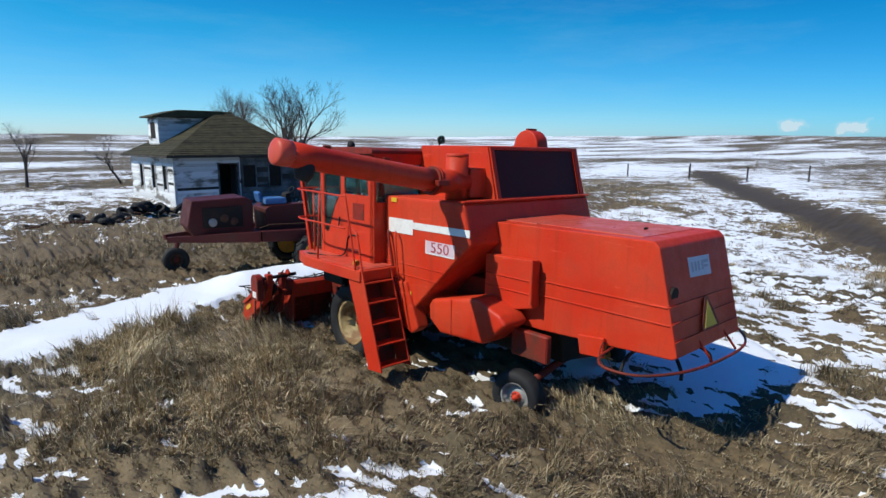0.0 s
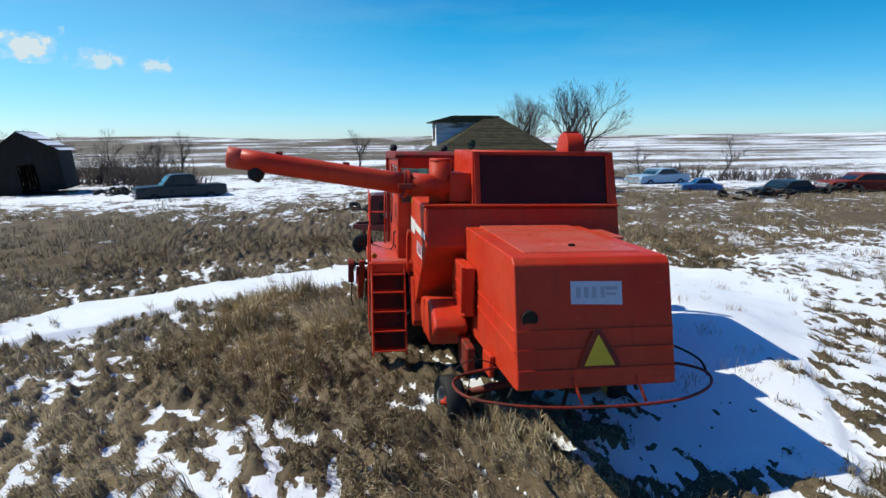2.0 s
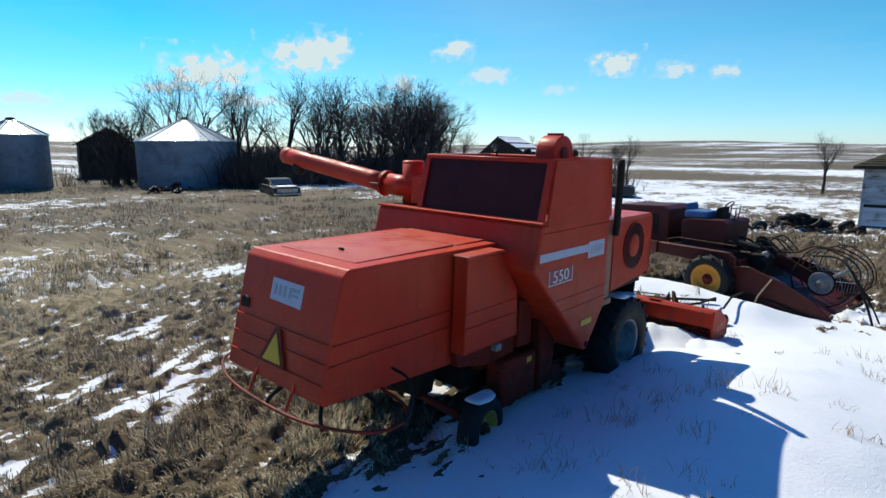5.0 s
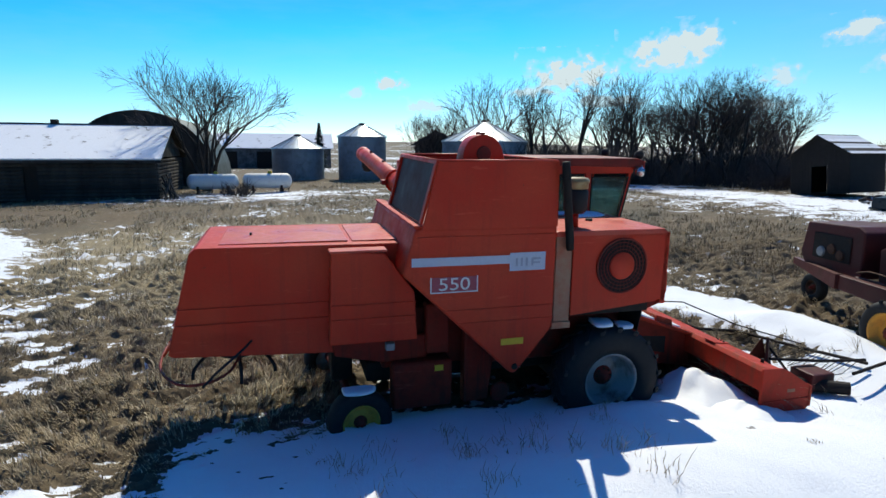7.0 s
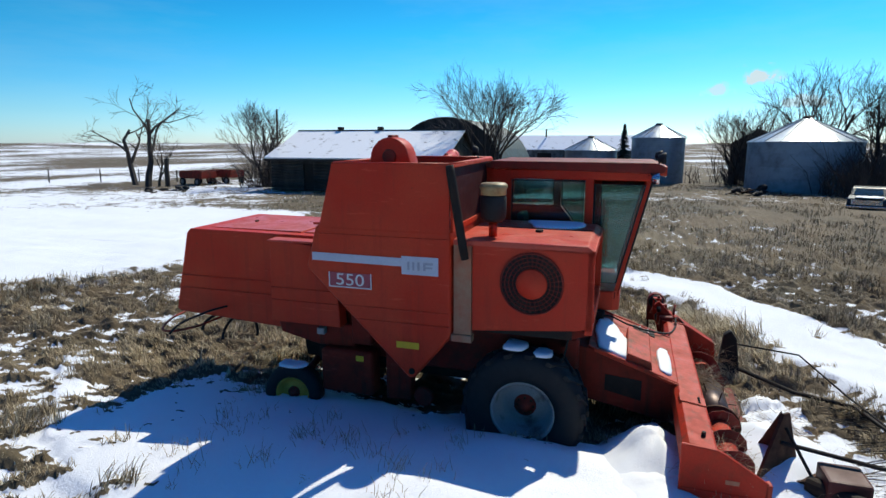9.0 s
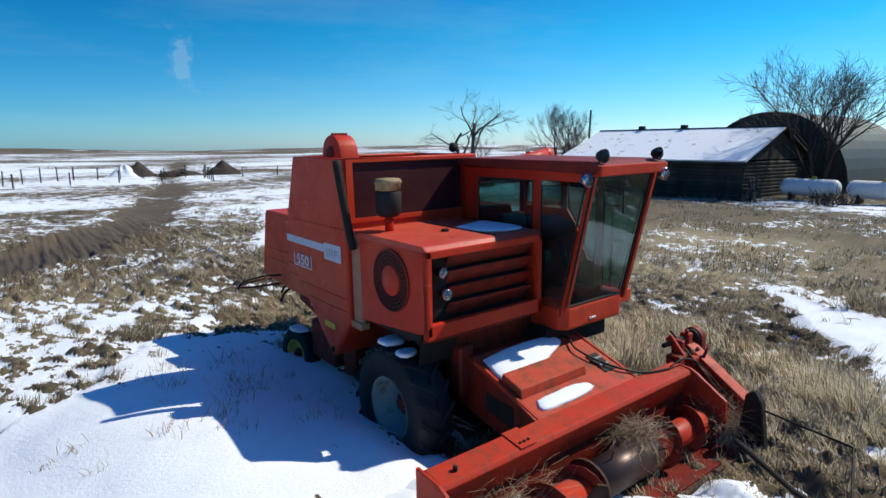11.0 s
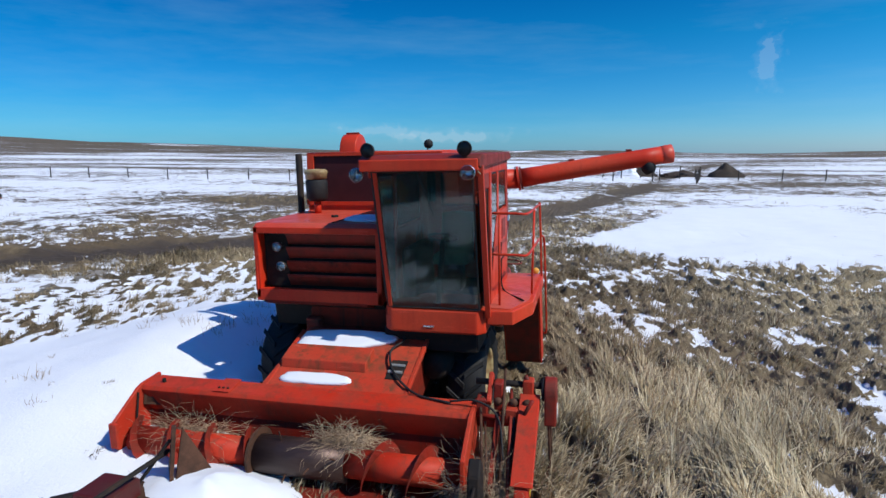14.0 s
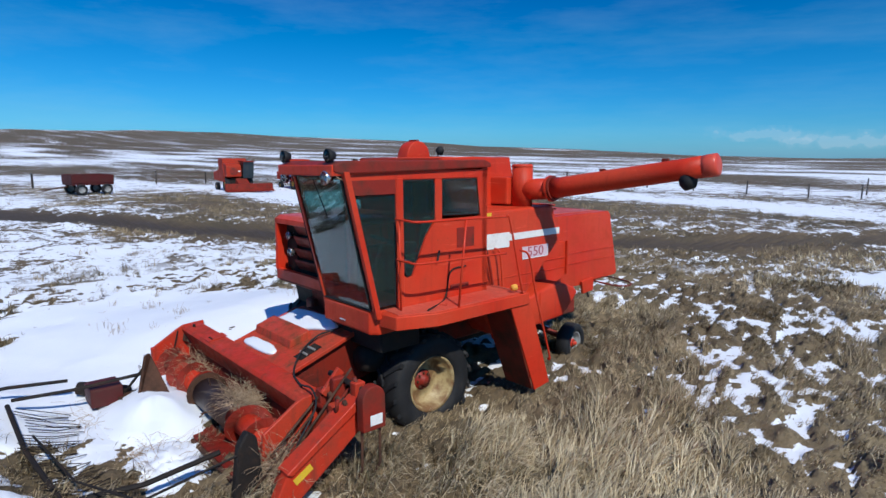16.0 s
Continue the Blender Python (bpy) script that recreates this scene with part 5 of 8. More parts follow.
        part("lamp_stem", tube([(x, y - 0.06, z - 0.05 if up else z + 0.02), (x, y - 0.10, 3.36 if up else 3.26)], 0.012, 6), BLACK, lamp)
    part("snapped_wire", tube(curve([(-1.30, 2.45, 3.36), (-1.33, 2.52, 3.30), (-1.31, 2.55, 3.22), (-1.33, 2.5, 3.18)]), 0.006, 5), WEED, cab)


def build_platform(h):
    out = [(-1.05, -0.36), (-1.82, -0.36), (-1.82, 1.42), (-1.62, 1.95), (-1.30, 1.98), (-1.25, 1.9), (-1.05, 1.9)]
    plat = part("platform", prism("z", out, 1.29, 1.47, 0.012, 1), RED, h, "red steel platform beside the cab")
    part("platform_lip", prism("z", [(-1.12, -0.3), (-1.76, -0.3), (-1.76, 1.40), (-1.58, 1.88), (-1.12, 1.85)], 1.47, 1.482), TOPRED, plat)
    # rails
    rails = new("platform_rails")
    rails.parent = h
    rails["label"] = "thin red pipe handrails round the platform"
    for z in (2.64, 2.12):
        part("rail", tube(curve([(-1.33, 1.72, z + 0.02), (-1.60, 1.74, z + 0.02), (-1.76, 1.66, z + 0.01), (-1.78, 0.9, z), (-1.78, 0.12, z - 0.02)]), 0.016, 7), RED, rails, "", True)
    part("rail_post", tube([(-1.42, 1.72, 1.45), (-1.42, 1.73, 2.66)], 0.016, 7), RED, rails, "", True)
    part("rail_post", tube([(-1.76, 1.02, 1.45), (-1.78, 0.90, 2.64)], 0.016, 7), RED, rails, "", True)
    part("rail_post", tube(curve([(-1.78, 0.12, 2.62), (-1.79, 0.06, 2.55), (-1.80, -0.22, 1.45)]), 0.016, 7), RED, rails, "", True)
    part("ladder_rail", tube(curve([(-1.80, -0.15, 2.12), (-1.83, -0.32, 2.0), (-1.84, -0.5, 1.35), (-1.84, -0.82, 0.42), (-1.80, -0.84, 0.34)]), 0.016, 7), RED, rails, "", True)
    part("ladder_rail", tube(curve([(-1.10, -0.35, 2.05), (-1.16, -0.42, 1.95), (-1.16, -0.5, 1.3)]), 0.016, 7), RED, rails, "", True)
    part("loose_bar", tube(curve([(-1.70, 1.5, 1.50), (-1.35, 0.9, 1.50), (-1.30, 0.75, 1.85), (-1.30, 0.45, 1.9)]), 0.012, 6), DARK, rails, "", True)
    part("turn_signal", lathe([(0.0, 0.05), (0.04, 0.045), (0.05, 0.0), (0.05, -0.03)], (-1.72, -0.12, 1.56), "y", 16, closed=False), YRIM, plat, "orange signal lamp", True)
    # ladder
    lad = new("ladder")
    lad.parent = h
    lad["label"] = "red boxed steel ladder with four treads"
    side = [(0.02, 1.30), (-0.36, 1.46), (-0.90, -0.06), (-0.55, -0.10)]
    for x in (-1.79, -1.22):
        part("ladder_side", prism("x", side, x, x + 0.03, 0.006, 1), RED, lad)
    # back plate in the duller red, its shade put into the paint
    part("ladder_back", sheet([(-1.76, 0.0, 1.30), (-1.22, 0.0, 1.30), (-1.22, -0.53, -0.08), (-1.76, -0.53, -0.08)], 0.015), DULLRED, lad)
    for z in (0.0, 0.32, 0.64, 0.96, 1.26):
        y = -0.36 - (1.46 - z) * 0.355
        part("tread", box(-1.76, -1.22, y, y + 0.20, z, z + 0.028, 0.008, 1), RED, lad)
    # bracing between body and platform
    part("grab_bar", tube(curve([(-1.07, -0.15, 2.0), (-1.12, -0.18, 1.98), (-1.12, -0.35, 1.3), (-1.10, -0.55, 0.9)]), 0.022, 7), DULLRED, h, "", True)
    part("clean_grain_leg", prism("x", [(-0.25, 1.22), (-0.62, 1.25), (-0.95, 0.55), (-0.78, 0.42), (-0.55, 0.5)], -1.10, -0.86, 0.03, 2), RED, h)


def build_chassis(h):
    # separator in shade-darkened red; the dark block below deepens the shade under it
    part("separator_body", box(-0.36, 1.34, -2.2, 1.5, 0.55, 1.4, 0.03, 2), SHADEGREASE, h)
    part("under_body", box(-0.2, 1.2, -2.4, 1.6, 0.3, 0.6, 0.05, 2), DARK, h)
    cover = [(-1.08, 0.95), (-1.10, 0.72), (-1.35, 0.55), (-2.28, 0.60), (-2.72, 0.98), (-2.60, 1.10), (-2.12, 1.26), (-1.15, 1.06)]
    part("belt_cover", prism("x", cover, -1.0, -0.50, 0.06, 3), RED, h, "rounded red belt cover", True)
    part("cover_rib", box(-1.012, -0.995, -1.62, -1.60, 0.58, 1.14, 0.004, 1), RED, h)
    part("left_chassis_plate", box(-0.62, -0.5, -3.15, -2.5, 0.45, 0.85, 0.02, 1), DULLRED, h)
    # right side lower parts, shade painted in along with grease and rust
    part("return_cover", box(1.36, 1.66, -2.10, -1.26, 0.05, 0.72, 0.07, 3), SHADEGREASE, h, "rounded lower cover", False)
    part("chain_guard", prism("x", [(-1.08, 1.30), (-0.78, 1.20), (-0.62, 0.9), (-0.72, 0.05), (-1.08, 0.03)], 1.40, 1.60, 0.03, 2), SHADEGREASE, h)
    part("axle_plate", prism("x", [(-2.90, 1.06), (-1.60, 1.06), (-1.60, 0.72), (-2.2, 0.70), (-2.85, 0.84)], 1.36, 1.50, 0.02, 1), SHADEGREASE, h)
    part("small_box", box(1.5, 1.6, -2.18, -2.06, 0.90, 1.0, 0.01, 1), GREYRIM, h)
    part("elevator_boot", box(1.36, 1.58, -1.62, -1.30, 0.80, 1.5, 0.02, 1), SHADEGREASE, h)
    part("warning_label", box(1.66, 1.664, -1.52, -1.40, 0.58, 0.66), YELLOW, h)
    part("lower_pulley", lathe([(0.0, 0.03), (0.13, 0.03), (0.15, 0.0), (0.13, -0.03), (0.0, -0.03)], (1.55, -0.52, 0.12), "x", 20, closed=False), DULLRED, h)
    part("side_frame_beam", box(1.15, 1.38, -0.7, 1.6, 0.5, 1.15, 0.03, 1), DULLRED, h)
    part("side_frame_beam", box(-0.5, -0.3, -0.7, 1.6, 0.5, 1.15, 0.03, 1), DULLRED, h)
    part("front_axle", tube([(-0.9, 0.95, 0.22), (1.8, 0.98, 0.36)], 0.14, 12), DARK, h)
    # dark drive bulks added to deepen the shade under the cab
    part("transmission", box(-0.3, 1.12, 0.55, 1.55, -0.02, 0.62, 0.06, 2), DARK, h, "dark transmission bulk that deepens the shade between the front wheels")
    part("gear_lump", lathe([(0.0, 0.3), (0.16, 0.28), (0.22, 0.1), (0.24, -0.2), (0.0, -0.3)], (-0.55, 1.55, 0.62), "y", 20, closed=False), DARK, h, "", True)
    part("under_cab_frame", box(-1.16, 0.1, 1.2, 1.86, 0.86, 1.18, 0.02, 1), DARK, h)
    part("final_drive", box(1.15, 1.45, 0.75, 1.2, 0.05, 0.9, 0.05, 2), DARK, h)
    part("final_drive", box(-0.72, -0.45, 0.73, 1.2, 0.0, 0.9, 0.05, 2), DARK, h)
    part("rear_axle", tube([(-0.75, -2.80, 0.0), (0.5, -2.7, 0.2), (1.55, -2.58, 0.0)], 0.06, 10), DULLRED, h, "", True)
    part("axle_support", prism("y", [(0.2, 0.2), (0.8, 0.2), (0.95, 0.9), (0.05, 0.9)], -2.85, -2.55, 0.02, 1), DARK, h)
    wheel(h, (1.84, 0.98, 0.335), 0.775, 0.52, 0.40, GREYRIM, 1, 36, 0, "front_wheel", dished=-0.2)
    wheel(h, (-0.93, 0.95, 0.20), 0.72, 0.50, 0.40, CREAM, -1, 36, 0, "front_wheel", dished=-0.25)
    wheel(h, (-0.78, -2.81, -0.06), 0.375, 0.27, 0.215, GREYRIM, -1, 0, 10, "rear_wheel", RED)
    wheel(h, (1.66, -2.56, -0.02), 0.43, 0.28, 0.25, YRIM, 1, 0, 10, "rear_wheel")


build_cab(harvester)
build_platform(harvester)
build_chassis(harvester)


def build_header(h):
    # feeder house, its shell sides painted dark for shade and grease
    fe = new("feeder_house")
    fe.parent = h
    fe["label"] = "sloping red feeder house with rusted top"
    part("feeder_shell", prism("x", [(1.35, 1.06), (1.75, 1.00), (2.86, 0.62), (2.92, 0.05), (1.35, 0.35)], -0.42, 1.26, 0.025, 2), SHADEGREASE, fe)
    part("feeder_top", sheet([(-0.44, 1.72, 1.035), (1.28, 1.72, 1.035), (1.36, 2.86, 0.65), (-0.48, 2.86, 0.65)], 0.012), RUSTRED, fe, "rust-streaked top sheet of the feeder house")
    for x in (1.05, 0.2, -0.3):
        part("bolt_strip", sheet([(x, 2.46, 0.80), (x + 0.12, 2.46, 0.80), (x + 0.12, 2.50, 0.786), (x, 2.50, 0.786)], 0.012), DARK, fe)
    # dark plates on the closed shell, for the shade inside its openings
    part("side_opening_shade", sheet([(1.268, 1.95, 0.66), (1.268, 2.42, 0.62), (1.268, 2.42, 0.34), (1.268, 1.95, 0.44)], 0.006), DARK, fe)
    part("slat_opening_shade", prism("x", [(2.30, 0.86), (2.62, 0.745), (2.62, 0.755), (2.30, 0.872)], -0.36, -0.16), DARK, fe, "dark slot showing the conveyor slats")
    for k in range(2):
        part("conveyor_slat", tube([(-0.35, 2.40 + 0.12 * k, 0.845 - 0.04 * k), (-0.17, 2.40 + 0.12 * k, 0.845 - 0.04 * k)], 0.018, 6), GREYRIM, fe)
    part("feeder_lid", prism("x", [(2.20, 0.88), (2.22, 0.985), (2.52, 0.885), (2.54, 0.77)], 0.12, 1.26, 0.008, 1), RUSTRED, fe, "rusted lid across the feeder house")
    part("feeder_flange", prism("x", [(1.80, 1.04), (2.9, 0.66), (2.9, 0.60), (1.8, 0.98)], 1.28, 1.33, 0.008, 1), HEADRED, fe)
    part("feeder_flange", prism("x", [(1.80, 1.04), (2.9, 0.66), (2.9, 0.60), (1.8, 0.98)], -0.51, -0.46, 0.008, 1), HEADRED, fe)
    part("hydraulic_hose", tube(curve([(-0.05, 1.7, 1.05), (-0.2, 1.95, 1.02), (-0.1, 2.2, 0.95), (-0.25, 2.55, 0.82), (-0.6, 2.85, 0.70), (-1.05, 2.98, 0.68)]), 0.014, 6), BLACK, fe, "", True)
    # table
    hd = new("header")
    hd.parent = h
    hd["label"] = "wide red grain header with auger, drifted with snow and weeds"
    E = 2.86
    part("back_beam", prism("x", [(2.80, 0.34), (2.80, 0.62), (2.86, 0.675), (3.12, 0.635), (3.15, 0.59), (3.03, 0.28)], -1.32, E, 0.014, 2), HEADRED, hd)
    part("beam_splice", sheet([(1.64, 2.84, 0.684), (1.86, 2.84, 0.684), (1.86, 3.13, 0.64), (1.64, 3.13, 0.64)], 0.008), HEADRED, hd)
    for x in (1.69, 1.75, 1.81):
        part("splice_bolt", lathe([(0.0, 0.02), (0.014, 0.016), (0.016, 0.0)], (x, 3.06, 0.658), "z", 8, closed=False), DARK, hd)
    part("beam_stud", lathe([(0.0, 0.05), (0.022, 0.045), (0.024, 0.0)], (2.62, 3.02, 0.655), "z", 10, closed=False), DARK, hd)
    # sheet and floor in darker red, for the shade below the beam
    part("back_sheet", sheet([(-1.3, 3.0, 0.32), (E, 3.0, 0.32), (E, 3.06, -0.25), (-1.3, 3.06, -0.25)], 0.03), SHADEGREASE, hd)
    part("table_floor", sheet([(-1.3, 3.02, -0.25), (E, 3.02, -0.25), (E, 3.85, -0.22), (-1.3, 3.85, -0.22)], 0.03), SHADEGREASE, hd)
    end = [(2.78, 0.68), (3.12, 0.655), (3.20, 0.62), (3.62, 0.36), (3.64, 0.06), (3.45, -0.12), (2.95, -0.26), (2.78, -0.1)]
    part("end_sheet", prism("x", end, E, E + 0.045, 0.008, 1), HEADRED, hd, "dented red end sheet of the header")
    part("end_sheet", prism("x", end, -1.34, -1.29, 0.008, 1), HEADRED, hd)
    part("end_seam", box(E + 0.043, E + 0.055, 2.80, 3.60, 0.185, 0.197, 0.003, 1), HEADRED, hd)
    part("end_fold", box(E - 0.05, E + 0.06, 3.60, 3.65, 0.05, 0.36, 0.01, 1), HEADRED, hd)
    part("corner_brace", sheet([(E - 0.02, 3.10, 0.62), (E - 0.30, 3.06, 0.60), (E - 0.22, 3.05, 0.36), (E - 0.02, 3.16, 0.40)], 0.012), RUST, hd)
    part("divider_rod", tube([(E - 0.02, 3.22, 0.58), (E - 0.05, 3.36, 0.10)], 0.012, 6), DARK, hd)
    part("end_tag", box(E + 0.045, E + 0.051, 3.22, 3.35, 0.30, 0.345), TAN, hd)
    # auger with flights
    def drum(x0, x1, r, mat, hand, name):
        d = part(name, tube([(x0, 3.38, 0.06), (x1, 3.38, 0.06)], r, 22), mat, hd, "", True)
        n, b = 44, bmesh.new()
        vs = []
        for k in range(n + 1):
            a, x = hand * k / n * math.tau * (x1 - x0) / 0.5, x0 + (x1 - x0) * k / n
            c, s = math.cos(a), math.sin(a)
            vs.append([b.verts.new((x + o, 3.38 + q * c, 0.06 + q * s)) for q, o in ((r * 0.95, -0.006), (r + 0.12, -0.003), (r + 0.12, 0.003), (r * 0.95, 0.006))])
        for A, B in zip(vs, vs[1:]):
            for i in range(4):
                b.faces.new((A[i], A[(i + 1) % 4], B[(i + 1) % 4], B[i]))
        part("flight", b, DULLRED, d)
    drum(1.12, 2.80, 0.16, HEADRED, 1, "auger_drum")
    drum(-1.25, 0.02, 0.16, HEADRED, -1, "auger_drum")
    mid = part("centre_drum", tube([(0.02, 3.38, 0.06), (1.12, 3.38, 0.06)], 0.215, 28), DRUM, hd, "dark rusted centre drum with stripper fingers", True)
    for k in range(10):
        x, a = 0.10 + 0.1 * k, 0.6 + 1.9 * k
        part("finger", tube([(x, 3.38, 0.06), (x, 3.38 + 0.34 * math.cos(a), 0.06 + 0.34 * math.sin(a))], 0.009, 5), RUST, mid)
    part("end_disc", tube([(1.10, 3.38, 0.06), (1.13, 3.38, 0.06)], 0.29, 26), RUST, mid, "rusted end disc of the drum")
    part("cutter_bar", box(-1.3, 2.86, 3.82, 3.90, -0.25, -0.21, 0.006, 1), RUST, hd)
    # drive side
    dr = new("header_drive")
    dr.parent = hd
    dr["label"] = "rusty red drive with guards, belts and rods"
    arch = [(2.55, 0.44), (2.85, 0.44)] + [(2.70 + 0.15 * math.cos(a), 0.80 + 0.15 * math.sin(a)) for a in np.linspace(0, math.pi, 11)]
    part("round_guard", prism("x", arch, -2.20, -2.07, 0.018, 2), DULLRED, dr, "tall round-topped rusty guard with a white label")
    part("guard_back", lathe([(0.0, 0.03), (0.11, 0.025), (0.13, 0.0), (0.0, -0.01)], (-2.06, 2.70, 0.80), "x", 22, closed=False), BLACK, dr, "black pulley inside the guard", True)
    part("white_label", box(-2.207, -2.202, 2.60, 2.76, 0.50, 0.62), WHITE, dr)
    part("cross_shaft", tube([(-2.08, 2.70, 0.84), (-1.30, 2.72, 0.86)], 0.035, 10), DARK, dr, "", True)
    for y in (2.58, 2.82):
        part("guard_leg", tube([(-2.12, y, 0.46), (-2.14, y + 0.02, 0.0), (-2.10, y + 0.06, -0.12)], 0.016, 6), RUST, dr)
    # slanted guard over the knife drive
    part("lower_guard", prism("x", [(2.62, 0.70), (2.78, 0.74), (3.66, 0.16), (3.80, -0.10), (3.62, -0.24), (2.72, 0.40)], -1.98, -1.84, 0.02, 2), HEADRED, dr, "slanted red belt guard")
    part("guard_lip", prism("x", [(2.66, 0.72), (2.78, 0.77), (3.68, 0.19), (3.62, 0.15)], -2.02, -1.80, 0.008, 1), HEADRED, dr)
    part("yellow_label", sheet([(-1.99, 3.36, 0.14), (-1.99, 3.56, 0.02), (-1.99, 3.60, 0.09), (-1.99, 3.40, 0.21)], 0.004), YELLOW, dr)
    part("drive_pulley", lathe([(0.0, 0.05), (0.05, 0.05), (0.06, 0.02), (0.15, 0.02), (0.17, 0.04), (0.17, -0.04), (0.0, -0.04)], (-1.76, 3.20, 0.14), "x", 24, closed=False), DULLRED, dr, "", True)
    part("drive_pulley", lathe([(0.0, 0.04), (0.09, 0.04), (0.11, 0.0), (0.09, -0.04), (0.0, -0.04)], (-1.76, 2.78, 0.60), "x", 20, closed=False), DARK, dr, "", True)
    part("drive_belt", tube([(-1.76, 2.68, 0.64), (-1.76, 2.82, 0.71), (-1.76, 3.34, 0.24), (-1.76, 3.22, -0.03)], 0.016, 6, closed=True), BLACK, dr)
    part("frame_plate", prism("x", [(2.70, 0.52), (2.92, 0.60), (3.70, -0.05), (3.62, -0.25), (2.80, 0.10)], -1.60, -1.55, 0.008, 1), SHADEGREASE, dr)
    # brackets and bearings between the beam and the guard
    for x0, x1, y0, y1, z0, z1 in ((-1.46, -1.33, 2.74, 2.95, 0.52, 0.74), (-1.62, -1.52, 2.70, 2.86, 0.58, 0.90), (-1.80, -1.66, 2.76, 2.98, 0.50, 0.66), (-1.95, -1.83, 2.64, 2.78, 0.62, 0.92), (-1.60, -1.34, 2.82, 2.92, 0.40, 0.50), (-1.94, -1.60, 2.86, 2.94, 0.44, 0.52)):
        part("bearing_block", box(x0, x1, y0, y1, z0, z1, 0.014, 1), DULLRED if x0 > -1.7 else HEADRED, dr)
    for x in (-1.40, -1.57, -1.74, -1.89):
        part("bearing_cap", lathe([(0.0, 0.03), (0.04, 0.025), (0.05, 0.0)], (x, 2.88, 0.70), "y", 14, closed=False), RUST, dr, "", True)
    for a, b, r in (((-1.62, 2.62, 0.98), (-1.68, 3.55, 0.10), 0.016), ((-1.70, 2.70, 0.78), (-1.78, 3.72, 0.02), 0.02), ((-1.36, 2.80, 0.74), (-1.52, 3.62, 0.18), 0.016), ((-1.98, 2.62, 0.60), (-1.86, 2.74, 0.96), 0.026), ((-1.30, 2.96, 0.56), (-1.96, 2.90, 0.50), 0.03), ((-1.45, 3.02, 0.52), (-1.62, 3.90, -0.10), 0.014), ((-1.84, 2.98, 0.56), (-1.96, 3.02, 0.80), 0.022)):
        part("drive_rod", tube([a, b], r, 7), RUST if r < 0.019 else DULLRED, dr, "", True)
    part("oil_line", tube(curve([(-1.05, 2.98, 0.70), (-1.35, 3.0, 0.74), (-1.6, 3.1, 0.62), (-1.7, 3.4, 0.30)]), 0.012, 6), BLACK, dr, "", True)
    part("lug_arm", prism("x", [(2.64, 0.90), (2.72, 0.98), (2.96, 0.72), (2.90, 0.66)], -1.50, -1.45, 0.008, 1), HEADRED, dr)
    # dividers: dark pointed sheet and steel arms
    part("divider", prism("x", [(3.70, -0.3), (3.78, 0.48), (3.88, 0.56), (3.98, 0.42), (4.08, -0.3)], -1.56, -1.44, 0.015, 1), DARK, hd, "dark upright divider")


build_header(harvester)


# ---- snow, weeds and the pickup round the header ----
def local(p):
    return COMBINE @ Vector(p)


def snow_patch(name, outline, base, thick, m, label, seed=0):
    """A soft-edged slab of snow over a (u, v) outline lying in the pose m."""
    rng = random.Random(seed)
    cx, cy = sum(p[0] for p in outline) / len(outline), sum(p[1] for p in outline) / len(outline)
    pts = [Vector((p[0], p[1], 0)) for p in outline]
    ring = curve(pts + [pts[0]], 4)[:-1]
    b, rows = bmesh.new(), []
    for k, (f, z) in enumerate(((1.0, 0.0), (1.03, thick * 0.4), (0.97, thick * 0.85), (0.8, thick * 1.0), (0.45, thick * 1.05))):
        rows.append([b.verts.new((cx + (p.x - cx) * f + rng.uniform(-0.008, 0.008), cy + (p.y - cy) * f + rng.uniform(-0.008, 0.008), base + z + (rng.uniform(-0.15, 0.15) * thick if k else 0))) for p in ring])
    n = len(ring)
    for A, B in zip(rows, rows[1:]):
        for i in range(n):
            b.faces.new((A[i], A[(i + 1) % n], B[(i + 1) % n], B[i]))
    top = b.verts.new((cx, cy, base + thick * 1.05))
    for i in range(n):
        b.faces.new((rows[-1][i], rows[-1][(i + 1) % n], top))
    ob = part(name, b, SNOW, None, "", True)
    ob.matrix_world = m
    return tagged(ob, label, "snow", kind="stuff")


slope = COMBINE @ Matrix.Translation((0, 1.75, 1.025)) @ Matrix.Rotation(radians(-18.9), 4, "X")
snow_patch("snow_patch", [(1.22, 0.10), (0.62, 0.02), (0.02, 0.06), (-0.06, 0.20), (0.30, 0.36), (0.62, 0.50), (1.2, 0.54)], 0.012, 0.05, slope, "melting snow patch lying on the feeder house", 1)
snow_patch("snow_patch", [(1.12, 0.93), (0.62, 0.91), (0.30, 0.95), (0.28, 1.06), (0.7, 1.10), (1.14, 1.08)], 0.012, 0.035, slope, "narrow snow strip lying on the feeder house", 2)
snow_patch("snow_patch", [(0.85, 0.9), (0.5, 0.8), (0.22, 0.75), (0.20, 1.45), (0.5, 1.55), (0.8, 1.4)], 2.515, 0.03, COMBINE, "thin snow patch on the engine cover", 3)
snow_patch("snow_patch", [(1.72, 0.75), (2.02, 0.72), (2.04, 0.95), (1.8, 1.0)], 1.15, 0.05, COMBINE, "small snow patch on top of the tyre", 4)
snow_patch("snow_patch", [(1.76, 1.12), (2.00, 1.10), (2.02, 1.3), (1.82, 1.3)], 1.09, 0.05, COMBINE, "small snow patch on top of the tyre", 5)


snow_patch("snow_patch", [(1.56, -2.78), (1.78, -2.74), (1.78, -2.42), (1.58, -2.36)], 0.395, 0.045, COMBINE, "snow strip on top of the rear tyre", 6)


def tumbleweed(name, centre, size, count, seed, label):
    rng = random.Random(seed)
    b = bmesh.new()
    for k in range(count):
        a, e = rng.uniform(0, math.tau), rng.uniform(-0.3, 1.2)
        d = Vector((math.cos(a) * math.cos(e), math.sin(a) * math.cos(e), math.sin(e)))
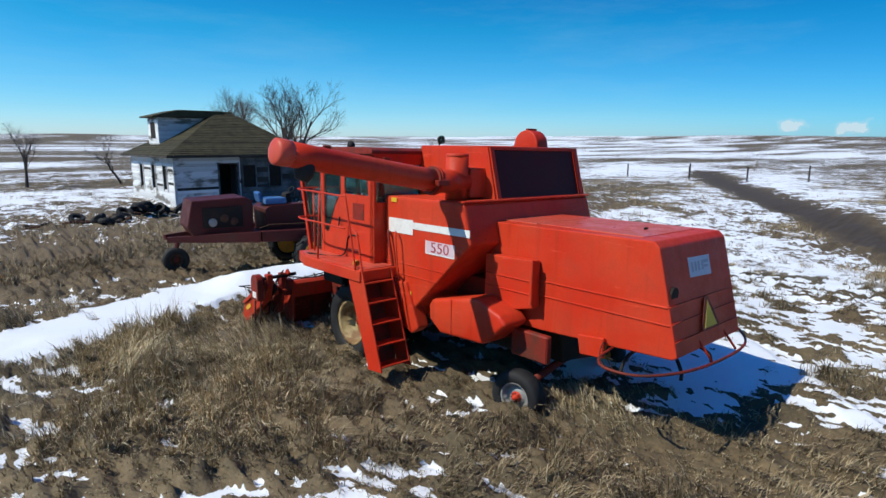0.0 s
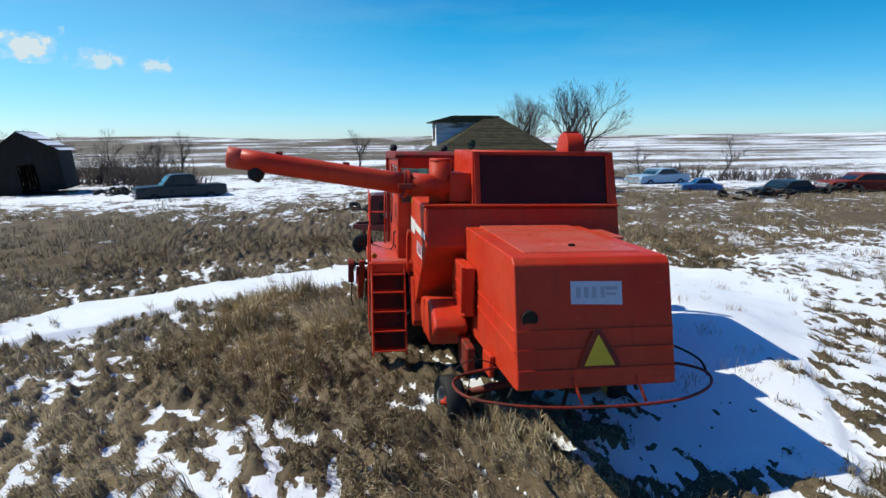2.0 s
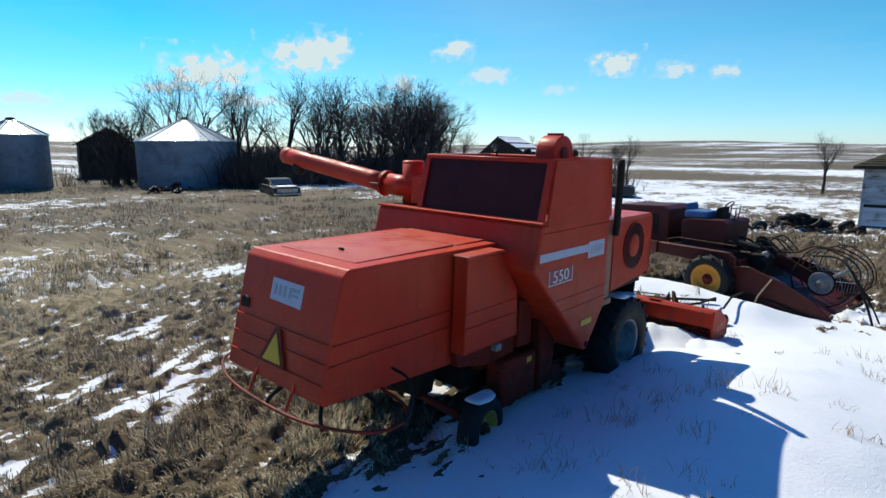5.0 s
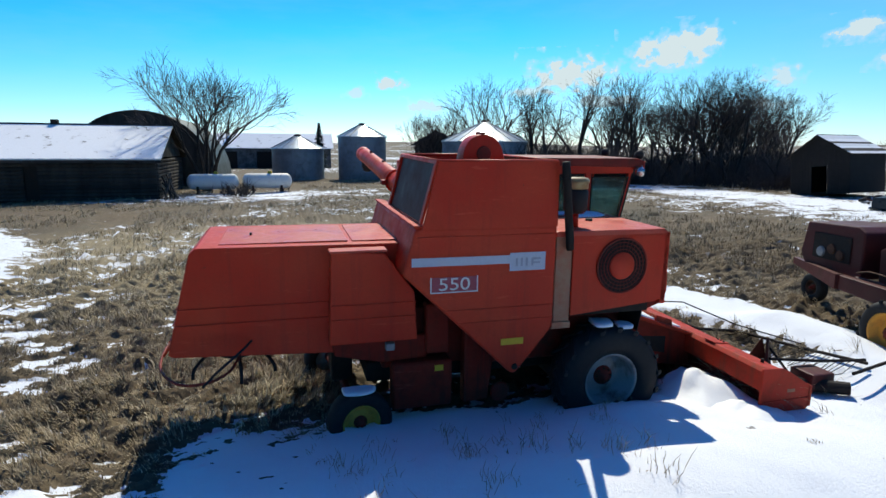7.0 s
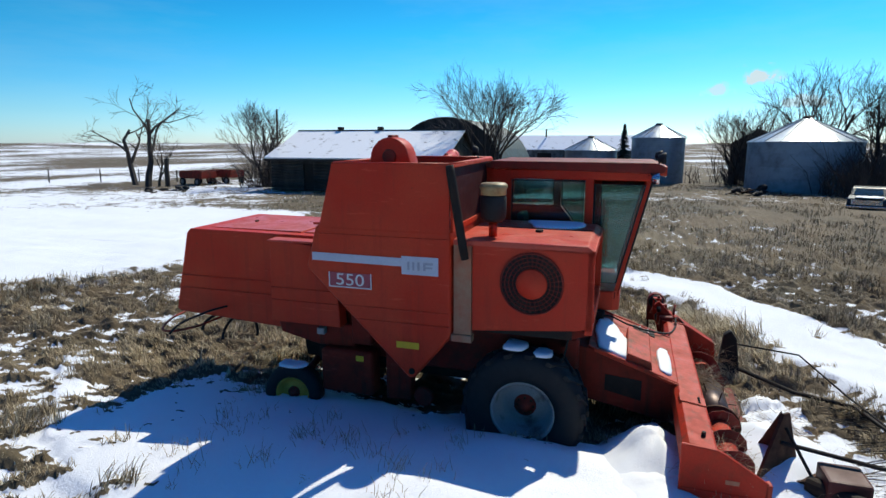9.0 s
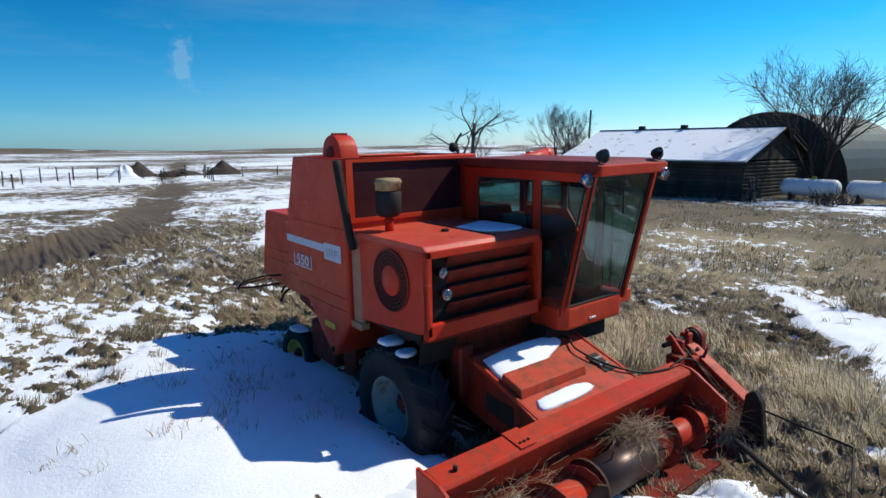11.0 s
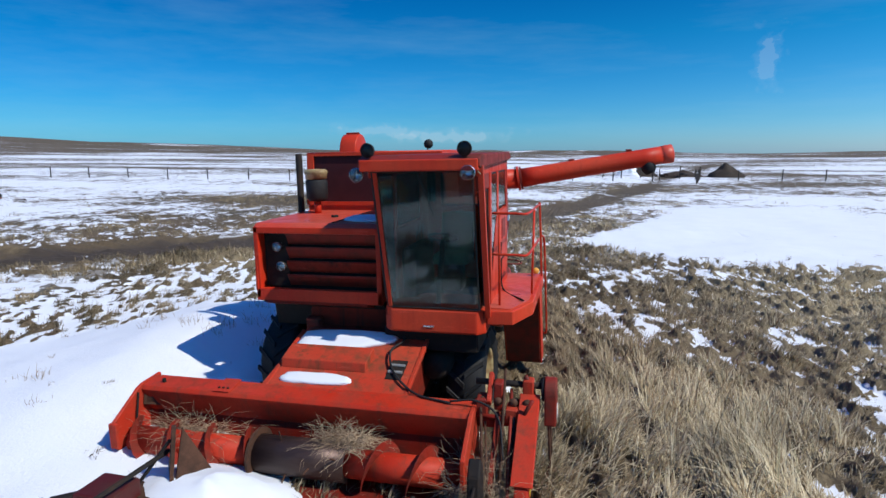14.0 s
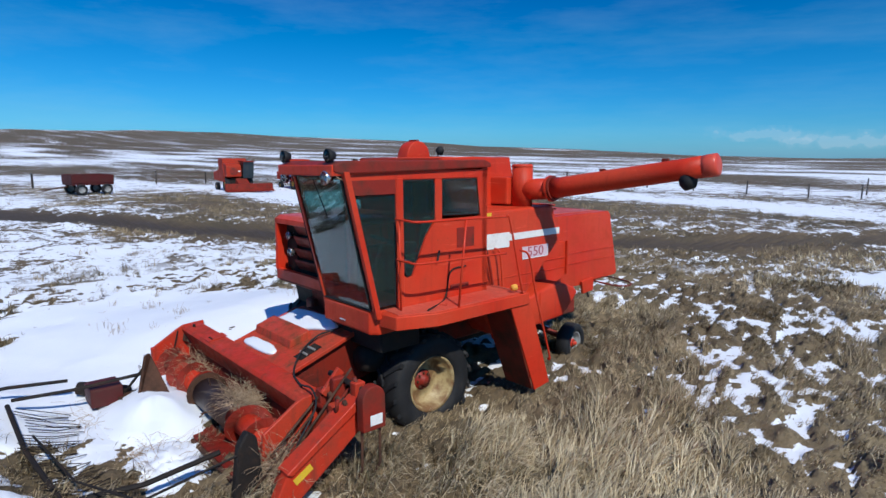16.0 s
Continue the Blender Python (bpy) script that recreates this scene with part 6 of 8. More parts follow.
        p = Vector((rng.uniform(-0.3, 0.3) * size[0], rng.uniform(-0.3, 0.3) * size[1], 0))
        pts = [p]
        for s in range(4):
            d = (d + Vector((rng.uniform(-0.8, 0.8), rng.uniform(-0.8, 0.8), rng.uniform(-0.8, 0.4)))).normalized()
            step = Vector((d.x * size[0], d.y * size[1], d.z * size[2])) * 0.17
            p = p + step
            pts.append(p)
        tube(pts, [0.0035, 0.003, 0.0025, 0.002, 0.001], 3, b)
    ob = part(name, b, WEED, None)
    ob.location = centre
    return tagged(ob, label, "tumbleweed", "weeds caught in the header")


tumbleweed("tumbleweed", local((2.1, 3.2, 0.12)), (1.3, 0.7, 0.7), 300, 1, "dry brown tumbleweed caught in the red header")
tumbleweed("tumbleweed", local((0.12, 3.26, 0.25)), (0.75, 0.6, 0.5), 420, 2, "dense pale tumbleweed lying on the header auger")
tumbleweed("tumbleweed", local((-1.45, 3.42, 0.02)), (0.8, 0.8, 0.8), 480, 3, "dry reddish tumbleweed packed beside the header drive")
tumbleweed("tumbleweed", local((1.5, 4.9, -0.25)), (1.0, 0.8, 0.5), 170, 4, "sparse dry weed in front of the header")
tumbleweed("tumbleweed", local((0.1, 4.35, -0.25)), (1.2, 0.8, 0.45), 200, 6, "low dry weed between header and pickup frame")
tumbleweed("tumbleweed", local((2.2, 4.5, -0.2)), (1.0, 1.0, 0.5), 200, 5, "flat dry weed on the snow by the pickup")


def drift(name, centre, size, seed, label):
    """A mound of snow with an uneven surface."""
    b = bmesh.new()
    n, rings = 36, 10
    rows = []
    for i in range(rings + 1):
        f = i / rings
        row = []
        for k in range(n):
            a = k * math.tau / n
            w = 1 + 0.22 * noise.noise(Vector((math.cos(a) * 1.3, math.sin(a) * 1.3, seed)))
            x, y = math.cos(a) * f * size[0] * w, math.sin(a) * f * size[1] * w
            z = size[2] * (math.cos(f * math.pi) * 0.5 + 0.5) * (1 + 0.35 * noise.noise(Vector((x * 2.2, y * 2.2, seed)))) + 0.03 * noise.noise(Vector((x * 7, y * 7, seed)))
            gx, gy = centre[0] + x, centre[1] + y
            row.append(b.verts.new((gx, gy, max(z, 0) + height_at(gx, gy) - 0.07 * f ** 5)))
        rows.append(row)
    for A, B in zip(rows, rows[1:]):
        for k in range(n):
            b.faces.new((A[k], A[(k + 1) % n], B[(k + 1) % n], B[k]))
    bmesh.ops.remove_doubles(b, verts=b.verts, dist=1e-4)
    return tagged(part(name, b, SNOW, None, "", True), label, "snow drift", kind="stuff")


drift("snow_drift", (1.35, 4.05), (1.35, 0.85, 0.28), 1, "snow drift filling the mouth of the header")
drift("snow_drift", (1.95, 2.62), (1.15, 0.85, 0.33), 2, "lumpy snow drift between wheel and header")
drift("snow_drift", (2.75, 2.75), (0.8, 0.7, 0.13), 7, "snow bank against the end of the header")
drift("snow_drift", (-0.1, 4.3), (0.9, 0.6, 0.12), 3, "low snow drift before the header auger")


def build_pickup():
    """The torn-off windrow pickup that lies on the snow before the header."""
    pk = thing("windrow_pickup", Matrix.Identity(4), "broken black windrow pickup frame lying on the snow", "pickup attachment")
    def g(x, y, up):
        return (x, y, height_at(x, y) + up)
    part("frame_bar", tube([g(1.85, 3.95, 0.42), g(2.0, 4.9, 0.36), g(2.12, 5.6, 0.18)], 0.026, 8), DARK, pk)
    part("frame_bar", tube([g(2.12, 5.65, 0.10), g(0.9, 5.6, 0.10), g(-0.45, 5.43, 0.12)], 0.03, 8), DARK, pk)
    part("frame_bar", tube([g(-0.45, 5.43, 0.12), g(-0.68, 4.7, 0.20), g(-0.9, 3.95, 0.34)], 0.032, 8), DARK, pk)
    part("frame_bar", tube([g(1.78, 4.0, 0.58), g(2.1, 4.3, 0.05)], 0.02, 6), DARK, pk)
    part("frame_bar", tube([g(2.5, 4.9, 0.3), g(2.45, 5.6, 0.22), g(2.5, 6.3, 0.18)], 0.026, 8), DARK, pk)
    part("long_rod", tube([g(-1.5, 3.95, 0.55), g(-1.55, 4.94, 0.42), g(-0.4, 5.3, 0.3), g(1.0, 5.5, 0.2)], 0.014, 6), DARK, pk)
    b = box(1.92, 2.36, 4.30, 4.72, height_at(2.1, 4.5) + 0.04, height_at(2.1, 4.5) + 0.32, 0.03, 2)
    part("gear_box", b, MAROON, pk, "rusty maroon gear box on the pickup")
    part("roller", tube([g(2.1, 4.2, 0.10), g(2.6, 4.75, 0.12)], 0.10, 14), DARK, pk)
    part("upright_shield", sheet([g(2.08, 3.66, 0.0), g(1.66, 4.18, 0.0), (1.68, 4.02, 0.98), (1.74, 3.95, 0.98)], 0.04), RUST, pk, "rusty pointed upright shield")
    part("shield_fin", sheet([g(1.66, 4.18, 0.0), g(1.40, 3.75, 0.05), (1.66, 3.96, 0.97)], 0.02), RUST, pk)
    part("floor_plate", sheet([g(1.7, 4.0, 0.06), g(2.1, 4.05, 0.06), g(2.1, 4.4, 0.10), g(1.7, 4.35, 0.08)], 0.04), RUST, pk)
    rng = random.Random(8)
    for k in range(30):
        x = 2.0 - k * 0.085
        y = 5.55 - 0.05 * math.sin(k * 0.3) + rng.uniform(-0.05, 0.05)
        part("tine", tube([g(x, y + 0.04, 0.12), g(x + rng.uniform(-0.04, 0.04), y - 0.25, 0.07), g(x + rng.uniform(-0.1, 0.1), y - 0.55, 0.03)], 0.006, 4), DARK, pk)


build_pickup()


def build_weeds():
    """Single dry stalks that stand out of the snow."""
    rng = random.Random(5)
    b = bmesh.new()
    spots = [(5.2, 0.4), (5.6, -0.2), (6.0, 1.6), (4.9, 2.6), (4.6, 3.1), (6.3, 2.5), (5.8, 3.4), (7.2, 0.2), (7.6, 2.2), (6.8, -1.0), (3.9, -3.1), (4.6, -2.2), (3.6, -2.6), (3.2, -1.5), (2.7, -0.4), (2.6, 0.6), (3.0, 1.2), (3.4, -0.8), (8.5, 1.2), (9.0, -0.6), (8.0, -2.0), (10, 1.5), (9.6, 3.0), (2.4, -2.2), (2.9, -2.9), (6.4, 3.9)]
    spots += [(rng.uniform(2.3, 4.4), rng.uniform(-3.4, 0.6)) for _ in range(34)] + [(rng.uniform(5.0, 9), rng.uniform(-2.5, 4)) for _ in range(10)]
    for x, y in spots:
        zs = height_at(x, y)
        size = rng.choice((0.5, 0.7, 0.9, 1.2, 1.9))
        for k in range(int(rng.randint(5, 14) * size)):
            px, py = x + rng.gauss(0, 0.07 * size), y + rng.gauss(0, 0.05 * size)
            p, d = Vector((px, py, zs - 0.03)), Vector((rng.uniform(-0.5, 0.5), rng.uniform(-0.5, 0.5), 1)).normalized()
            h = rng.uniform(0.04, 0.17) * min(size, 1.5)
            tube([p, p + d * h * 0.6, p + d * h + Vector((rng.uniform(-0.05, 0.05), rng.uniform(-0.05, 0.05), 0))], [0.004, 0.003, 0.0015], 3, b)
    tagged(part("weed_stalks", b, WEED, None), "dry weed stalks poking through snow", "weeds", kind="stuff")


build_weeds()


# ---- the old swather beyond the header ----
def build_swather():
    m = Matrix.Translation((1.22, 8.14, 0.42)) @ Matrix.Rotation(radians(-9.5), 4, "Z")
    s = thing("swather", m, "derelict dark maroon swather with blue seat and yellow rims", "swather")
    part("engine_box", prism("y", [(-2.6, 1.0), (-2.75, 1.25), (-2.6, 1.95), (-1.2, 2.0), (-1.0, 1.9), (-1.0, 0.95)], -0.55, 0.75, 0.04, 2), MAROON, s)
    # dark plate on the box side, for the shade within the opening
    part("engine_opening_shade", box(-2.35, -1.3, -0.57, -0.56, 1.2, 1.75, 0.01, 1), DARK, s)
    for x, z in ((-2.1, 1.35), (-1.8, 1.45), (-1.55, 1.35)):
        part("engine_part", lathe([(0.0, -0.06), (0.10, -0.05), (0.12, 0.0), (0.0, 0.02)], (x, -0.56, z), "y", 14, closed=False), RUST if x > -2 else GREYRIM, s)
    for k in (-1, 1):
        part("side_beam", prism("y", [(-0.95, 0.78), (-0.95, 1.08), (0.9, 1.04), (1.1, 0.9), (1.1, 0.66)], k * 1.0 - 0.07, k * 1.0 + 0.07, 0.02, 1), MAROON, s)
        pts = [(-0.95, k * 1.0, 0.78), (-0.95, k * 1.0, 1.08), (-3.2, k * 0.22, 1.0), (-3.2, k * 0.22, 0.86)]
        part("rear_beam", sheet(pts if k < 0 else pts[::-1], 0.12), MAROON, s)
    for k in range(6):
        x = -1.95 + 0.1 * k
        y = -1.0 + (x + 0.95) * (0.78 / -2.25) - 0.012
        part("name_bar", box(x, x + 0.06, y - 0.01, y, 0.90, 0.98), YELLOW, s)
    part("fuel_tank", prism("y", [(-0.62, 0.9), (-0.66, 1.62), (-0.5, 1.72), (0.44, 1.74), (0.56, 1.66), (0.52, 0.95)], -0.5, 0.8, 0.03, 2), MAROON, s)
    part("deck", box(-0.9, 0.8, -0.7, 0.9, 0.86, 0.94, 0.01, 1), MAROON, s)
    part("hand_rail", tube([(-0.9, -0.72, 1.12), (-0.6, -0.72, 1.2), (0.95, -0.72, 1.16)], 0.022, 6), RUST, s)
    part("hand_rail", tube([(-0.9, -0.72, 1.02), (1.3, -0.72, 1.04)], 0.03, 6), MAROON, s)
    seat = part("seat", box(-0.62, 0.0, -0.45, 0.2, 1.74, 1.92, 0.05, 2), BLUE, s, "faded blue seat")
    part("seat_back", prism("y", [(-0.70, 1.78), (-0.58, 1.78), (-0.66, 2.1), (-0.76, 2.06)], -0.18, 0.33, 0.04, 2), BLUE, seat)
    part("console", prism("y", [(0.05, 1.7), (0.08, 2.0), (0.22, 2.05), (0.28, 1.7)], -0.1, 0.3, 0.02, 1), DARK, s)
    part("steering_wheel", tube([(0.32 + 0.06 * math.sin(a), 0.1 + 0.2 * math.cos(a), 2.1 + 0.2 * math.sin(a) * 0.4) for a in np.linspace(0, math.tau, 18, endpoint=False)], 0.016, 6, closed=True), BLACK, s)
    for x, z in ((0.40, 2.12), (0.52, 2.02), (0.62, 2.10)):
        part("lever", tube([(x - 0.05, 0.05, 1.70), (x, 0.02, z - 0.2), (x + 0.02, 0.0, z)], 0.014, 5), DARK, s)
    for y, o in ((-1.15, -1), (1.35, 1)):
        wheel(s, (0.52, y, 0.32), 0.58, 0.40, 0.37, YRIM, o, 24, 90, "drive_wheel")
    part("caster_post", tube([(-2.9, 0.1, 0.9), (-3.0, 0.1, 0.45)], 0.06, 8), MAROON, s)
    wheel(s, (-3.0, 0.1, 0.3), 0.34, 0.22, 0.17, RUST, -1, 0, 90, "caster_wheel")
    # header gearing packed between the deck and the table
    rng = random.Random(3)
    for k in range(16):
        x, y, z = rng.uniform(0.65, 1.55), rng.uniform(-0.6, 0.9), rng.uniform(0.68, 1.22)
        if k % 3 == 0:
            part("pulley", lathe([(0.0, -0.05), (0.05, -0.06), (0.06, -0.03), (0.15, -0.03), (0.17, -0.05), (0.17, 0.03), (0.0, 0.04)], (x, y, z), "y", 16, closed=False), RUST if k % 2 else DARK, s)
        elif k % 3 == 1:
            part("bracket", prism("y", [(x - 0.2, z - 0.09), (x - 0.17, z + 0.08), (x + 0.05, z + 0.10), (x + 0.2, z - 0.02), (x + 0.16, z - 0.08)], y - 0.05, y + 0.07, 0.012, 1), MAROON if k % 2 else DARK, s)
        else:
            part("linkage", tube([(x - 0.25, y, z + 0.1), (x, y + 0.03, z + 0.05), (x + 0.3, y + 0.05, z - 0.14)], 0.026, 6), DARK if k % 2 else RUST, s)
    part("gear_block", box(0.72, 1.5, -0.45, 0.85, 0.3, 0.98, 0.05, 2), DARK, s)
    part("lift_cylinder", tube([(0.8, -0.5, 1.26), (1.42, -0.5, 1.16)], 0.05, 8), BLACK, s)
    part("lamp", lathe([(0.0, -0.06), (0.06, -0.05), (0.09, 0.02), (0.08, 0.05), (0.0, 0.06)], (1.47, -0.3, 0.98), "y", 14, closed=False), GREYRIM, s, "grey work lamp", True)
    # cutting table, its nose down on the snow
    hd = new("table")
    hd.parent = s
    hd["label"] = "dark maroon cutting table with bent wire reel"
    hd.matrix_local = pose(0, 0, 0)
    side = [(0.95, -0.1), (0.92, 0.70), (1.42, 0.74), (2.14, 0.50), (2.84, 0.17), (3.24, -0.18), (3.12, -0.32), (1.84, -0.24)]
    part("end_sheet", prism("y", side, -1.02, -0.97, 0.012, 1), MAROON, hd)
    part("end_rim", tube([(x, -1.03, z) for x, z in side[1:6]], 0.026, 6), MAROON, hd)
    part("end_brace", tube([(1.0, -1.04, 0.10), (2.0, -1.05, 0.02), (3.1, -1.04, -0.26)], 0.03, 6), DARK, hd)
    part("end_sheet", prism("y", [(x, z * 0.9) for x, z in side], 1.85, 1.90, 0.012, 1), MAROON, hd)
    part("back_tube", tube([(1.25, -0.97, 0.55), (1.25, 1.85, 0.55)], 0.10, 10), MAROON, hd)
    part("deck", sheet([(1.2, -0.95, 0.46), (1.2, 1.83, 0.46), (3.05, 1.83, -0.26), (3.05, -0.95, -0.26)], 0.04), MAROON, hd)
    part("back_sheet", sheet([(1.2, -0.95, 0.42), (1.2, 1.83, 0.42), (1.1, 1.83, 0.86), (1.1, -0.95, 0.86)], 0.03), MAROON, hd)
    part("inner_rail", prism("y", [(1.40, 0.68), (1.42, 0.96), (1.6, 0.94), (2.36, 0.60), (2.62, 0.30), (2.5, 0.2)], 0.25, 0.31, 0.012, 1), MAROON, hd)
    part("inner_rim", tube([(1.42, 0.22, 0.98), (1.6, 0.22, 0.96), (2.36, 0.22, 0.62), (2.64, 0.22, 0.32)], 0.022, 6), RUST, hd)
    part("knife_bar", box(3.02, 3.10, -0.95, 1.83, -0.30, -0.22, 0.008, 1), DARK, hd)
    for k in range(18):
        y = -0.85 + k * 0.155
        part("guard", prism("z", [(3.08, y - 0.025), (3.08, y + 0.025), (3.24, y)], -0.29, -0.25), RUST, hd)
    # the drive end of the reel and its wire hoops, knocked out of round
    hub = part("reel_gear", lathe([(0.0, -0.10), (0.07, -0.10), (0.08, -0.05), (0.20, -0.04), (0.25, -0.07), (0.27, 0.0), (0.25, 0.06), (0.0, 0.07)], (2.62, 0.05, 0.42), "y", 28, closed=False), GREYRIM, hd, "weathered grey reel gear", True)
    part("gear_rim", tube([(2.62 + 0.29 * math.cos(a), 0.05, 0.42 + 0.29 * math.sin(a)) for a in np.linspace(0, math.tau, 26, endpoint=False)], 0.022, 6, closed=True), DARK, hub)
    part("reel_tube", tube([(2.62, -0.1, 0.42), (2.66, 1.8, 0.5)], 0.045, 8), GREYRIM, hd)
    for j, y in enumerate((0.12, 0.62, 1.15, 1.7)):
        r = 0.70 - 0.03 * j
        part("reel_hoop", tube([(2.66 + r * math.cos(a) * (1 + 0.09 * math.sin(2 * a + j)), y + 0.05 * math.sin(a * 2 + j), 0.52 + r * math.sin(a) * (1.0 + 0.08 * math.cos(3 * a))) for a in np.linspace(0, math.tau, 30, endpoint=False)], 0.017, 5, closed=True), DARK if j % 2 == 0 else RUST, hd)
        for q in range(3):
            a = q * math.tau / 3 + 0.4 * j
            part("reel_spoke", tube([(2.64, y, 0.48), (2.66 + r * math.cos(a), y, 0.52 + r * math.sin(a))], 0.012, 5), GREYRIM, hd)
    for k in range(11):
        a = k * math.tau / 11 + 0.2
        dx, dz = 0.68 * math.cos(a), 0.68 * math.sin(a)
        part("reel_wire", tube(curve([(2.66 + dx, 0.1, 0.52 + dz), (2.66 + dx * 0.96 + rng.uniform(-0.07, 0.07), 0.8, 0.52 + dz + rng.uniform(-0.07, 0.07)), (2.66 + dx * 0.9, 1.72, 0.52 + dz * 0.9)], 4), 0.011, 5), DARK if k % 3 else GREYRIM, hd)
    for k in range(9):
        x = 2.72 + 0.055 * k
        part("reel_tine", tube([(x, 0.55 + 0.02 * k, 0.14), (x + 0.02, 0.58 + 0.02 * k, 0.55 - 0.02 * k)], 0.007, 4), GREYRIM, hd)
    part("reel_arm", tube(curve([(1.35, 0.4, 1.0), (1.9, 0.4, 1.02), (2.3, 0.42, 1.22), (2.9, 0.45, 1.15)], 5), 0.028, 6), RUST, hd)
    part("reel_arm", tube(curve([(2.5, -0.3, 1.10), (3.05, -0.45, 1.14), (3.39, -0.6, 0.90), (3.73, -0.6, 0.22), (3.90, -0.6, -0.26)], 5), 0.026, 6), DARK, hd, "bent dark steel bar")
    part("reel_arm", tube(curve([(3.32, -0.3, 0.86), (3.72, -0.35, 0.25), (3.98, -0.4, -0.24)], 5), 0.02, 6), DARK, hd)
    part("broken_slat", tube([(1.98, -1.12, 0.56), (1.74, -1.2, 0.12), (1.66, -1.25, -0.24)], 0.022, 5), WEED, hd, "broken pale wooden slat")
    for k in range(6):
        y = -0.5 + k * 0.3
        part("hose", tube(curve([(0.9, y, 1.0), (1.3, y + 0.1, 1.25 + 0.06 * (k % 2)), (1.75, y + 0.05, 0.95)]), 0.018, 5), BLACK, hd)



build_swather()
snow_patch("snow_patch", [(1.35, -0.75), (2.0, -0.8), (2.5, -0.6), (2.3, -0.2), (1.8, -0.05), (1.4, -0.3)], 0.0, 0.05, Matrix.Translation((1.22, 8.14, 0.42)) @ Matrix.Rotation(radians(-9.5), 4, "Z") @ Matrix.Translation((0, 0, 0.985)) @ Matrix.Rotation(radians(21.3), 4, "Y"), "snow lying in the swather cutting table", 13)
drift("snow_drift", (4.75, 7.55), (1.1, 0.9, 0.14), 31, "thin snow drift before the swather reel")


# ---- buildings ----
def clapboards(a, b, z0, z1, step, out, mat, parent, gaps=(), thick=0.02, lost=0.0):
    """Lapped boards on an upright wall from a to b; gaps are (from, to, low, high) along the wall."""
    a, b = Vector(a), Vector(b)
    d = (b - a).normalized()
    n = Vector((d.y, -d.x, 0)) * out
    L = (b - a).length
    rng = random.Random(int(abs(a.x * 100)) + int(abs(b.y * 10)))
    z = z0
    while z < z1 - 0.02:
        h = min(step, z1 - z)
        cuts = sorted((g for g in gaps if g[2] < z + h * 0.5 < g[3]))
        s = 0.0
        for g0, g1, *_ in [*cuts, (L, L)]:
            if g0 > s + 0.02:
                o = n * (thick * 0.3)
                dz = rng.uniform(-0.006, 0.006)
                if rng.random() < lost:
                    s = max(s, g1)
                    continue
                b_ = sheet([a + d * s + o * 0.3 + Vector((0, 0, z + h + dz)), a + d * g0 + o * 0.3 + Vector((0, 0, z + h + dz)), a + d * g0 + n * thick + Vector((0, 0, z + dz)), a + d * s + n * thick + Vector((0, 0, z + dz))], 0.012)
                part("board", b_, mat, parent)
            s = max(s, g1)
        z += step


def build_house():
    z0 = height_at(6.5, 23.5) - 0.05
    ho = thing("house", Matrix.Translation((2.9, 23.0, z0)), "abandoned farmhouse with peeling white boards and mossy hip roof", "house")
    W, D, H = 7.3, 7.6, 2.75
    gaps_s = [(2.25, 3.25, 0.0, 2.15), (3.55, 4.25, 0.9, 2.05), (5.05, 5.75, 0.9, 2.05)]
    gaps_w = [(1.1, 1.7, 0.8, 2.1), (3.0, 3.6, 0.8, 2.1), (5.2, 5.8, 0.8, 2.1)]
    # walls of studs behind the boards, with openings left through
    def wall(name, a, b, gaps, out, mat):
        a, b = Vector(a), Vector(b)
        L, d = (b - a).length, (b - a).normalized()
        n = Vector((d.y, -d.x, 0)) * out
        bm = bmesh.new()
        s = 0.0
        for g0, g1, lo, hi in [*gaps, (L, L, 0, 0)]:
            if g0 > s:
                sheet([a + d * s, a + d * g0, a + d * g0 + Vector((0, 0, H)), a + d * s + Vector((0, 0, H))], -0.12 * out, bm)
            if g1 > g0:
                sheet([a + d * g0 + Vector((0, 0, hi)), a + d * g1 + Vector((0, 0, hi)), a + d * g1 + Vector((0, 0, H)), a + d * g0 + Vector((0, 0, H))], -0.12 * out, bm)
                if lo > 0:
                    sheet([a + d * g0, a + d * g1, a + d * g1 + Vector((0, 0, lo)), a + d * g0 + Vector((0, 0, lo))], -0.12 * out, bm)
            s = max(s, g1)
        w = part(name, bm, WOOD, ho)
        clapboards(a, b, 0.05, H, 0.135, out, mat, w, gaps, lost=0.22)
        return w
    wall("wall", (0, 0, 0), (3.4, 0, 0), [g for g in gaps_s[:1]], 1, OLDWHITE)
    wall("wall", (3.4, 0, 0), (W, 0, 0), [(g[0] - 3.4, g[1] - 3.4, g[2], g[3]) for g in gaps_s[1:]], 1, GREYWALL)
    wall("wall", (0, D, 0), (0, 0, 0), [(D - g[1], D - g[0], g[2], g[3]) for g in reversed(gaps_w)], 1, OLDWHITE)
    wall("wall", (W, 0, 0), (W, D, 0), [], 1, GREYWALL)
    wall("wall", (W, D, 0), (0, D, 0), [], 1, GREYWALL)
    part("corner_board", box(-0.05, 0.07, -0.05, 0.07, 0, H), OLDWHITE, ho)
    part("corner_board", box(W - 0.07, W + 0.05, -0.05, 0.07, 0, H), GREYWALL, ho)
    part("inside_floor", box(0.15, W - 0.15, 0.15, D - 0.15, 0.0, 0.1), WOOD, ho)
    part("inside_ceiling", box(0.1, W - 0.1, 0.1, D - 0.1, 2.6, 2.66), WOOD, ho)
    part("inside_partition", box(0.15, W - 0.15, 2.4, 2.5, 0.1, 2.6), WOOD, ho)
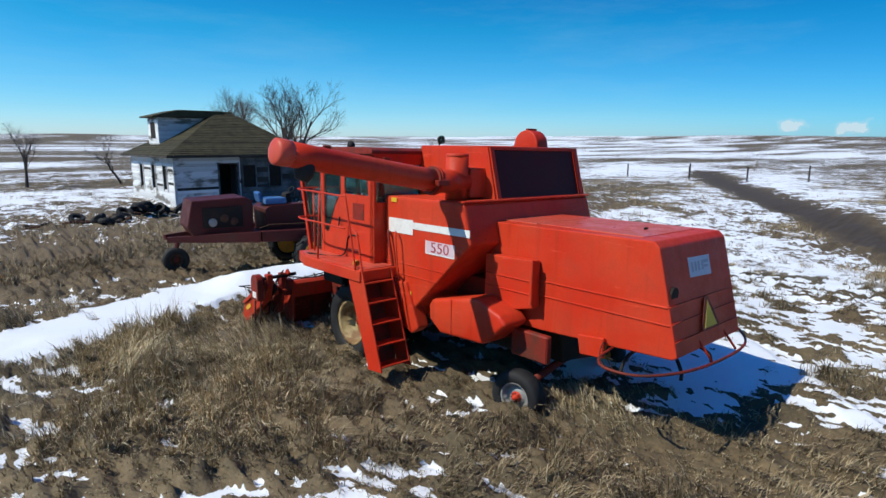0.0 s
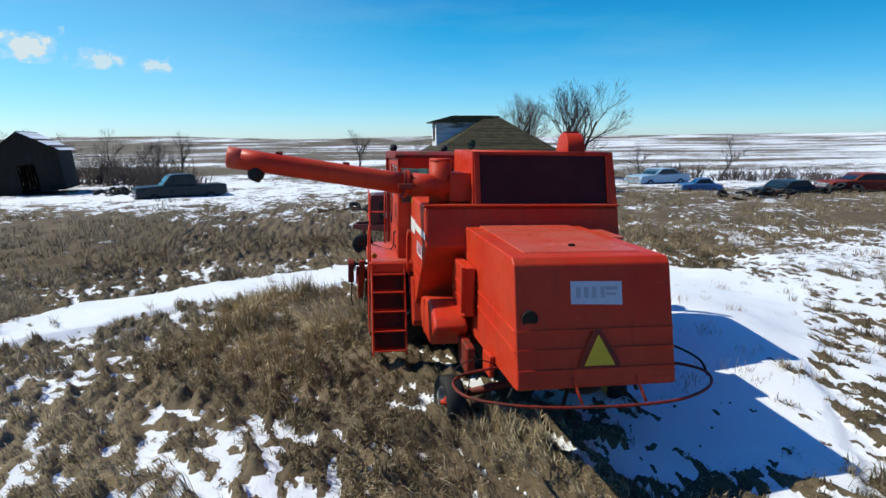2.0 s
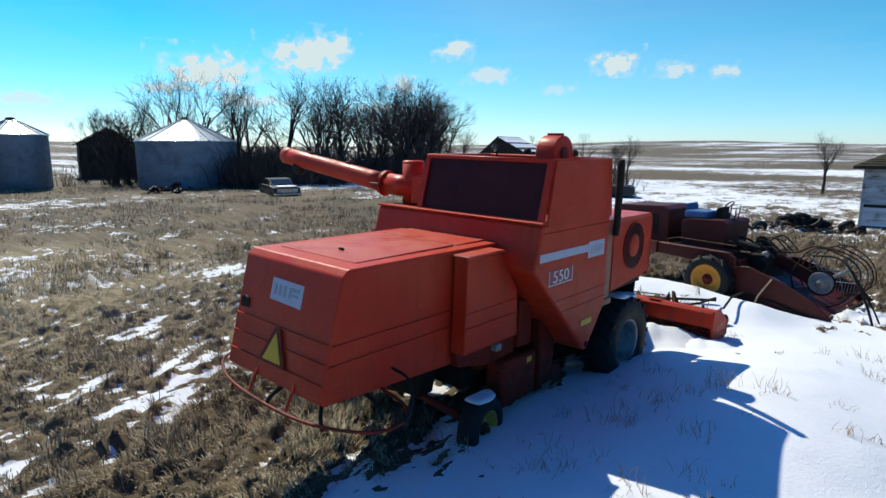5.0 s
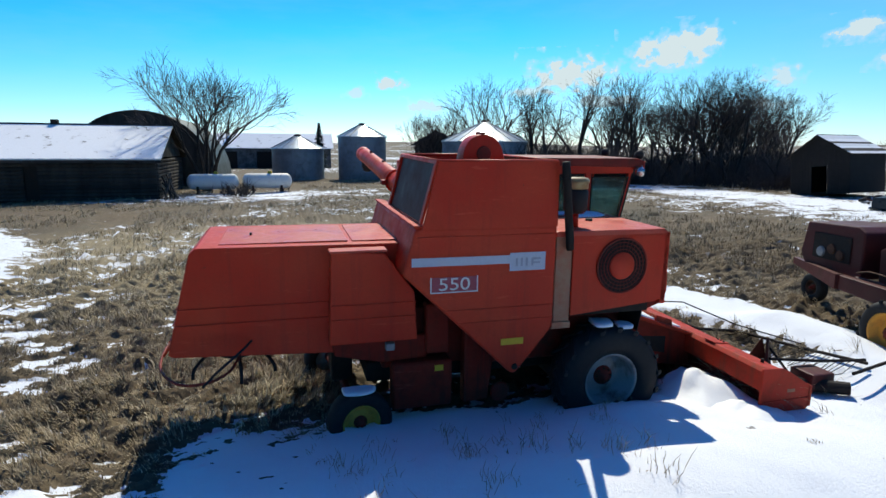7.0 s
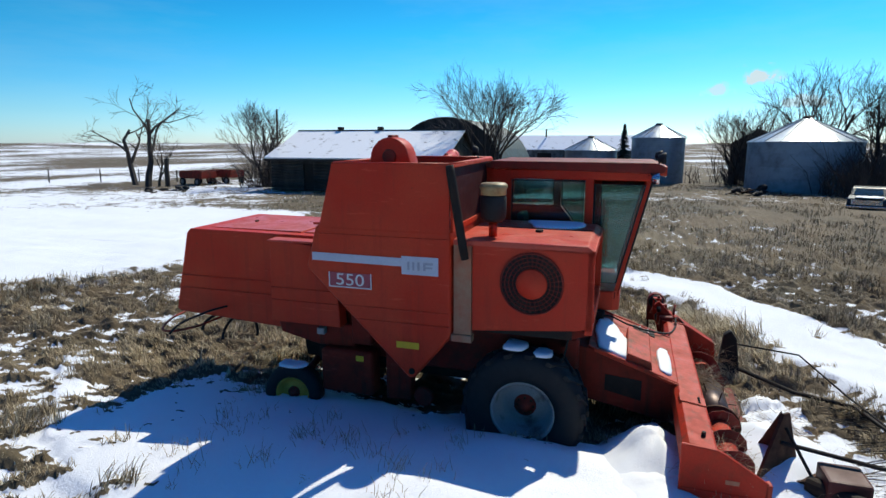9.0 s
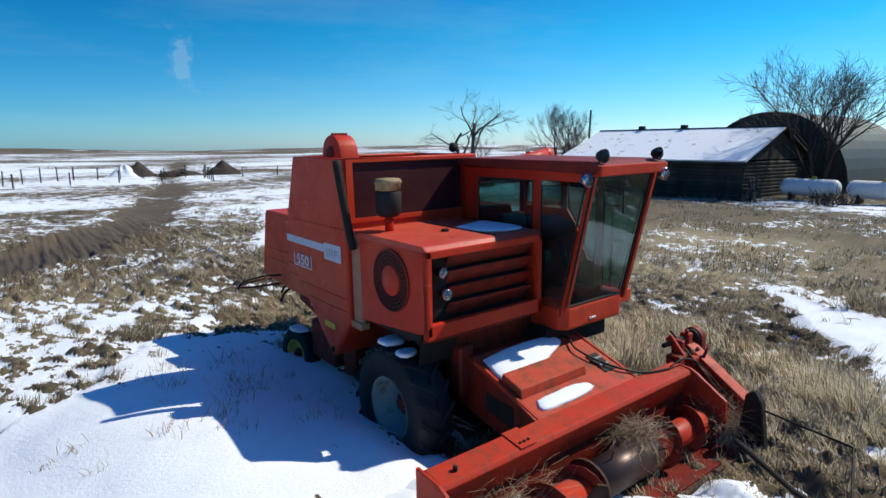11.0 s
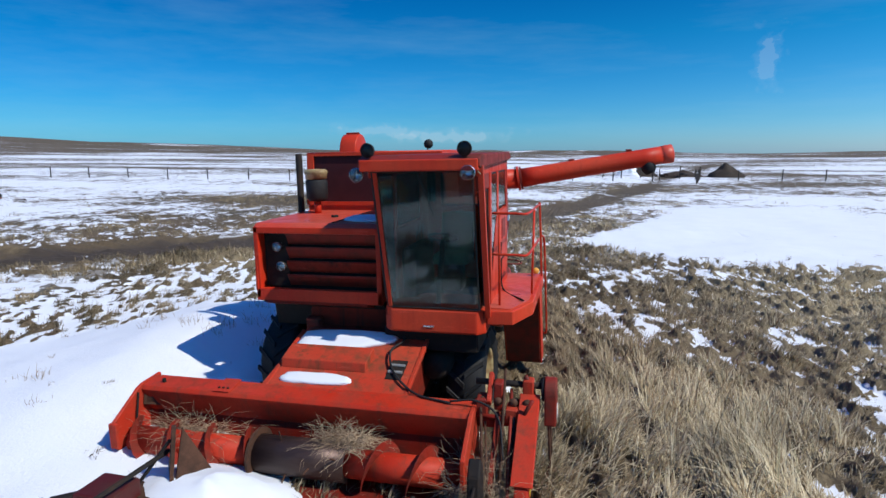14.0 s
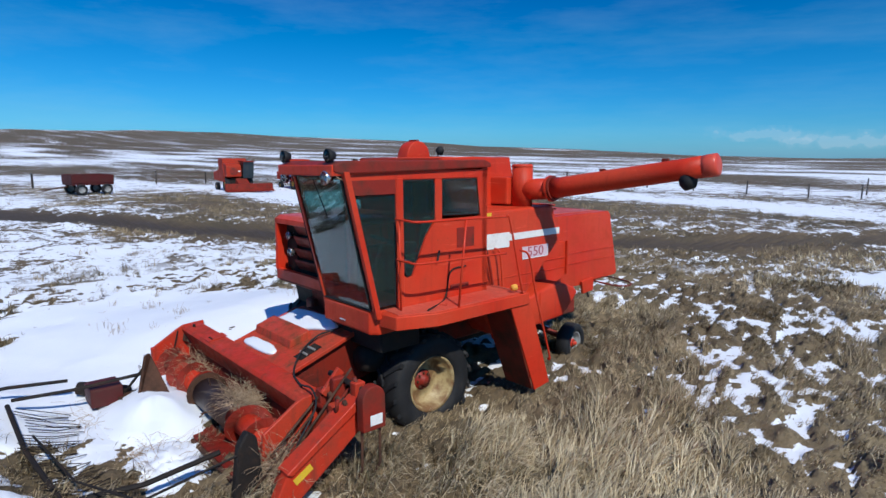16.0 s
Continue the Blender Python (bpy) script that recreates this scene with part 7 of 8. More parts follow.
    # dark sheets close the window openings, for the unlit rooms behind
    for g0, g1, lo, hi in gaps_s[1:]:
        f = part("window", sheet([(g0, 0.05, lo), (g1, 0.05, lo), (g1, 0.05, hi), (g0, 0.05, hi)], 0.02), DARK, ho, "broken window, a dark sheet for its unlit room")
        for x in (g0 - 0.06, g1):
            part("window_casing", box(x, x + 0.07, -0.05, 0.0, lo - 0.06, hi + 0.08), GREYWALL, f)
        part("sill", box(g0 - 0.08, g1 + 0.08, -0.08, 0.0, lo - 0.07, lo - 0.02), GREYWALL, f)
    for g0, g1, lo, hi in gaps_w:
        f = part("window", sheet([(0.05, g0, lo), (0.05, g1, lo), (0.05, g1, hi), (0.05, g0, hi)], 0.02), DARK, ho, "empty window, a dark sheet for its unlit room")
        for y in (g0 - 0.07, g1):
            part("window_casing", box(-0.05, 0.0, y, y + 0.07, lo - 0.06, hi + 0.08), OLDWHITE, f)
    for x in (2.18, 3.25):
        part("door_casing", box(x, x + 0.08, -0.05, 0.0, 0, 2.25), GREYWALL, ho)
    part("open_door", box(3.18, 3.22, 0.0, 0.85, 0.05, 2.1, 0.005, 1), WOOD, ho, "open weathered door")
    # hip roof with courses
    e, top = 0.4, 5.0
    px0, px1, py = 3.9, 4.6, 3.9
    c = [(-e, -e), (W + e, -e), (W + e, D + e), (-e, D + e)]
    ridge = [(px0, py), (px1, py)]
    roof = new("roof")
    roof.parent = ho
    roof["label"] = "mossy brown shingled hip roof"
    def slope_face(p0, p1, q1, q0, name):
        n = 26
        rng = random.Random(len(name))
        for k in range(n):
            f0, f1 = k / n, (k + 1.25) / n
            f1 = min(f1, 1.0)
            def at(p, q, f, lift):
                return Vector((p[0] + (q[0] - p[0]) * f, p[1] + (q[1] - p[1]) * f, 2.62 + (top - 2.62) * f + lift))
            lo, hi = 0.035 + rng.uniform(0, 0.012), 0.005
            bm = sheet([at(p0, q0, f0, lo), at(p1, q1, f0, lo), at(p1, q1, f1, hi), at(p0, q0, f1, hi)], -0.02)
            part("shingle_course", bm, SHINGLE, roof)
    slope_face(c[0], c[1], ridge[1], ridge[0], "s")
    slope_face(c[1], c[2], ridge[1], ridge[1], "ea")
    slope_face(c[2], c[3], ridge[0], ridge[1], "nor")
    slope_face(c[3], c[0], ridge[0], ridge[0], "west")
    part("ridge_cap", box(px0 - 0.1, px1 + 0.1, py - 0.1, py + 0.1, top - 0.02, top + 0.05, 0.02, 1), SHINGLE, roof)
    for a, b in ((0, 1), (1, 2), (2, 3), (3, 0)):
        (xa, ya), (xb, yb) = c[a], c[b]
        part("eave_board", box(min(xa, xb) - 0.02, max(xa, xb) + 0.02, min(ya, yb) - 0.02, max(ya, yb) + 0.02, 2.52, 2.63), WOOD, roof)
    part("soffit", box(-e, W + e, -e, D + e, 2.60, 2.625), WOOD, roof)
    # dormer
    do = new("dormer")
    do.parent = ho
    do["label"] = "white boarded roof dormer with low roof"
    x0, x1, y0, y1, zt = 0.6, 3.6, 4.0, 5.8, 4.65
    part("dormer_wall", box(x0, x1, y0, y1, 3.0, zt), WOOD, do)
    clapboards((x0, y0, 0), (x1, y0, 0), 3.1, zt, 0.135, 1, OLDWHITE, do)
    clapboards((x0, y1, 0), (x0, y0, 0), 3.1, zt, 0.135, 1, OLDWHITE, do)
    # dark plate for the unlit inside of the dormer
    part("dormer_window", box(x0 - 0.03, x0, 4.5, 5.3, 3.5, 4.4), DARK, do)
    part("dormer_roof", prism("y", [(x0 - 0.35, zt), (x0 - 0.35, zt + 0.08), (x0 + 1.0, zt + 0.42), (x1 + 0.6, zt + 0.42), (x1 + 0.6, zt)], y0 - 0.35, y1 + 0.35, 0.03, 1), SHINGLE, do)


build_house()


def build_shed():
    z0 = height_at(-23.5, 33.5) - 0.1
    sh = thing("shed", Matrix.Translation((-24.9, 31.9, z0)) @ Matrix.Rotation(radians(12), 4, "Z") @ Matrix.Rotation(radians(-6), 4, "Y"), "leaning grey board shed with snow-streaked roof", "shed")
    W, D, H, T = 3.9, 4.3, 2.75, 4.0
    def plank_wall(a, b_, height, name, opening=None):
        a, b_ = Vector(a), Vector(b_)
        L, d = (b_ - a).length, (b_ - a).normalized()
        n = max(1, int(L / 0.2))
        wl = new(name)
        wl.parent = sh
        for k in range(n):
            s0, s1 = L * k / n + 0.004, L * (k + 1) / n - 0.006
            if opening and opening[0] < (s0 + s1) / 2 < opening[1]:
                lo = opening[2]
            else:
                lo = 0.0
            h0, h1 = height(s0 / L), height(s1 / L)
            bm = sheet([a + d * s0 + Vector((0, 0, lo)), a + d * s1 + Vector((0, 0, lo)), a + d * s1 + Vector((0, 0, h1)), a + d * s0 + Vector((0, 0, h0))], 0.03)
            part("plank", bm, BLACKWOOD, wl)
    gable = lambda f: H + (T - H) * (1 - abs(2 * f - 1))
    flat = lambda f: H
    plank_wall((0, 0, 0), (W, 0, 0), gable, "gable_wall", (1.4, 2.4, 1.9))
    plank_wall((W, 0, 0), (W, D, 0), flat, "side_wall")
    plank_wall((W, D, 0), (0, D, 0), gable, "gable_wall")
    plank_wall((0, D, 0), (0, 0, 0), flat, "side_wall")
    part("dark_inside", box(0.2, W - 0.2, 0.3, D - 0.2, 0.02, 0.08), SOIL, sh)
    for s in (0, 1):
        rf = new("roof_slope")
        rf.parent = sh
        for k in range(8):
            f0, f1 = k / 8, (k + 1.15) / 8
            x0, x1 = (-0.25 + (W / 2 + 0.25) * f0, -0.25 + (W / 2 + 0.25) * f1)
            if s:
                x0, x1 = W - x0, W - x1
            za, zb = H - 0.16 + (T - H + 0.2) * f0, H - 0.16 + (T - H + 0.2) * min(f1, 1.02)
            pts = [(x0, -0.3, za), (x1, -0.3, zb), (x1, D + 0.3, zb), (x0, D + 0.3, za)]
            part("roof_board", sheet(pts if not s else pts[::-1], 0.03 + 0.008 * (k % 2)), SNOWROOF if s and k not in (1, 4) else WOOD, rf)


build_shed()


def build_barn():
    z0 = 0.42
    bn = thing("barn", Matrix.Translation((-33.2, -26.2, z0)), "long low log barn with snow-covered roof", "barn")
    L, D, H, T = 14.8, 10.0, 2.75, 4.75
    def logs(a, b_, name, gaps=()):
        a, b_ = Vector(a), Vector(b_)
        Ln, d = (b_ - a).length, (b_ - a).normalized()
        wl = new(name)
        wl.parent = bn
        for k in range(11):
            z = 0.12 + k * 0.24
            s = 0.0
            for g0, g1 in [*gaps, (Ln, Ln)]:
                if g0 > s and not (k > 8 and gaps and g0 == Ln and False):
                    part("log", tube([a + d * s + Vector((0, 0, z)), a + d * g0 + Vector((0, 0, z))], 0.128, 7), WOOD, wl)
                s = g1
    logs((0, 0, 0), (0, L, 0), "front_wall", [(3.0, 3.9), (7.2, 8.0)])
    logs((0, L, 0), (-D, L, 0), "end_wall")
    logs((-D, L, 0), (-D, 0, 0), "back_wall")
    logs((-D, 0, 0), (0, 0, 0), "end_wall")
    part("gable", sheet([(0, L, H), (-D, L, H), (-D / 2, L, T)], 0.06), WOOD, bn)
    part("gable", sheet([(0, 0, H), (-D, 0, H), (-D / 2, 0, T)], 0.06), WOOD, bn)
    for y0, y1 in ((3.0, 3.9), (7.2, 8.0)):
        part("barn_door", box(-0.12, -0.04, y0, y1, 0, 2.2, 0.01, 1), DARK, bn)
        part("lintel", box(-0.12, 0.1, y0, y1, 2.2, H), WOOD, bn)
    part("roof", sheet([(0.45, -0.4, H - 0.15), (0.45, L + 0.4, H - 0.15), (-D / 2, L + 0.4, T + 0.12), (-D / 2, -0.4, T + 0.12)], 0.12), SNOWROOF, bn, "board roof under thin snow")
    part("roof", sheet([(-D / 2, -0.4, T + 0.12), (-D / 2, L + 0.4, T + 0.12), (-D - 0.45, L + 0.4, H - 0.15), (-D - 0.45, -0.4, H - 0.15)], 0.12), WOOD, bn)
    part("fascia", box(0.40, 0.50, -0.4, L + 0.4, H - 0.32, H - 0.14), WOOD, bn)
    part("ridge_board", box(-D / 2 - 0.12, -D / 2 + 0.12, -0.4, L + 0.4, T + 0.2, T + 0.3), WOOD, bn)
    for y in (3.6, 7.4):
        part("roof_vent", box(-D / 2 - 0.2, -D / 2 + 0.2, y, y + 0.45, T + 0.25, T + 0.55, 0.03, 1), DARK, bn)
    for k in range(9):
        part("leaning_board", tube([(0.3 + 0.1 * k, L + 0.6 + 0.25 * (k % 4), 0.1), (-0.6, L + 0.2 + 0.3 * (k % 3), 0.7 + 0.13 * k)], 0.06, 5), WOOD, bn)


build_barn()


def build_quonset():
    z0 = 0.5
    q = thing("quonset_hut", Matrix.Translation((-44, -14.6, z0)), "tall dark round-roofed quonset hut behind the barn", "quonset hut")
    R, H = 5.8, 6.2
    prof = [(R * math.cos(a), H * math.sin(a) ** 0.9) for a in np.linspace(0, math.pi, 25)]
    part("roof_shell", prism("x", prof + [(p * 1.015, q * 1.015) for p, q in reversed(prof)], -15, 0.1), surface("dark_green_sheet", (0.05, 0.06, 0.05), (0.08, 0.08, 0.075), 0.6, 0.3, 0.8, 10, (0.4, 0.7), 0.2, 0.02), q)
    part("end_wall", prism("x", prof, -0.12, 0.0), WOOD, q)
    part("end_wall", prism("x", prof, -15.0, -14.9), WOOD, q)
    part("sliding_door", box(0.0, 0.06, -2.2, 2.2, 0, 4.2, 0.02, 1), DARK, q)


build_quonset()


def grain_bin(x, y, r, base, eave, apex, label, dark=False):
    g = thing("grain_bin", Matrix.Translation((x, y, base)), label, "grain bin", "steel grain bins in the yard")
    H = eave - base
    rings = int(H / 0.8)
    for k in range(rings):
        z0, z1 = H * k / rings, H * (k + 1) / rings
        prof, n = [], 6
        for i in range(n + 1):
            prof.append((r + 0.025 * math.sin(i * math.pi) + 0.02 * (i % 2), z0 + (z1 - z0) * i / n))
        part("wall_ring", lathe(prof, (0, 0, 0), "z", 40, closed=False), GALV, g, "", True)
    part("roof_cone", lathe([(r + 0.12, H - 0.05), (r + 0.1, H + 0.02), (0.35, apex - base - 0.25), (0.0, apex - base - 0.25)], (0, 0, 0), "z", 40, closed=False), GALVROOF, g)
    for k in range(20):
        a = k * math.tau / 20
        part("roof_rib", tube([((r + 0.1) * math.cos(a), (r + 0.1) * math.sin(a), H + 0.04), (0.36 * math.cos(a), 0.36 * math.sin(a), apex - base - 0.22)], 0.035, 4), GALVROOF if k % 3 else GALV, g)
    part("roof_cap", lathe([(0.0, 0.2), (0.3, 0.15), (0.38, 0.0), (0.36, -0.12)], (0, 0, apex - base - 0.2), "z", 16, closed=False), DARK, g, "", True)
    part("bin_floor", lathe([(0.0, 0.03), (r, 0.03), (r + 0.05, -0.2)], (0, 0, 0), "z", 32, closed=False), WOOD, g)
    part("hatch", box(r - 0.02, r + 0.06, -0.4, 0.4, 0.3, 1.7, 0.02, 1), GALV, g)


grain_bin(-51.0, 4.5, 2.4, height_at(-51, 4.5) - 0.05, 4.95, 6.35, "tall galvanised grain bin with ribbed cone roof")
grain_bin(-52.3, -1.8, 2.55, height_at(-52.3, -1.8) - 0.05, 3.75, 5.2, "short galvanised grain bin with ribbed cone roof")
grain_bin(-43.0, 14.8, 3.9, height_at(-43, 14.8) - 0.05, 4.5, 6.5, "wide shaded grain bin beside bare brush")


def build_long_shed():
    s = thing("machine_shed", Matrix.Translation((-84, -16, height_at(-80, -6))), "long grey machine shed with white roof", "shed")
    part("wall", box(-6, 0, 0, 20, 0, 3.0, 0.02, 1), GREYWALL, s)
    part("roof", prism("y", [(-6.4, 2.95), (-3, 5.1), (0.4, 2.95), (0.4, 3.05), (-3, 5.25), (-6.4, 3.05)], -0.4, 20.4), SNOWROOF, s)
    for y in (4, 9, 14):
        part("door", box(0.0, 0.06, y, y + 2.2, 0, 2.5, 0.02, 1), DARK, s)
    part("stove_pipe", tube([(-2.4, 5.0, 5.0), (-2.4, 5.0, 6.2)], 0.12, 8), DARK, s)


build_long_shed()


def propane_tank(x, y, rot, label):
    p = thing("propane_tank", Matrix.Translation((x, y, height_at(x, y))) @ Matrix.Rotation(radians(rot), 4, "Z"), label, "propane tank", "white fuel tanks in the yard")
    prof = [(0.0, -1.75)] + [(0.55 * math.sin(a), -1.35 - 0.4 * math.cos(a)) for a in np.linspace(0.3, math.pi / 2, 5)] + [(0.55 * math.cos(a), 1.35 + 0.4 * math.sin(a)) for a in np.linspace(0, 1.3, 5)] + [(0.0, 1.75)]
    part("vessel", lathe(prof, (0, 0, 0.85), "y", 24, closed=False), WHITE, p, "", True)
    for s in (-1.0, 1.0):
        part("cradle", prism("y", [(-0.5, 0), (0.5, 0), (0.45, 0.55), (-0.45, 0.55)], s - 0.08, s + 0.08, 0.01, 1), RUST, p)
    part("valve_dome", lathe([(0.0, 0.22), (0.14, 0.18), (0.17, 0.0)], (0, 0.2, 1.37), "z", 12, closed=False), YELLOW, p, "", True)


propane_tank(-35.6, -8.2, 0, "white rusting propane tank lying beside bare tree")
propane_tank(-35.9, -4.5, 0, "white propane tank with yellow valve cover")


# ---- bare trees ----
def grow(seed, height, spread, stems=1, lean=(0, 0), levels=4, fan=0.32, least=0.007, up=0.09, bare=0.3, kids=4, crook=0.13):
    """Tapered limbs that fork towards a rounded crown of fine twigs, from one root; two meshes."""
    rng = random.Random(seed)
    limbs, fine = bmesh.new(), bmesh.new()
    def branch(p, d, length, r, level, turn):
        n = 5 if level == 0 else 4 if level < 3 else 3 if level < levels else 2
        pts, rad, q, dd = [p], [r], p, d
        for k in range(n):
            dd = (dd + Vector((rng.gauss(0, 1), rng.gauss(0, 1), rng.gauss(0, 0.7))) * crook + Vector((0, 0, up))).normalized()
            q = q + dd * length / n
            pts.append(q)
            rad.append(max(r * (1 - 0.62 * (k + 1) / n), least * (0.6 if level == levels and k == n - 1 else 1)))
        tube(pts, rad, 7 if level == 0 else 5 if level == 1 else 3, limbs if level < 3 else fine)
        if level >= levels:
            return
        m = kids + (rng.random() < 0.5)
        for k in range(m):
            f = (bare if level == 0 else 0.3) + (0.97 - (bare if level == 0 else 0.3)) * (k + rng.uniform(0.1, 0.9)) / m
            i = min(int(f * n), n - 1)
            o, axis = pts[i].lerp(pts[i + 1], f * n - i), (pts[i + 1] - pts[i]).normalized()
            turn += 2.4 + rng.uniform(-0.5, 0.5)
            u = axis.orthogonal().normalized()
            w = axis.cross(u)
            out = (u * math.cos(turn) + w * math.sin(turn)) * spread * rng.uniform(0.7, 1.2)
            branch(o, (axis + out).normalized(), length * rng.uniform(0.60, 0.82) * (1.08 - 0.35 * f), max(rad[i] * rng.uniform(0.5, 0.68), least), level + 1, turn)
    for k in range(stems):
        a = k * 2.4 + rng.uniform(-0.3, 0.3)
        out = 0.0 if stems == 1 else fan * math.sqrt((k + 0.6) / stems)
        d = Vector((math.cos(a) * out + lean[0], math.sin(a) * out + lean[1], 1)).normalized()
        foot = 0.16 * (stems > 1)
        branch(Vector((math.cos(a) * foot, math.sin(a) * foot, -0.15)), d, height * rng.uniform(0.50, 0.60), height * (0.016 if stems > 3 else 0.02 if stems > 1 else 0.026), 0, a)
    return limbs, fine


def tree(name, x, y, label, seed, height, spread=0.8, group="", **kw):
    limbs, fine = grow(seed, height, spread, **kw)
    t = thing(name, Matrix.Translation((x, y, height_at(x, y))), label, "tree", group)
    part("trunk", limbs, BARK, t)
    part("crown", fine, TWIG, t)
    return t


tree("bare_tree", -38.9, -9.0, "large spreading bare tree with several stems", 11, 10.6, 0.6, stems=5, fan=0.62, bare=0.3, up=0.05, least=0.009)
belt = [tree("bare_tree", -44.0, 20.0, "bare grey tree in a thicket", 21, 9.4, 0.62, "bare trees of the shelter belt", stems=2, fan=0.35),
        tree("bare_tree", -38.0, 30.0, "bare grey tree in a thicket", 22, 8.6, 0.62, "bare trees of the shelter belt", stems=3, fan=0.5),
        tree("bare_tree", -36.0, 36.0, "bare grey tree in a thicket", 23, 8.6, 0.7, "bare trees of the shelter belt", stems=1),
        tree("bare_tree", -46.0, 48.0, "bare grey tree in a thicket", 24, 7.6, 0.75, "bare trees of the shelter belt", stems=1, bare=0.4)]


def plant(k, x, y, scale, turn, label=""):
    t = copy_thing(belt[k], Matrix.Translation((x, y, height_at(x, y))) @ Matrix.Rotation(radians(turn), 4, "Z") @ Matrix.Diagonal((1, 1, 1, 1)))
    t.scale = (scale, scale, scale)
    if label:
        t["label"] = label
    return t


rng_t = random.Random(77)
BELT = [(-49, 12), (-46, 17), (-43, 23), (-39, 28), (-37, 33), (-40, 38), (-44, 44), (-50, 51), (-57, 60), (-66, 70), (-78, 82)]
for i in range(38):
    f = i / 37 * (len(BELT) - 1.001)
    a, b = BELT[int(f)], BELT[int(f) + 1]
    u = f - int(f)
    x, y = a[0] + (b[0] - a[0]) * u + rng_t.uniform(-4.5, 2.0), a[1] + (b[1] - a[1]) * u + rng_t.uniform(-3, 3)
    plant(rng_t.choice((0, 1, 2, 0, 3)), x, y, rng_t.uniform(0.8, 1.25), rng_t.uniform(0, 360))
for k, x, y, s, r in ((3, -32.2, 33.0, 0.62, 130), (2, -31, 36.5, 0.6, 20), (3, -29.5, 40.5, 0.6, 290), (3, -27, 45, 0.6, 10), (3, -23, 47, 0.65, 80), (1, -19, 45, 0.5, 150), (2, -15.5, 40, 0.5, 30), (3, -31, 50, 0.65, 200)):
    plant(k, x, y, s, r, "small bare tree behind the grey shed")
for k, x, y, s, r in ((2, 11.9, 37.6, 0.85, 0), (0, 13.2, 39.0, 0.8, 90), (2, 16.2, 37.0, 0.9, 40), (0, 17.3, 37.8, 0.95, 140), (1, 18.2, 39.5, 0.6, 210)):
    plant(k, x, y, s, r, "bare tree standing behind the farmhouse")
for k, x, y, s, r in ((2, -1.2, 40.5, 0.5, 60), (3, 4.6, 40.5, 0.5, 120), (3, 21.5, 34.5, 0.45, 20), (3, 26.5, 31.5, 0.5, 250), (1, -37.4, -29.8, 1.05, 45)):
    plant(k, x, y, s, r, "lone bare tree on the open pasture")
plant(2, -56, -30, 0.6, 10, "bare tree behind the barn")
plant(3, -60, -24, 0.7, 70, "bare tree behind the barn")
tree("dead_tree", -35.6, -43.0, "leaning dead tree with grey bark", 31, 11.5, 0.8, lean=(0.1, -0.85), levels=4, crook=0.24, up=0.0, bare=0.3, kids=3, least=0.011)
tree("dead_tree", -34.2, -40.2, "leaning dead tree with grey bark", 32, 12.5, 0.7, lean=(0.0, -0.7), levels=4, crook=0.24, up=0.03, bare=0.3, kids=3, least=0.011)
tree("dead_tree", -34.8, -39.5, "small crooked dead tree", 33, 5.5, 0.7, lean=(0.1, 0.3), levels=4, up=0.1, kids=3, least=0.011)


def build_brush():
    """Bare undergrowth under the shelter belt and round the yard."""
    rng = random.Random(12)
    b = bmesh.new()
    spots = []
    for i in range(760):
        f = rng.random() * (len(BELT) - 1.001)
        p, q = BELT[int(f)], BELT[int(f) + 1]
        u = f - int(f)
        spots.append((p[0] + (q[0] - p[0]) * u + rng.gauss(-0.2, 2.4), p[1] + (q[1] - p[1]) * u + rng.gauss(0, 2.0), rng.uniform(1.4, 3.9)))
    for cx, cy, n, h in ((-37.5, 17.5, 30, 4.0), (-40, 20.5, 50, 4.6), (-38, 24, 40, 4.6), (-30.5, 37.5, 24, 2.6), (-29.5, 33.0, 14, 2.0), (-37.3, -29.6, 16, 4.5), (24, 36, 14, 1.6), (29, 33, 14, 1.5), (34, 30, 14, 1.4), (18, 40, 8, 1.8), (-14, 34, 10, 2.5), (-17, 38, 12, 3.0), (-20, 42, 12, 3.0), (-24, 44, 12, 3.0), (-33, -6.5, 8, 1.5)):
        spots += [(cx + rng.gauss(0, 1.5), cy + rng.gauss(0, 1.2), h * rng.uniform(0.6, 1.1)) for _ in range(n)]
    for x, y, h in spots:
        z = height_at(x, y) - 0.1
        for k in range(12):
            d = Vector((rng.gauss(0, 0.35), rng.gauss(0, 0.35), 1)).normalized()
            p, L = Vector((x + rng.gauss(0, 0.3), y + rng.gauss(0, 0.3), z)), h * rng.uniform(0.5, 1.1)
            m1 = p + d * L * 0.5 + Vector((rng.gauss(0, 0.12), rng.gauss(0, 0.12), 0))
            tip = m1 + (d + Vector((rng.gauss(0, 0.3), rng.gauss(0, 0.3), 0))).normalized() * L * 0.5
            tube([p, m1, tip], [0.032, 0.022, 0.009], 3, b)
            for j in range(2):
                o = p.lerp(m1, rng.uniform(0.4, 1)) if j else m1
                e = o + (d + Vector((rng.gauss(0, 0.7), rng.gauss(0, 0.7), 0.1))).normalized() * L * 0.35
                tube([o, e], [0.016, 0.007], 3, b)
    tagged(part("brush", b, TWIG, None), "dense bare grey undergrowth below the trees", "brush", kind="stuff")


build_brush()


def spruce(x, y, h):
    t = thing("spruce", Matrix.Translation((x, y, height_at(x, y))), "dark green spruce beyond the grain bins", "tree")
    part("trunk", tube([(0, 0, 0), (0, 0, h)], [0.16, 0.02], 7), BARK, t)
    rng, b = random.Random(2), bmesh.new()
    for k in range(420):
        f = rng.random() ** 0.8
        z, a, r = h * (0.12 + 0.88 * f), rng.uniform(0, math.tau), (1 - f) * 0.24 * h * rng.uniform(0.6, 1.1) + 0.12
        u = Vector((math.cos(a), math.sin(a), -0.35))
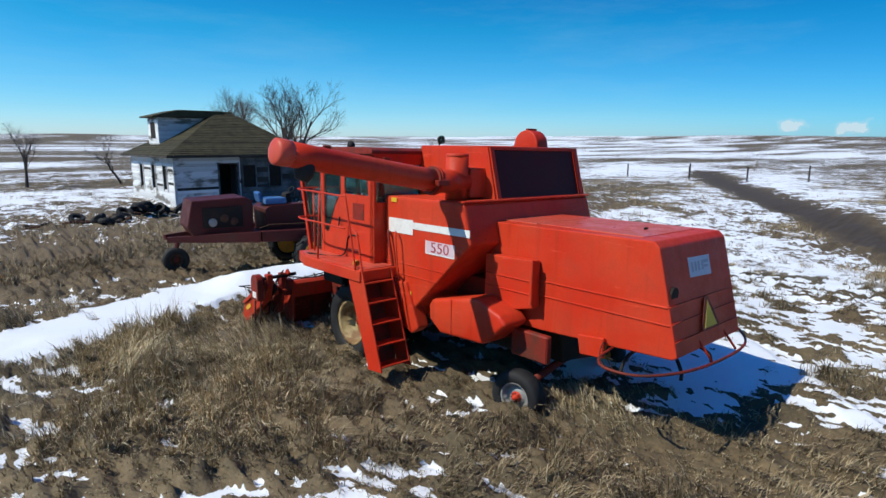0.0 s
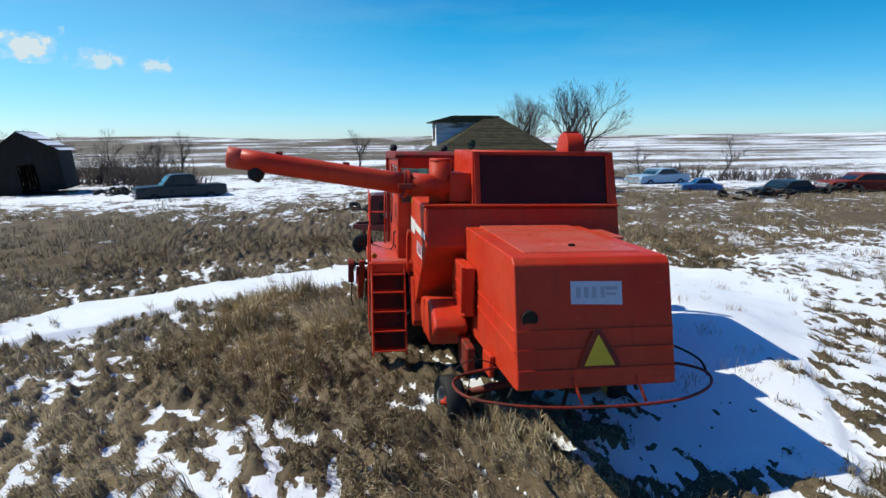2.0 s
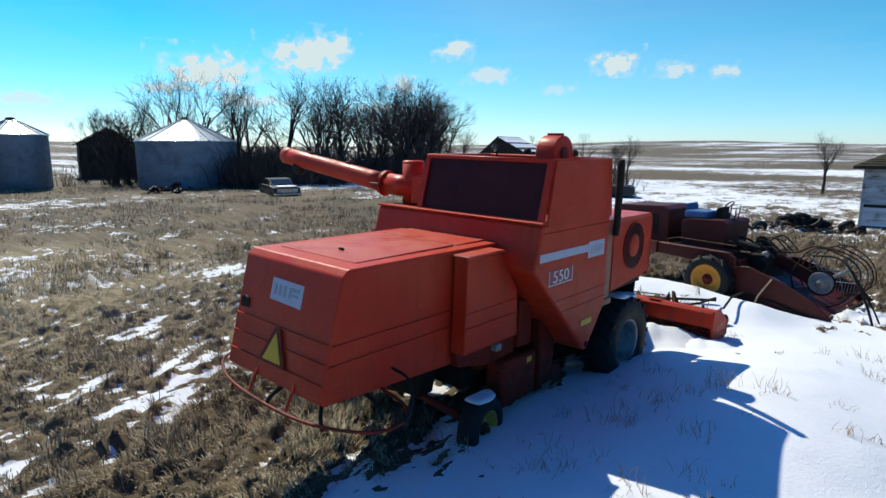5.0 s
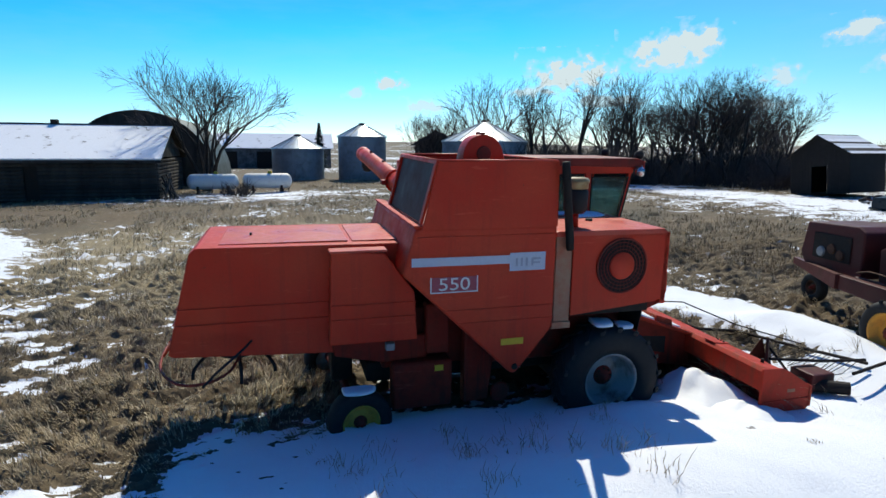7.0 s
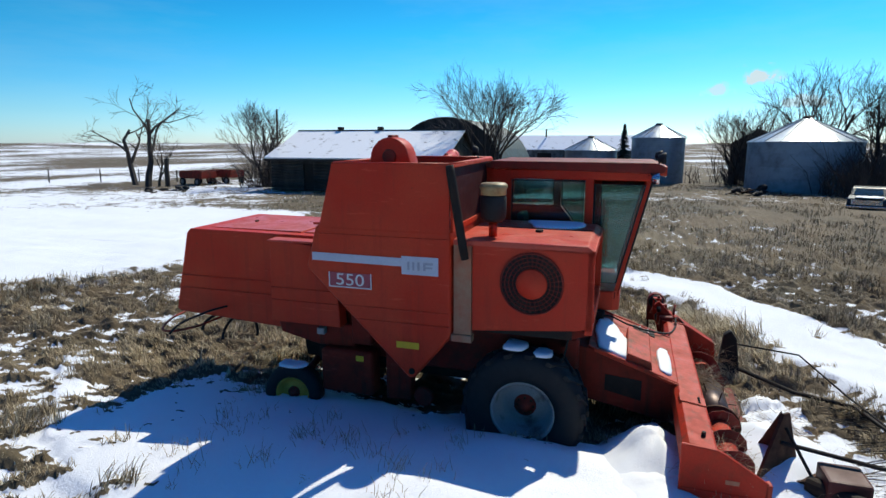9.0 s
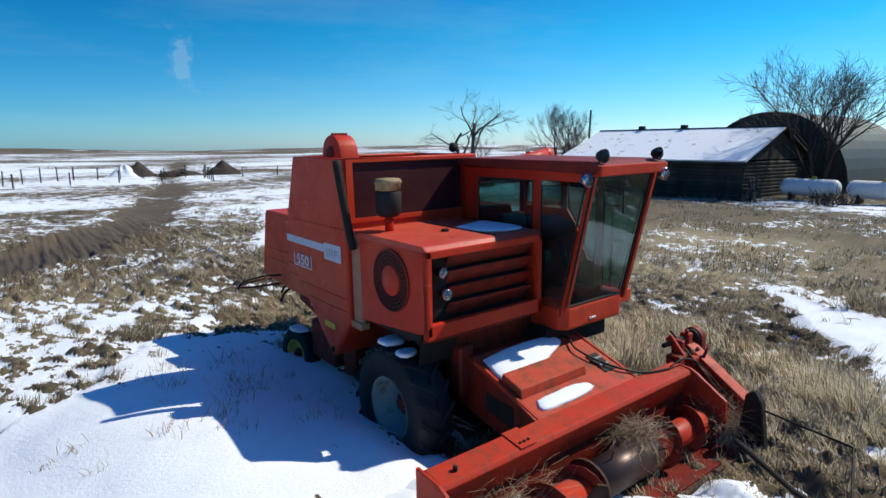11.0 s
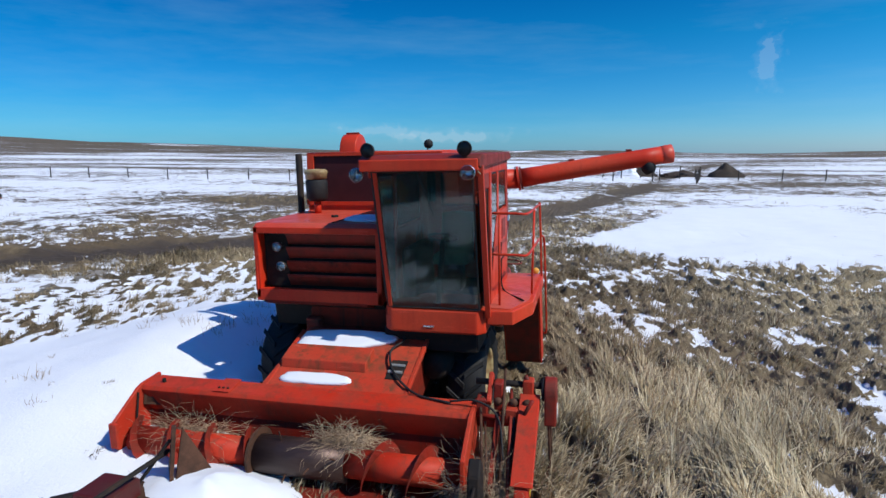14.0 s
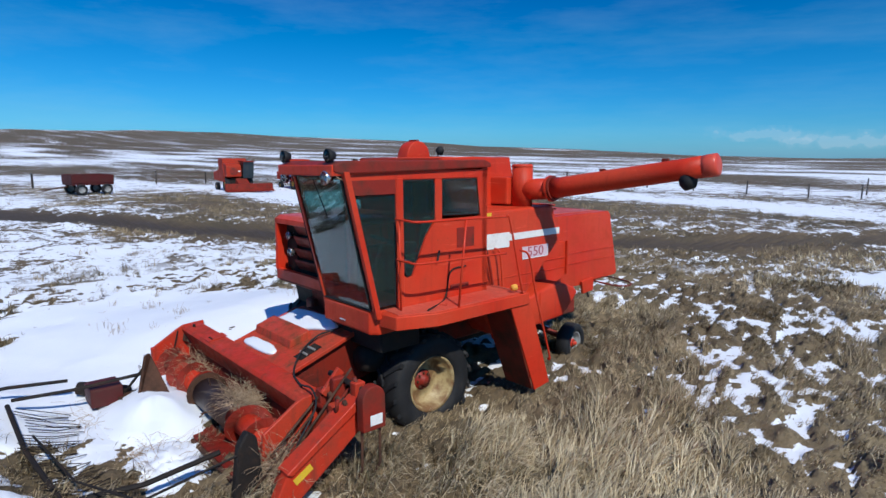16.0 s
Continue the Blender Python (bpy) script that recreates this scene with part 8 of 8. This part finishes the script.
        p = Vector((0, 0, z))
        side = Vector((-math.sin(a), math.cos(a), 0)) * 0.16
        sheet([p, p + u * r * 0.6 + side, p + u * r, p + u * r * 0.6 - side], 0.03, b)
    part("crown", b, SPRUCE, t)


spruce(-66.3, 1.2, 6.2)


def build_far_shed():
    s = thing("machine_shed", Matrix.Translation((-63.7, 15.6, height_at(-63.7, 15.6))) @ Matrix.Rotation(radians(-15), 4, "Z"), "dark machine shed with green roof beyond the bins", "shed")
    part("wall", box(-3, 3, -2.6, 2.6, 0, 3.6, 0.02, 1), WOOD, s)
    for k in (-1, 1):
        pts = [(-3.2, k * 3.0, 3.4), (3.2, k * 3.0, 3.4), (3.2, 0, 5.2), (-3.2, 0, 5.2)]
        part("roof_slope", sheet(pts if k < 0 else pts[::-1], 0.08), SPRUCE, s, "dark green metal roof")
    for k in (-1, 1):
        part("gable", prism("x", [(-2.7, 3.5), (2.7, 3.5), (0, 5.1)], k * 2.9 - 0.05, k * 2.9 + 0.05), WOOD, s)


build_far_shed()


# ---- vehicles and scrap round the yard ----
def road_wheels(p, xs, y, r, sunk=0.0):
    for x in xs:
        for s in (-1, 1):
            w = new("wheel")
            w.parent = p
            w.matrix_local = pose(x, s * y, r - sunk, 0, 0, 90)
            part("tyre", lathe([(r * 0.6, -0.09), (r * 0.9, -0.11), (r, -0.07), (r, 0.07), (r * 0.9, 0.11), (r * 0.6, 0.09)], (0, 0, 0), "x", 20), BLACK, w, "", True)
            part("rim", lathe([(0.0, -0.05), (r * 0.3, -0.06), (r * 0.55, -0.04), (r * 0.62, -0.09), (r * 0.62, 0.09), (r * 0.55, 0.04), (0.0, 0.05)], (0, 0, 0), "x", 16, closed=False), GREYRIM, w, "", True)


def car(x, y, turn, paint, label, kind="sedan", sunk=0.12):
    c = thing("pickup_truck" if kind == "pickup" else "car", Matrix.Translation((x, y, height_at(x, y) - sunk)) @ Matrix.Rotation(radians(turn), 4, "Z"), label, "pickup truck" if kind == "pickup" else "car", "derelict vehicles in the yard")
    h = 0.9
    if kind == "pickup":
        part("body", prism("y", [(2.6, 0.45), (2.65, 0.75), (2.55, 1.05), (1.2, 1.12), (-2.6, 1.10), (-2.65, 0.55), (-2.3, 0.42)], -h, h, 0.06, 2), paint, c)
        cabp = [(1.15, 1.08), (0.65, 1.72), (0.45, 1.78), (-0.55, 1.78), (-0.75, 1.70), (-0.85, 1.08)]
        # dark plate on the solid body, for the shaded inside of the box
        part("box_opening_shade", box(-2.45, -0.95, -0.75, 0.75, 1.09, 1.115), DARK, c)
        gy = ((0.95, 1.15), (0.62, 1.66), (-0.5, 1.66), (-0.62, 1.15))
        xs = (1.65, -1.6)
    else:
        part("body", prism("y", [(2.4, 0.40), (2.45, 0.70), (2.3, 0.92), (1.1, 1.0), (-1.5, 1.0), (-2.35, 0.95), (-2.5, 0.65), (-2.3, 0.38)], -h, h, 0.07, 2), paint, c)
        cabp = [(1.0, 0.98), (0.35, 1.42), (-0.9, 1.45), (-1.6, 0.98)]
        gy = ((0.80, 1.04), (0.30, 1.36), (-0.85, 1.38), (-1.35, 1.04))
        xs = (1.5, -1.45)
    cab = part("cab", prism("y", cabp, -h + 0.1, h - 0.1, 0.05, 2), paint, c)
    for s in (-1, 1):
        yy = s * (h - 0.095)
        pts = [(a, yy, z) for a, z in gy]
        part("side_window", sheet(pts if s < 0 else pts[::-1], 0.006), NAVY, cab, "dark side window")
    f0, f1 = cabp[0], cabp[1]
    part("windscreen", sheet([(f0[0] - 0.02, -0.68, f0[1] + 0.05), (f0[0] - 0.02, 0.68, f0[1] + 0.05), (f1[0] + 0.05, 0.62, f1[1] - 0.06), (f1[0] + 0.05, -0.62, f1[1] - 0.06)], 0.02), GLASS, cab)
    nose = 2.66 if kind == "pickup" else 2.46
    g = part("grille", box(nose - 0.04, nose, -0.7, 0.7, 0.58, 0.86, 0.01, 1), CHROME, c, "dull chrome grille")
    for yy in (-0.62, 0.62):
        part("headlight", lathe([(0.0, 0.03), (0.08, 0.02), (0.10, -0.02)], (nose, yy, 0.74), "x", 14, closed=False), LENS, g)
    part("bumper", box(nose - 0.02, nose + 0.08, -0.92, 0.92, 0.40, 0.54, 0.03, 2), CHROME, c)
    part("rear_bumper", box(-2.75 if kind == "pickup" else -2.6, -2.55, -0.9, 0.9, 0.45, 0.58, 0.03, 2), CHROME, c)
    part("dark_underside", box(-2.2, 2.2, -0.75, 0.75, 0.2, 0.45), DARK, c)
    road_wheels(c, xs, h - 0.08, 0.34)
    return c


car(13.2, 25.9, -122, NAVY, "old dark pickup truck parked beside the farmhouse", "pickup", 0.05)
car(21.2, 31.2, 195, PALEBLUE, "pale blue derelict car half sunk in grass", "sedan", 0.3)
wreck = car(20.4, 24.4, 160, BLUE, "crushed blue car body on the ground", "sedan", 0.35)
wreck.scale = (0.5, 0.8, 0.75)
car(24.3, 21.6, 190, NAVY, "dark stripped car wreck under old snow", "sedan", 0.65)
car(29.8, 21.8, 170, DULLRED, "rusty red car wreck on the pasture", "sedan", 0.35)
car(-12.6, 28.4, 205, NAVY, "dark green pickup with bare chassis in snow", "pickup", 0.38)
car(-30.2, 15.2, -20, NAVY, "dark sedan with snow on its bonnet", "sedan", 0.35)
snow_patch("snow_patch", [(-0.6, -0.55), (0.7, -0.55), (0.75, 0.5), (-0.5, 0.55)], 0.0, 0.05, Matrix.Translation((-28.6, 14.7, height_at(-30.2, 15.2) + 0.61)) @ Matrix.Rotation(radians(-20), 4, "Z"), "snow patch on a car bonnet", 11)


def scrap_heap(name, x, y, sx, sy, h, n, seed, label, mats):
    """A tangle of single boards, bars and tyres."""
    rng = random.Random(seed)
    t = thing(name, Matrix.Translation((x, y, height_at(x, y))), label, "scrap heap")
    for k in range(n):
        px, py, a = rng.gauss(0, sx), rng.gauss(0, sy), rng.uniform(0, math.tau)
        z = max(0.05, h * (1 - min(1, math.hypot(px / (2 * sx), py / (2 * sy)))) * rng.random()) + height_at(x + px, y + py) - height_at(x, y)
        m = rng.choice(mats)
        L = rng.uniform(0.4, 1.2)
        d = Vector((math.cos(a), math.sin(a), rng.uniform(-0.3, 0.3)))
        if rng.random() < 0.3:
            ob = part("old_tyre", lathe([(0.18, -0.08), (0.30, -0.1), (0.33, 0), (0.30, 0.1), (0.18, 0.08)], (0, 0, 0), "z", 16), BLACK, t)
            ob.location, ob.rotation_euler = (px, py, z + 0.1), (rng.uniform(-0.6, 0.6), rng.uniform(-0.6, 0.6), a)
        else:
            part("scrap_bar", tube([Vector((px, py, z)) - d * L / 2, Vector((px, py, z)) + d * L / 2], rng.uniform(0.02, 0.07), 5), m, t)


scrap_heap("tyre_heap", -1.8, 20.2, 0.9, 0.4, 0.35, 14, 1, "old black tyres half sunk in grass", (RUST, DARK))
scrap_heap("rubbish_heap", 1.0, 21.4, 0.8, 0.4, 0.5, 26, 2, "dark heap of boards and scrap before the farmhouse", (WOOD, DARK, RUST))
scrap_heap("scrap_heap", 22.0, 20.0, 1.4, 0.8, 0.4, 26, 3, "rusty scrap and tyres on the snow", (RUST, DARK, GREYRIM))
scrap_heap("scrap_heap", 27.0, 20.6, 1.4, 0.8, 0.4, 22, 4, "rusty scrap and tyres on the snow", (RUST, DARK))
scrap_heap("scrap_heap", -16.0, 30.5, 1.2, 0.8, 0.5, 22, 5, "scrap iron and boards beside the shed", (RUST, WOOD, GREYRIM))
scrap_heap("board_heap", -37.0, 10.8, 1.2, 1.2, 0.6, 24, 6, "grey board heap before the grain bin", (WOOD, RUST))
scrap_heap("board_heap", -30.2, -33.3, 1.4, 1.0, 0.3, 14, 7, "fallen grey boards by the dead trees", (WOOD,))


def build_tarp():
    b = bmesh.new()
    n = 14
    vs = [[b.verts.new((2.6 * i / n, 1.5 * j / n, 0.10 + 0.35 * math.sin(math.pi * i / n) * math.sin(math.pi * j / n) + 0.10 * noise.noise(Vector((i * 0.7, j * 0.7, 3))))) for j in range(n + 1)] for i in range(n + 1)]
    for i in range(n):
        for j in range(n):
            b.faces.new((vs[i][j], vs[i + 1][j], vs[i + 1][j + 1], vs[i][j + 1]))
    ob = part("tarpaulin", b, TARP, None, "", True)
    ob.location = (10.3, 21.4, height_at(11.3, 22) - 0.05)
    tagged(ob, "crumpled blue tarpaulin on the grass by the farmhouse", "tarpaulin")


build_tarp()


def far_combine(x, y, turn, label):
    c = thing("old_combine", Matrix.Translation((x, y, height_at(x, y))) @ Matrix.Rotation(radians(turn), 4, "Z"), label, "combine harvester", "old combines on the far pasture")
    c.scale = (0.8, 0.8, 0.8)
    part("body", prism("y", [(-2.6, 1.0), (-2.7, 1.8), (-0.7, 2.1), (-0.8, 3.05), (-0.6, 3.2), (0.75, 3.2), (0.9, 2.3), (1.2, 1.3), (1.2, 0.9)], -1.35, 1.0, 0.06, 2), FARRED, c)
    part("engine", prism("y", [(0.7, 1.45), (0.7, 2.75), (1.5, 2.7), (1.9, 2.45), (1.95, 1.45)], -1.3, 0.15, 0.06, 2), FARRED, c)
    part("engine_screen", lathe([(0.0, 0.03), (0.34, 0.03), (0.38, 0.0), (0.0, -0.01)], (1.95, -0.6, 1.95), "x", 18, closed=False), DULLRED, c)
    part("axle_housing", box(0.4, 1.6, -1.0, 1.0, 0.55, 1.3, 0.05, 1), DARK, c)
    part("lamp", box(1.95, 2.0, -0.2, 0.02, 1.9, 2.05, 0.01, 1), WHITE, c)
    part("cab", prism("y", [(1.1, 1.3), (1.2, 2.9), (2.4, 2.9), (2.2, 1.3)], 0.22, 1.25, 0.05, 2), NAVY, c, "dark glazed cab")
    part("cab_roof", box(1.0, 2.6, 0.12, 1.35, 2.88, 3.0, 0.03, 1), DULLRED, c)
    part("elevator_head", prism("y", [(-0.2, 2.8), (-0.2, 3.1), (0.0, 3.2), (0.2, 3.1), (0.2, 2.8)], -1.0, -0.75, 0.02, 1), FARRED, c)
    part("feeder", prism("y", [(2.0, 1.3), (3.4, 0.7), (3.4, 0.3), (2.0, 0.7)], -0.5, 0.6, 0.03, 1), DULLRED, c)
    part("header", prism("y", [(3.3, 0.1), (3.3, 0.85), (3.5, 0.85), (3.6, 0.35), (4.2, 0.1)], -1.9, 2.7, 0.03, 1), SHADEGREASE, c)
    part("unloading_auger", tube([(-0.3, 1.0, 2.6), (-3.4, 1.3, 2.9)], 0.14, 10), FARRED, c)
    for xx, r in ((1.2, 0.7), (-2.0, 0.4)):
        for s in (-1, 1):
            w = new("wheel")
            w.parent = c
            w.matrix_local = pose(xx, s * 1.15, r - 0.05, 0, 0, 90)
            part("tyre", lathe([(r * 0.5, -0.16), (r * 0.9, -0.18), (r, -0.1), (r, 0.1), (r * 0.9, 0.18), (r * 0.5, 0.16)], (0, 0, 0), "x", 20), BLACK, w, "", True)
            part("rim", lathe([(0.0, -0.06), (r * 0.52, -0.12), (r * 0.52, 0.12), (0.0, 0.06)], (0, 0, 0), "x", 16, closed=False), YRIM, w, "", True)


far_combine(39.5, -12.6, 174, "old red combine with wide header on snowy pasture")
far_combine(39.3, -18.2, 178, "second old red combine with dark cab on pasture")
scrap_heap("plough_scrap", 38.2, -21.0, 2.2, 0.6, 0.4, 30, 9, "row of rusty implements beyond the track", (RUST, DARK, DULLRED))


def wagon(x, y, turn, L, mat, label):
    w = thing("farm_wagon", Matrix.Translation((x, y, height_at(x, y))) @ Matrix.Rotation(radians(turn), 4, "Z"), label, "wagon")
    part("bed", box(-L / 2, L / 2, -0.9, 0.9, 0.65, 0.8, 0.02, 1), mat, w)
    for s in (-1, 1):
        part("side_board", box(-L / 2, L / 2, s * 0.9 - 0.03, s * 0.9 + 0.03, 0.8, 1.35, 0.01, 1), mat, w)
        part("end_board", box(s * L / 2 - 0.03, s * L / 2 + 0.03, -0.85, 0.85, 0.8, 1.35, 0.01, 1), mat, w)
    part("drawbar", tube([(L / 2, 0, 0.55), (L / 2 + 1.5, 0, 0.35)], 0.05, 6), RUST, w)
    road_wheels(w, (L / 2 - 0.5, -L / 2 + 0.5), 0.95, 0.36)


wagon(39.0, -2.2, 100, 2.6, MAROON, "low rusty red farm wagon on snow")
wagon(-40.5, -36.6, 80, 3.4, DULLRED, "long rusty red implement frame by the fence")
wagon(-38.0, -37.8, 80, 3.0, DULLRED, "long rusty red implement frame by the fence")


# ---- fences, posts and mounds ----
def fence(name, pts, spacing, h, label, rails=2):
    f = thing(name, Matrix.Identity(4), label, "fence")
    rng = random.Random(len(pts) * 7 + int(abs(pts[0][0])))
    prev = None
    for (ax, ay), (bx, by) in zip(pts, pts[1:]):
        n = max(1, int(math.hypot(bx - ax, by - ay) / spacing))
        for k in range(n + 1):
            x, y = ax + (bx - ax) * k / n, ay + (by - ay) * k / n
            z = height_at(x, y)
            top = (x + rng.uniform(-0.06, 0.06), y + rng.uniform(-0.06, 0.06), z + h * rng.uniform(0.9, 1.1))
            part("post", tube([(x, y, z - 0.2), top], [0.07, 0.06], 6), WOOD, f)
            if prev:
                for j in range(rails):
                    u = 0.9 - 0.4 * j
                    a, b = Vector(prev[0]).lerp(Vector(prev[1]), u), Vector((x, y, z)).lerp(Vector(top), u)
                    part("wire", tube([a, b], 0.012, 3), RUST, f)
            prev = ((x, y, z), top)


fence("pasture_fence", [(60, -48), (26, -53), (10, -52), (4, -60), (-10, -66), (-30, -70)], 4.5, 1.3, "grey wooden post and wire fence across snowy pasture")
fence("pasture_fence", [(44, 22), (43, 15.5), (47, 7.5), (47.5, 0), (50, -14)], 4.2, 1.25, "sparse post and wire fence beyond the dirt track")
fence("corral_fence", [(8, -62), (-2, -72), (-16, -70), (-14, -60)], 2.2, 1.5, "weathered corral fence posts in snow")
fence("yard_fence", [(-33, -58), (-38, -50), (-43, -40), (-46, -32)], 3.6, 1.3, "leaning post and wire fence by dead trees")


def post(x, y, h, r, label):
    ob = part("old_post", tube([(0, 0, -0.3), (0.05, 0.02, h * 0.6), (0.02, 0.08, h)], [r, r * 0.95, r * 0.85], 8), WOOD, None)
    ob.location = (x, y, height_at(x, y))
    tagged(ob, label, "post")


post(-34.9, -38.6, 2.6, 0.22, "thick broken grey tree stump post")
post(-46, -34, 7.5, 0.11, "tall weathered utility pole")


def mound(x, y, sx, sy, h, seed):
    b = bmesh.new()
    n, rings, rows = 28, 8, []
    for i in range(rings + 1):
        f = i / rings
        rows.append([])
        for k in range(n):
            a = k * math.tau / n
            px, py = math.cos(a) * f * sx, math.sin(a) * f * sy
            z = h * (1 - f) ** 0.8 * (1 + 0.5 * noise.noise(Vector((px, py, seed))))
            rows[-1].append(b.verts.new((px, py, z - (0.3 if i == rings else 0))))
    for A, B in zip(rows, rows[1:]):
        for k in range(n):
            b.faces.new((A[k], A[(k + 1) % n], B[(k + 1) % n], B[k]))
    bmesh.ops.remove_doubles(b, verts=b.verts, dist=1e-4)
    ob = part("earth_mound", b, SOIL, None, "", True)
    ob.location = (x, y, height_at(x, y))
    tagged(ob, "dark earth mound rising from the snow", "mound", "earth mounds")


mound(-9.5, -77, 2.2, 2.0, 1.9, 1)
drift("snow_drift", (-7.9, -76.3), (2.4, 2.0, 1.5), 21, "snow drifted against a dark earth mound")
scrap_heap("scrap_row", -13.5, -76.5, 2.6, 0.8, 0.5, 30, 12, "row of dark scrap iron beyond the fence", (RUST, DARK, WOOD))
mound(-15, -78, 3.2, 2.0, 0.9, 2)
mound(-20.5, -77, 2.6, 2.0, 1.8, 3)


# ---- clouds, far beyond the land ----
def cloud(az, el, wide, tall, seed, dense=1.0):
    """A soft white bank of vapour on a far upright sheet."""
    D = 1900
    a = radians(az)
    c = Vector((-math.sin(a) * D, math.cos(a) * D, 3.9 + D * math.tan(radians(el))))
    w, h = D * math.tan(radians(wide)) / 2, D * math.tan(radians(tall)) / 2
    side = Vector((math.cos(a), math.sin(a), 0))
    me = bpy.data.meshes.new("cloud")
    pts = [c - side * w - Vector((0, 0, h)), c + side * w - Vector((0, 0, h)), c + side * w + Vector((0, 0, h)), c - side * w + Vector((0, 0, h))]
    me.from_pydata([p - c for p in pts], [], [(0, 1, 2, 3)])
    uv = me.uv_layers.new(name="uv")
    for k, q in enumerate(((0, 0), (1, 0), (1, 1), (0, 1))):
        uv.data[k].uv = q
    m = bpy.data.materials.new("cloud_vapour")
    m.use_nodes = True
    nt = m.node_tree
    nt.nodes.clear()
    out, em, tr, mx = (nt.nodes.new(k) for k in ("ShaderNodeOutputMaterial", "ShaderNodeEmission", "ShaderNodeBsdfTransparent", "ShaderNodeMixShader"))
    # the sheet glows; emission stands in for sunlight on the vapour
    em.inputs["Color"].default_value, em.inputs["Strength"].default_value = (0.76, 0.90, 1.04, 1), 0.84
    tc = nt.nodes.new("ShaderNodeTexCoord")
    mp = nt.nodes.new("ShaderNodeMapping")
    mp.inputs["Location"].default_value = (seed * 3.7, seed * 1.3, 0)
    mp.inputs["Scale"].default_value = (wide / 2.2, tall / 2.2, 1)
    nt.links.new(tc.outputs["UV"], mp.inputs[0])
    no = nd(nt, "ShaderNodeTexNoise", Scale=1.9, Detail=5.0, Roughness=0.52)
    nt.links.new(mp.outputs[0], no.inputs["Vector"])
    gr = nt.nodes.new("ShaderNodeTexGradient")
    gr.gradient_type = "SPHERICAL"
    mp2 = nt.nodes.new("ShaderNodeMapping")
    mp2.inputs["Location"].default_value, mp2.inputs["Scale"].default_value = (-1, -0.8, 0), (2, 2, 1)
    nt.links.new(tc.outputs["UV"], mp2.inputs[0])
    nt.links.new(mp2.outputs[0], gr.inputs[0])
    ad = nt.nodes.new("ShaderNodeMath")
    ad.operation = "MULTIPLY_ADD"
    ad.inputs[1].default_value = 0.95
    nt.links.new(gr.outputs["Fac"], ad.inputs[0])
    puff = nt.nodes.new("ShaderNodeMath")
    puff.operation = "MULTIPLY_ADD"
    puff.inputs[1].default_value, puff.inputs[2].default_value = 2.0, -0.5
    nt.links.new(no.outputs["Fac"], puff.inputs[0])
    nt.links.new(puff.outputs[0], ad.inputs[2])
    fac = ramp(nt, ad.outputs[0], [(0.60, 0.0), (0.95, 0.42 * dense), (1.40, dense)])
    nt.links.new(fac, mx.inputs[0])
    nt.links.new(tr.outputs[0], mx.inputs[1])
    nt.links.new(em.outputs[0], mx.inputs[2])
    nt.links.new(mx.outputs[0], out.inputs[0])
    me.materials.append(m)
    ob = new("cloud", me)
    ob.location = c
    ob.visible_shadow = False
    tagged(ob, "small white fair-weather cloud in a blue sky", "cloud", "clouds over the yard", "structure")


for k, (az, el, w, t, d) in enumerate(((52.5, 9.6, 7, 3.5, 1.0), (40.4, 9.3, 5, 2.6, 0.95), (37, 7.0, 6, 2.2, 0.8), (25.5, 7.9, 5.5, 3.0, 1.0), (20.3, 7.2, 4.5, 2.0, 0.8), (16.3, 6.8, 3, 1.6, 0.8),
                                       (79.8, 6.2, 4, 1.8, 0.95), (62.5, 7.2, 11, 4.2, 1.0), (54.5, 8.6, 9, 4.0, 1.0), (45.3, 6.3, 4.5, 2.4, 0.8), (66.5, 5.3, 6, 1.6, 0.8), (83, 5.2, 3, 1.4, 0.7), (76.5, 4.1, 5, 1.5, 0.7),
                                       (165.5, 7.6, 3, 6, 0.16), (-72.5, 1.6, 3, 1.4, 0.8), (-76.6, 1.3, 3, 1.4, 0.8), (60, 4.5, 9, 1.8, 0.7), (47, 3.9, 7, 1.6, 0.6), (193, 1.3, 16, 1.6, 0.25), (200, 1.8, 12, 1.4, 0.2), (31, 5.6, 5, 1.4, 0.5))):
    cloud(az, el, w, t, k + 1, d)
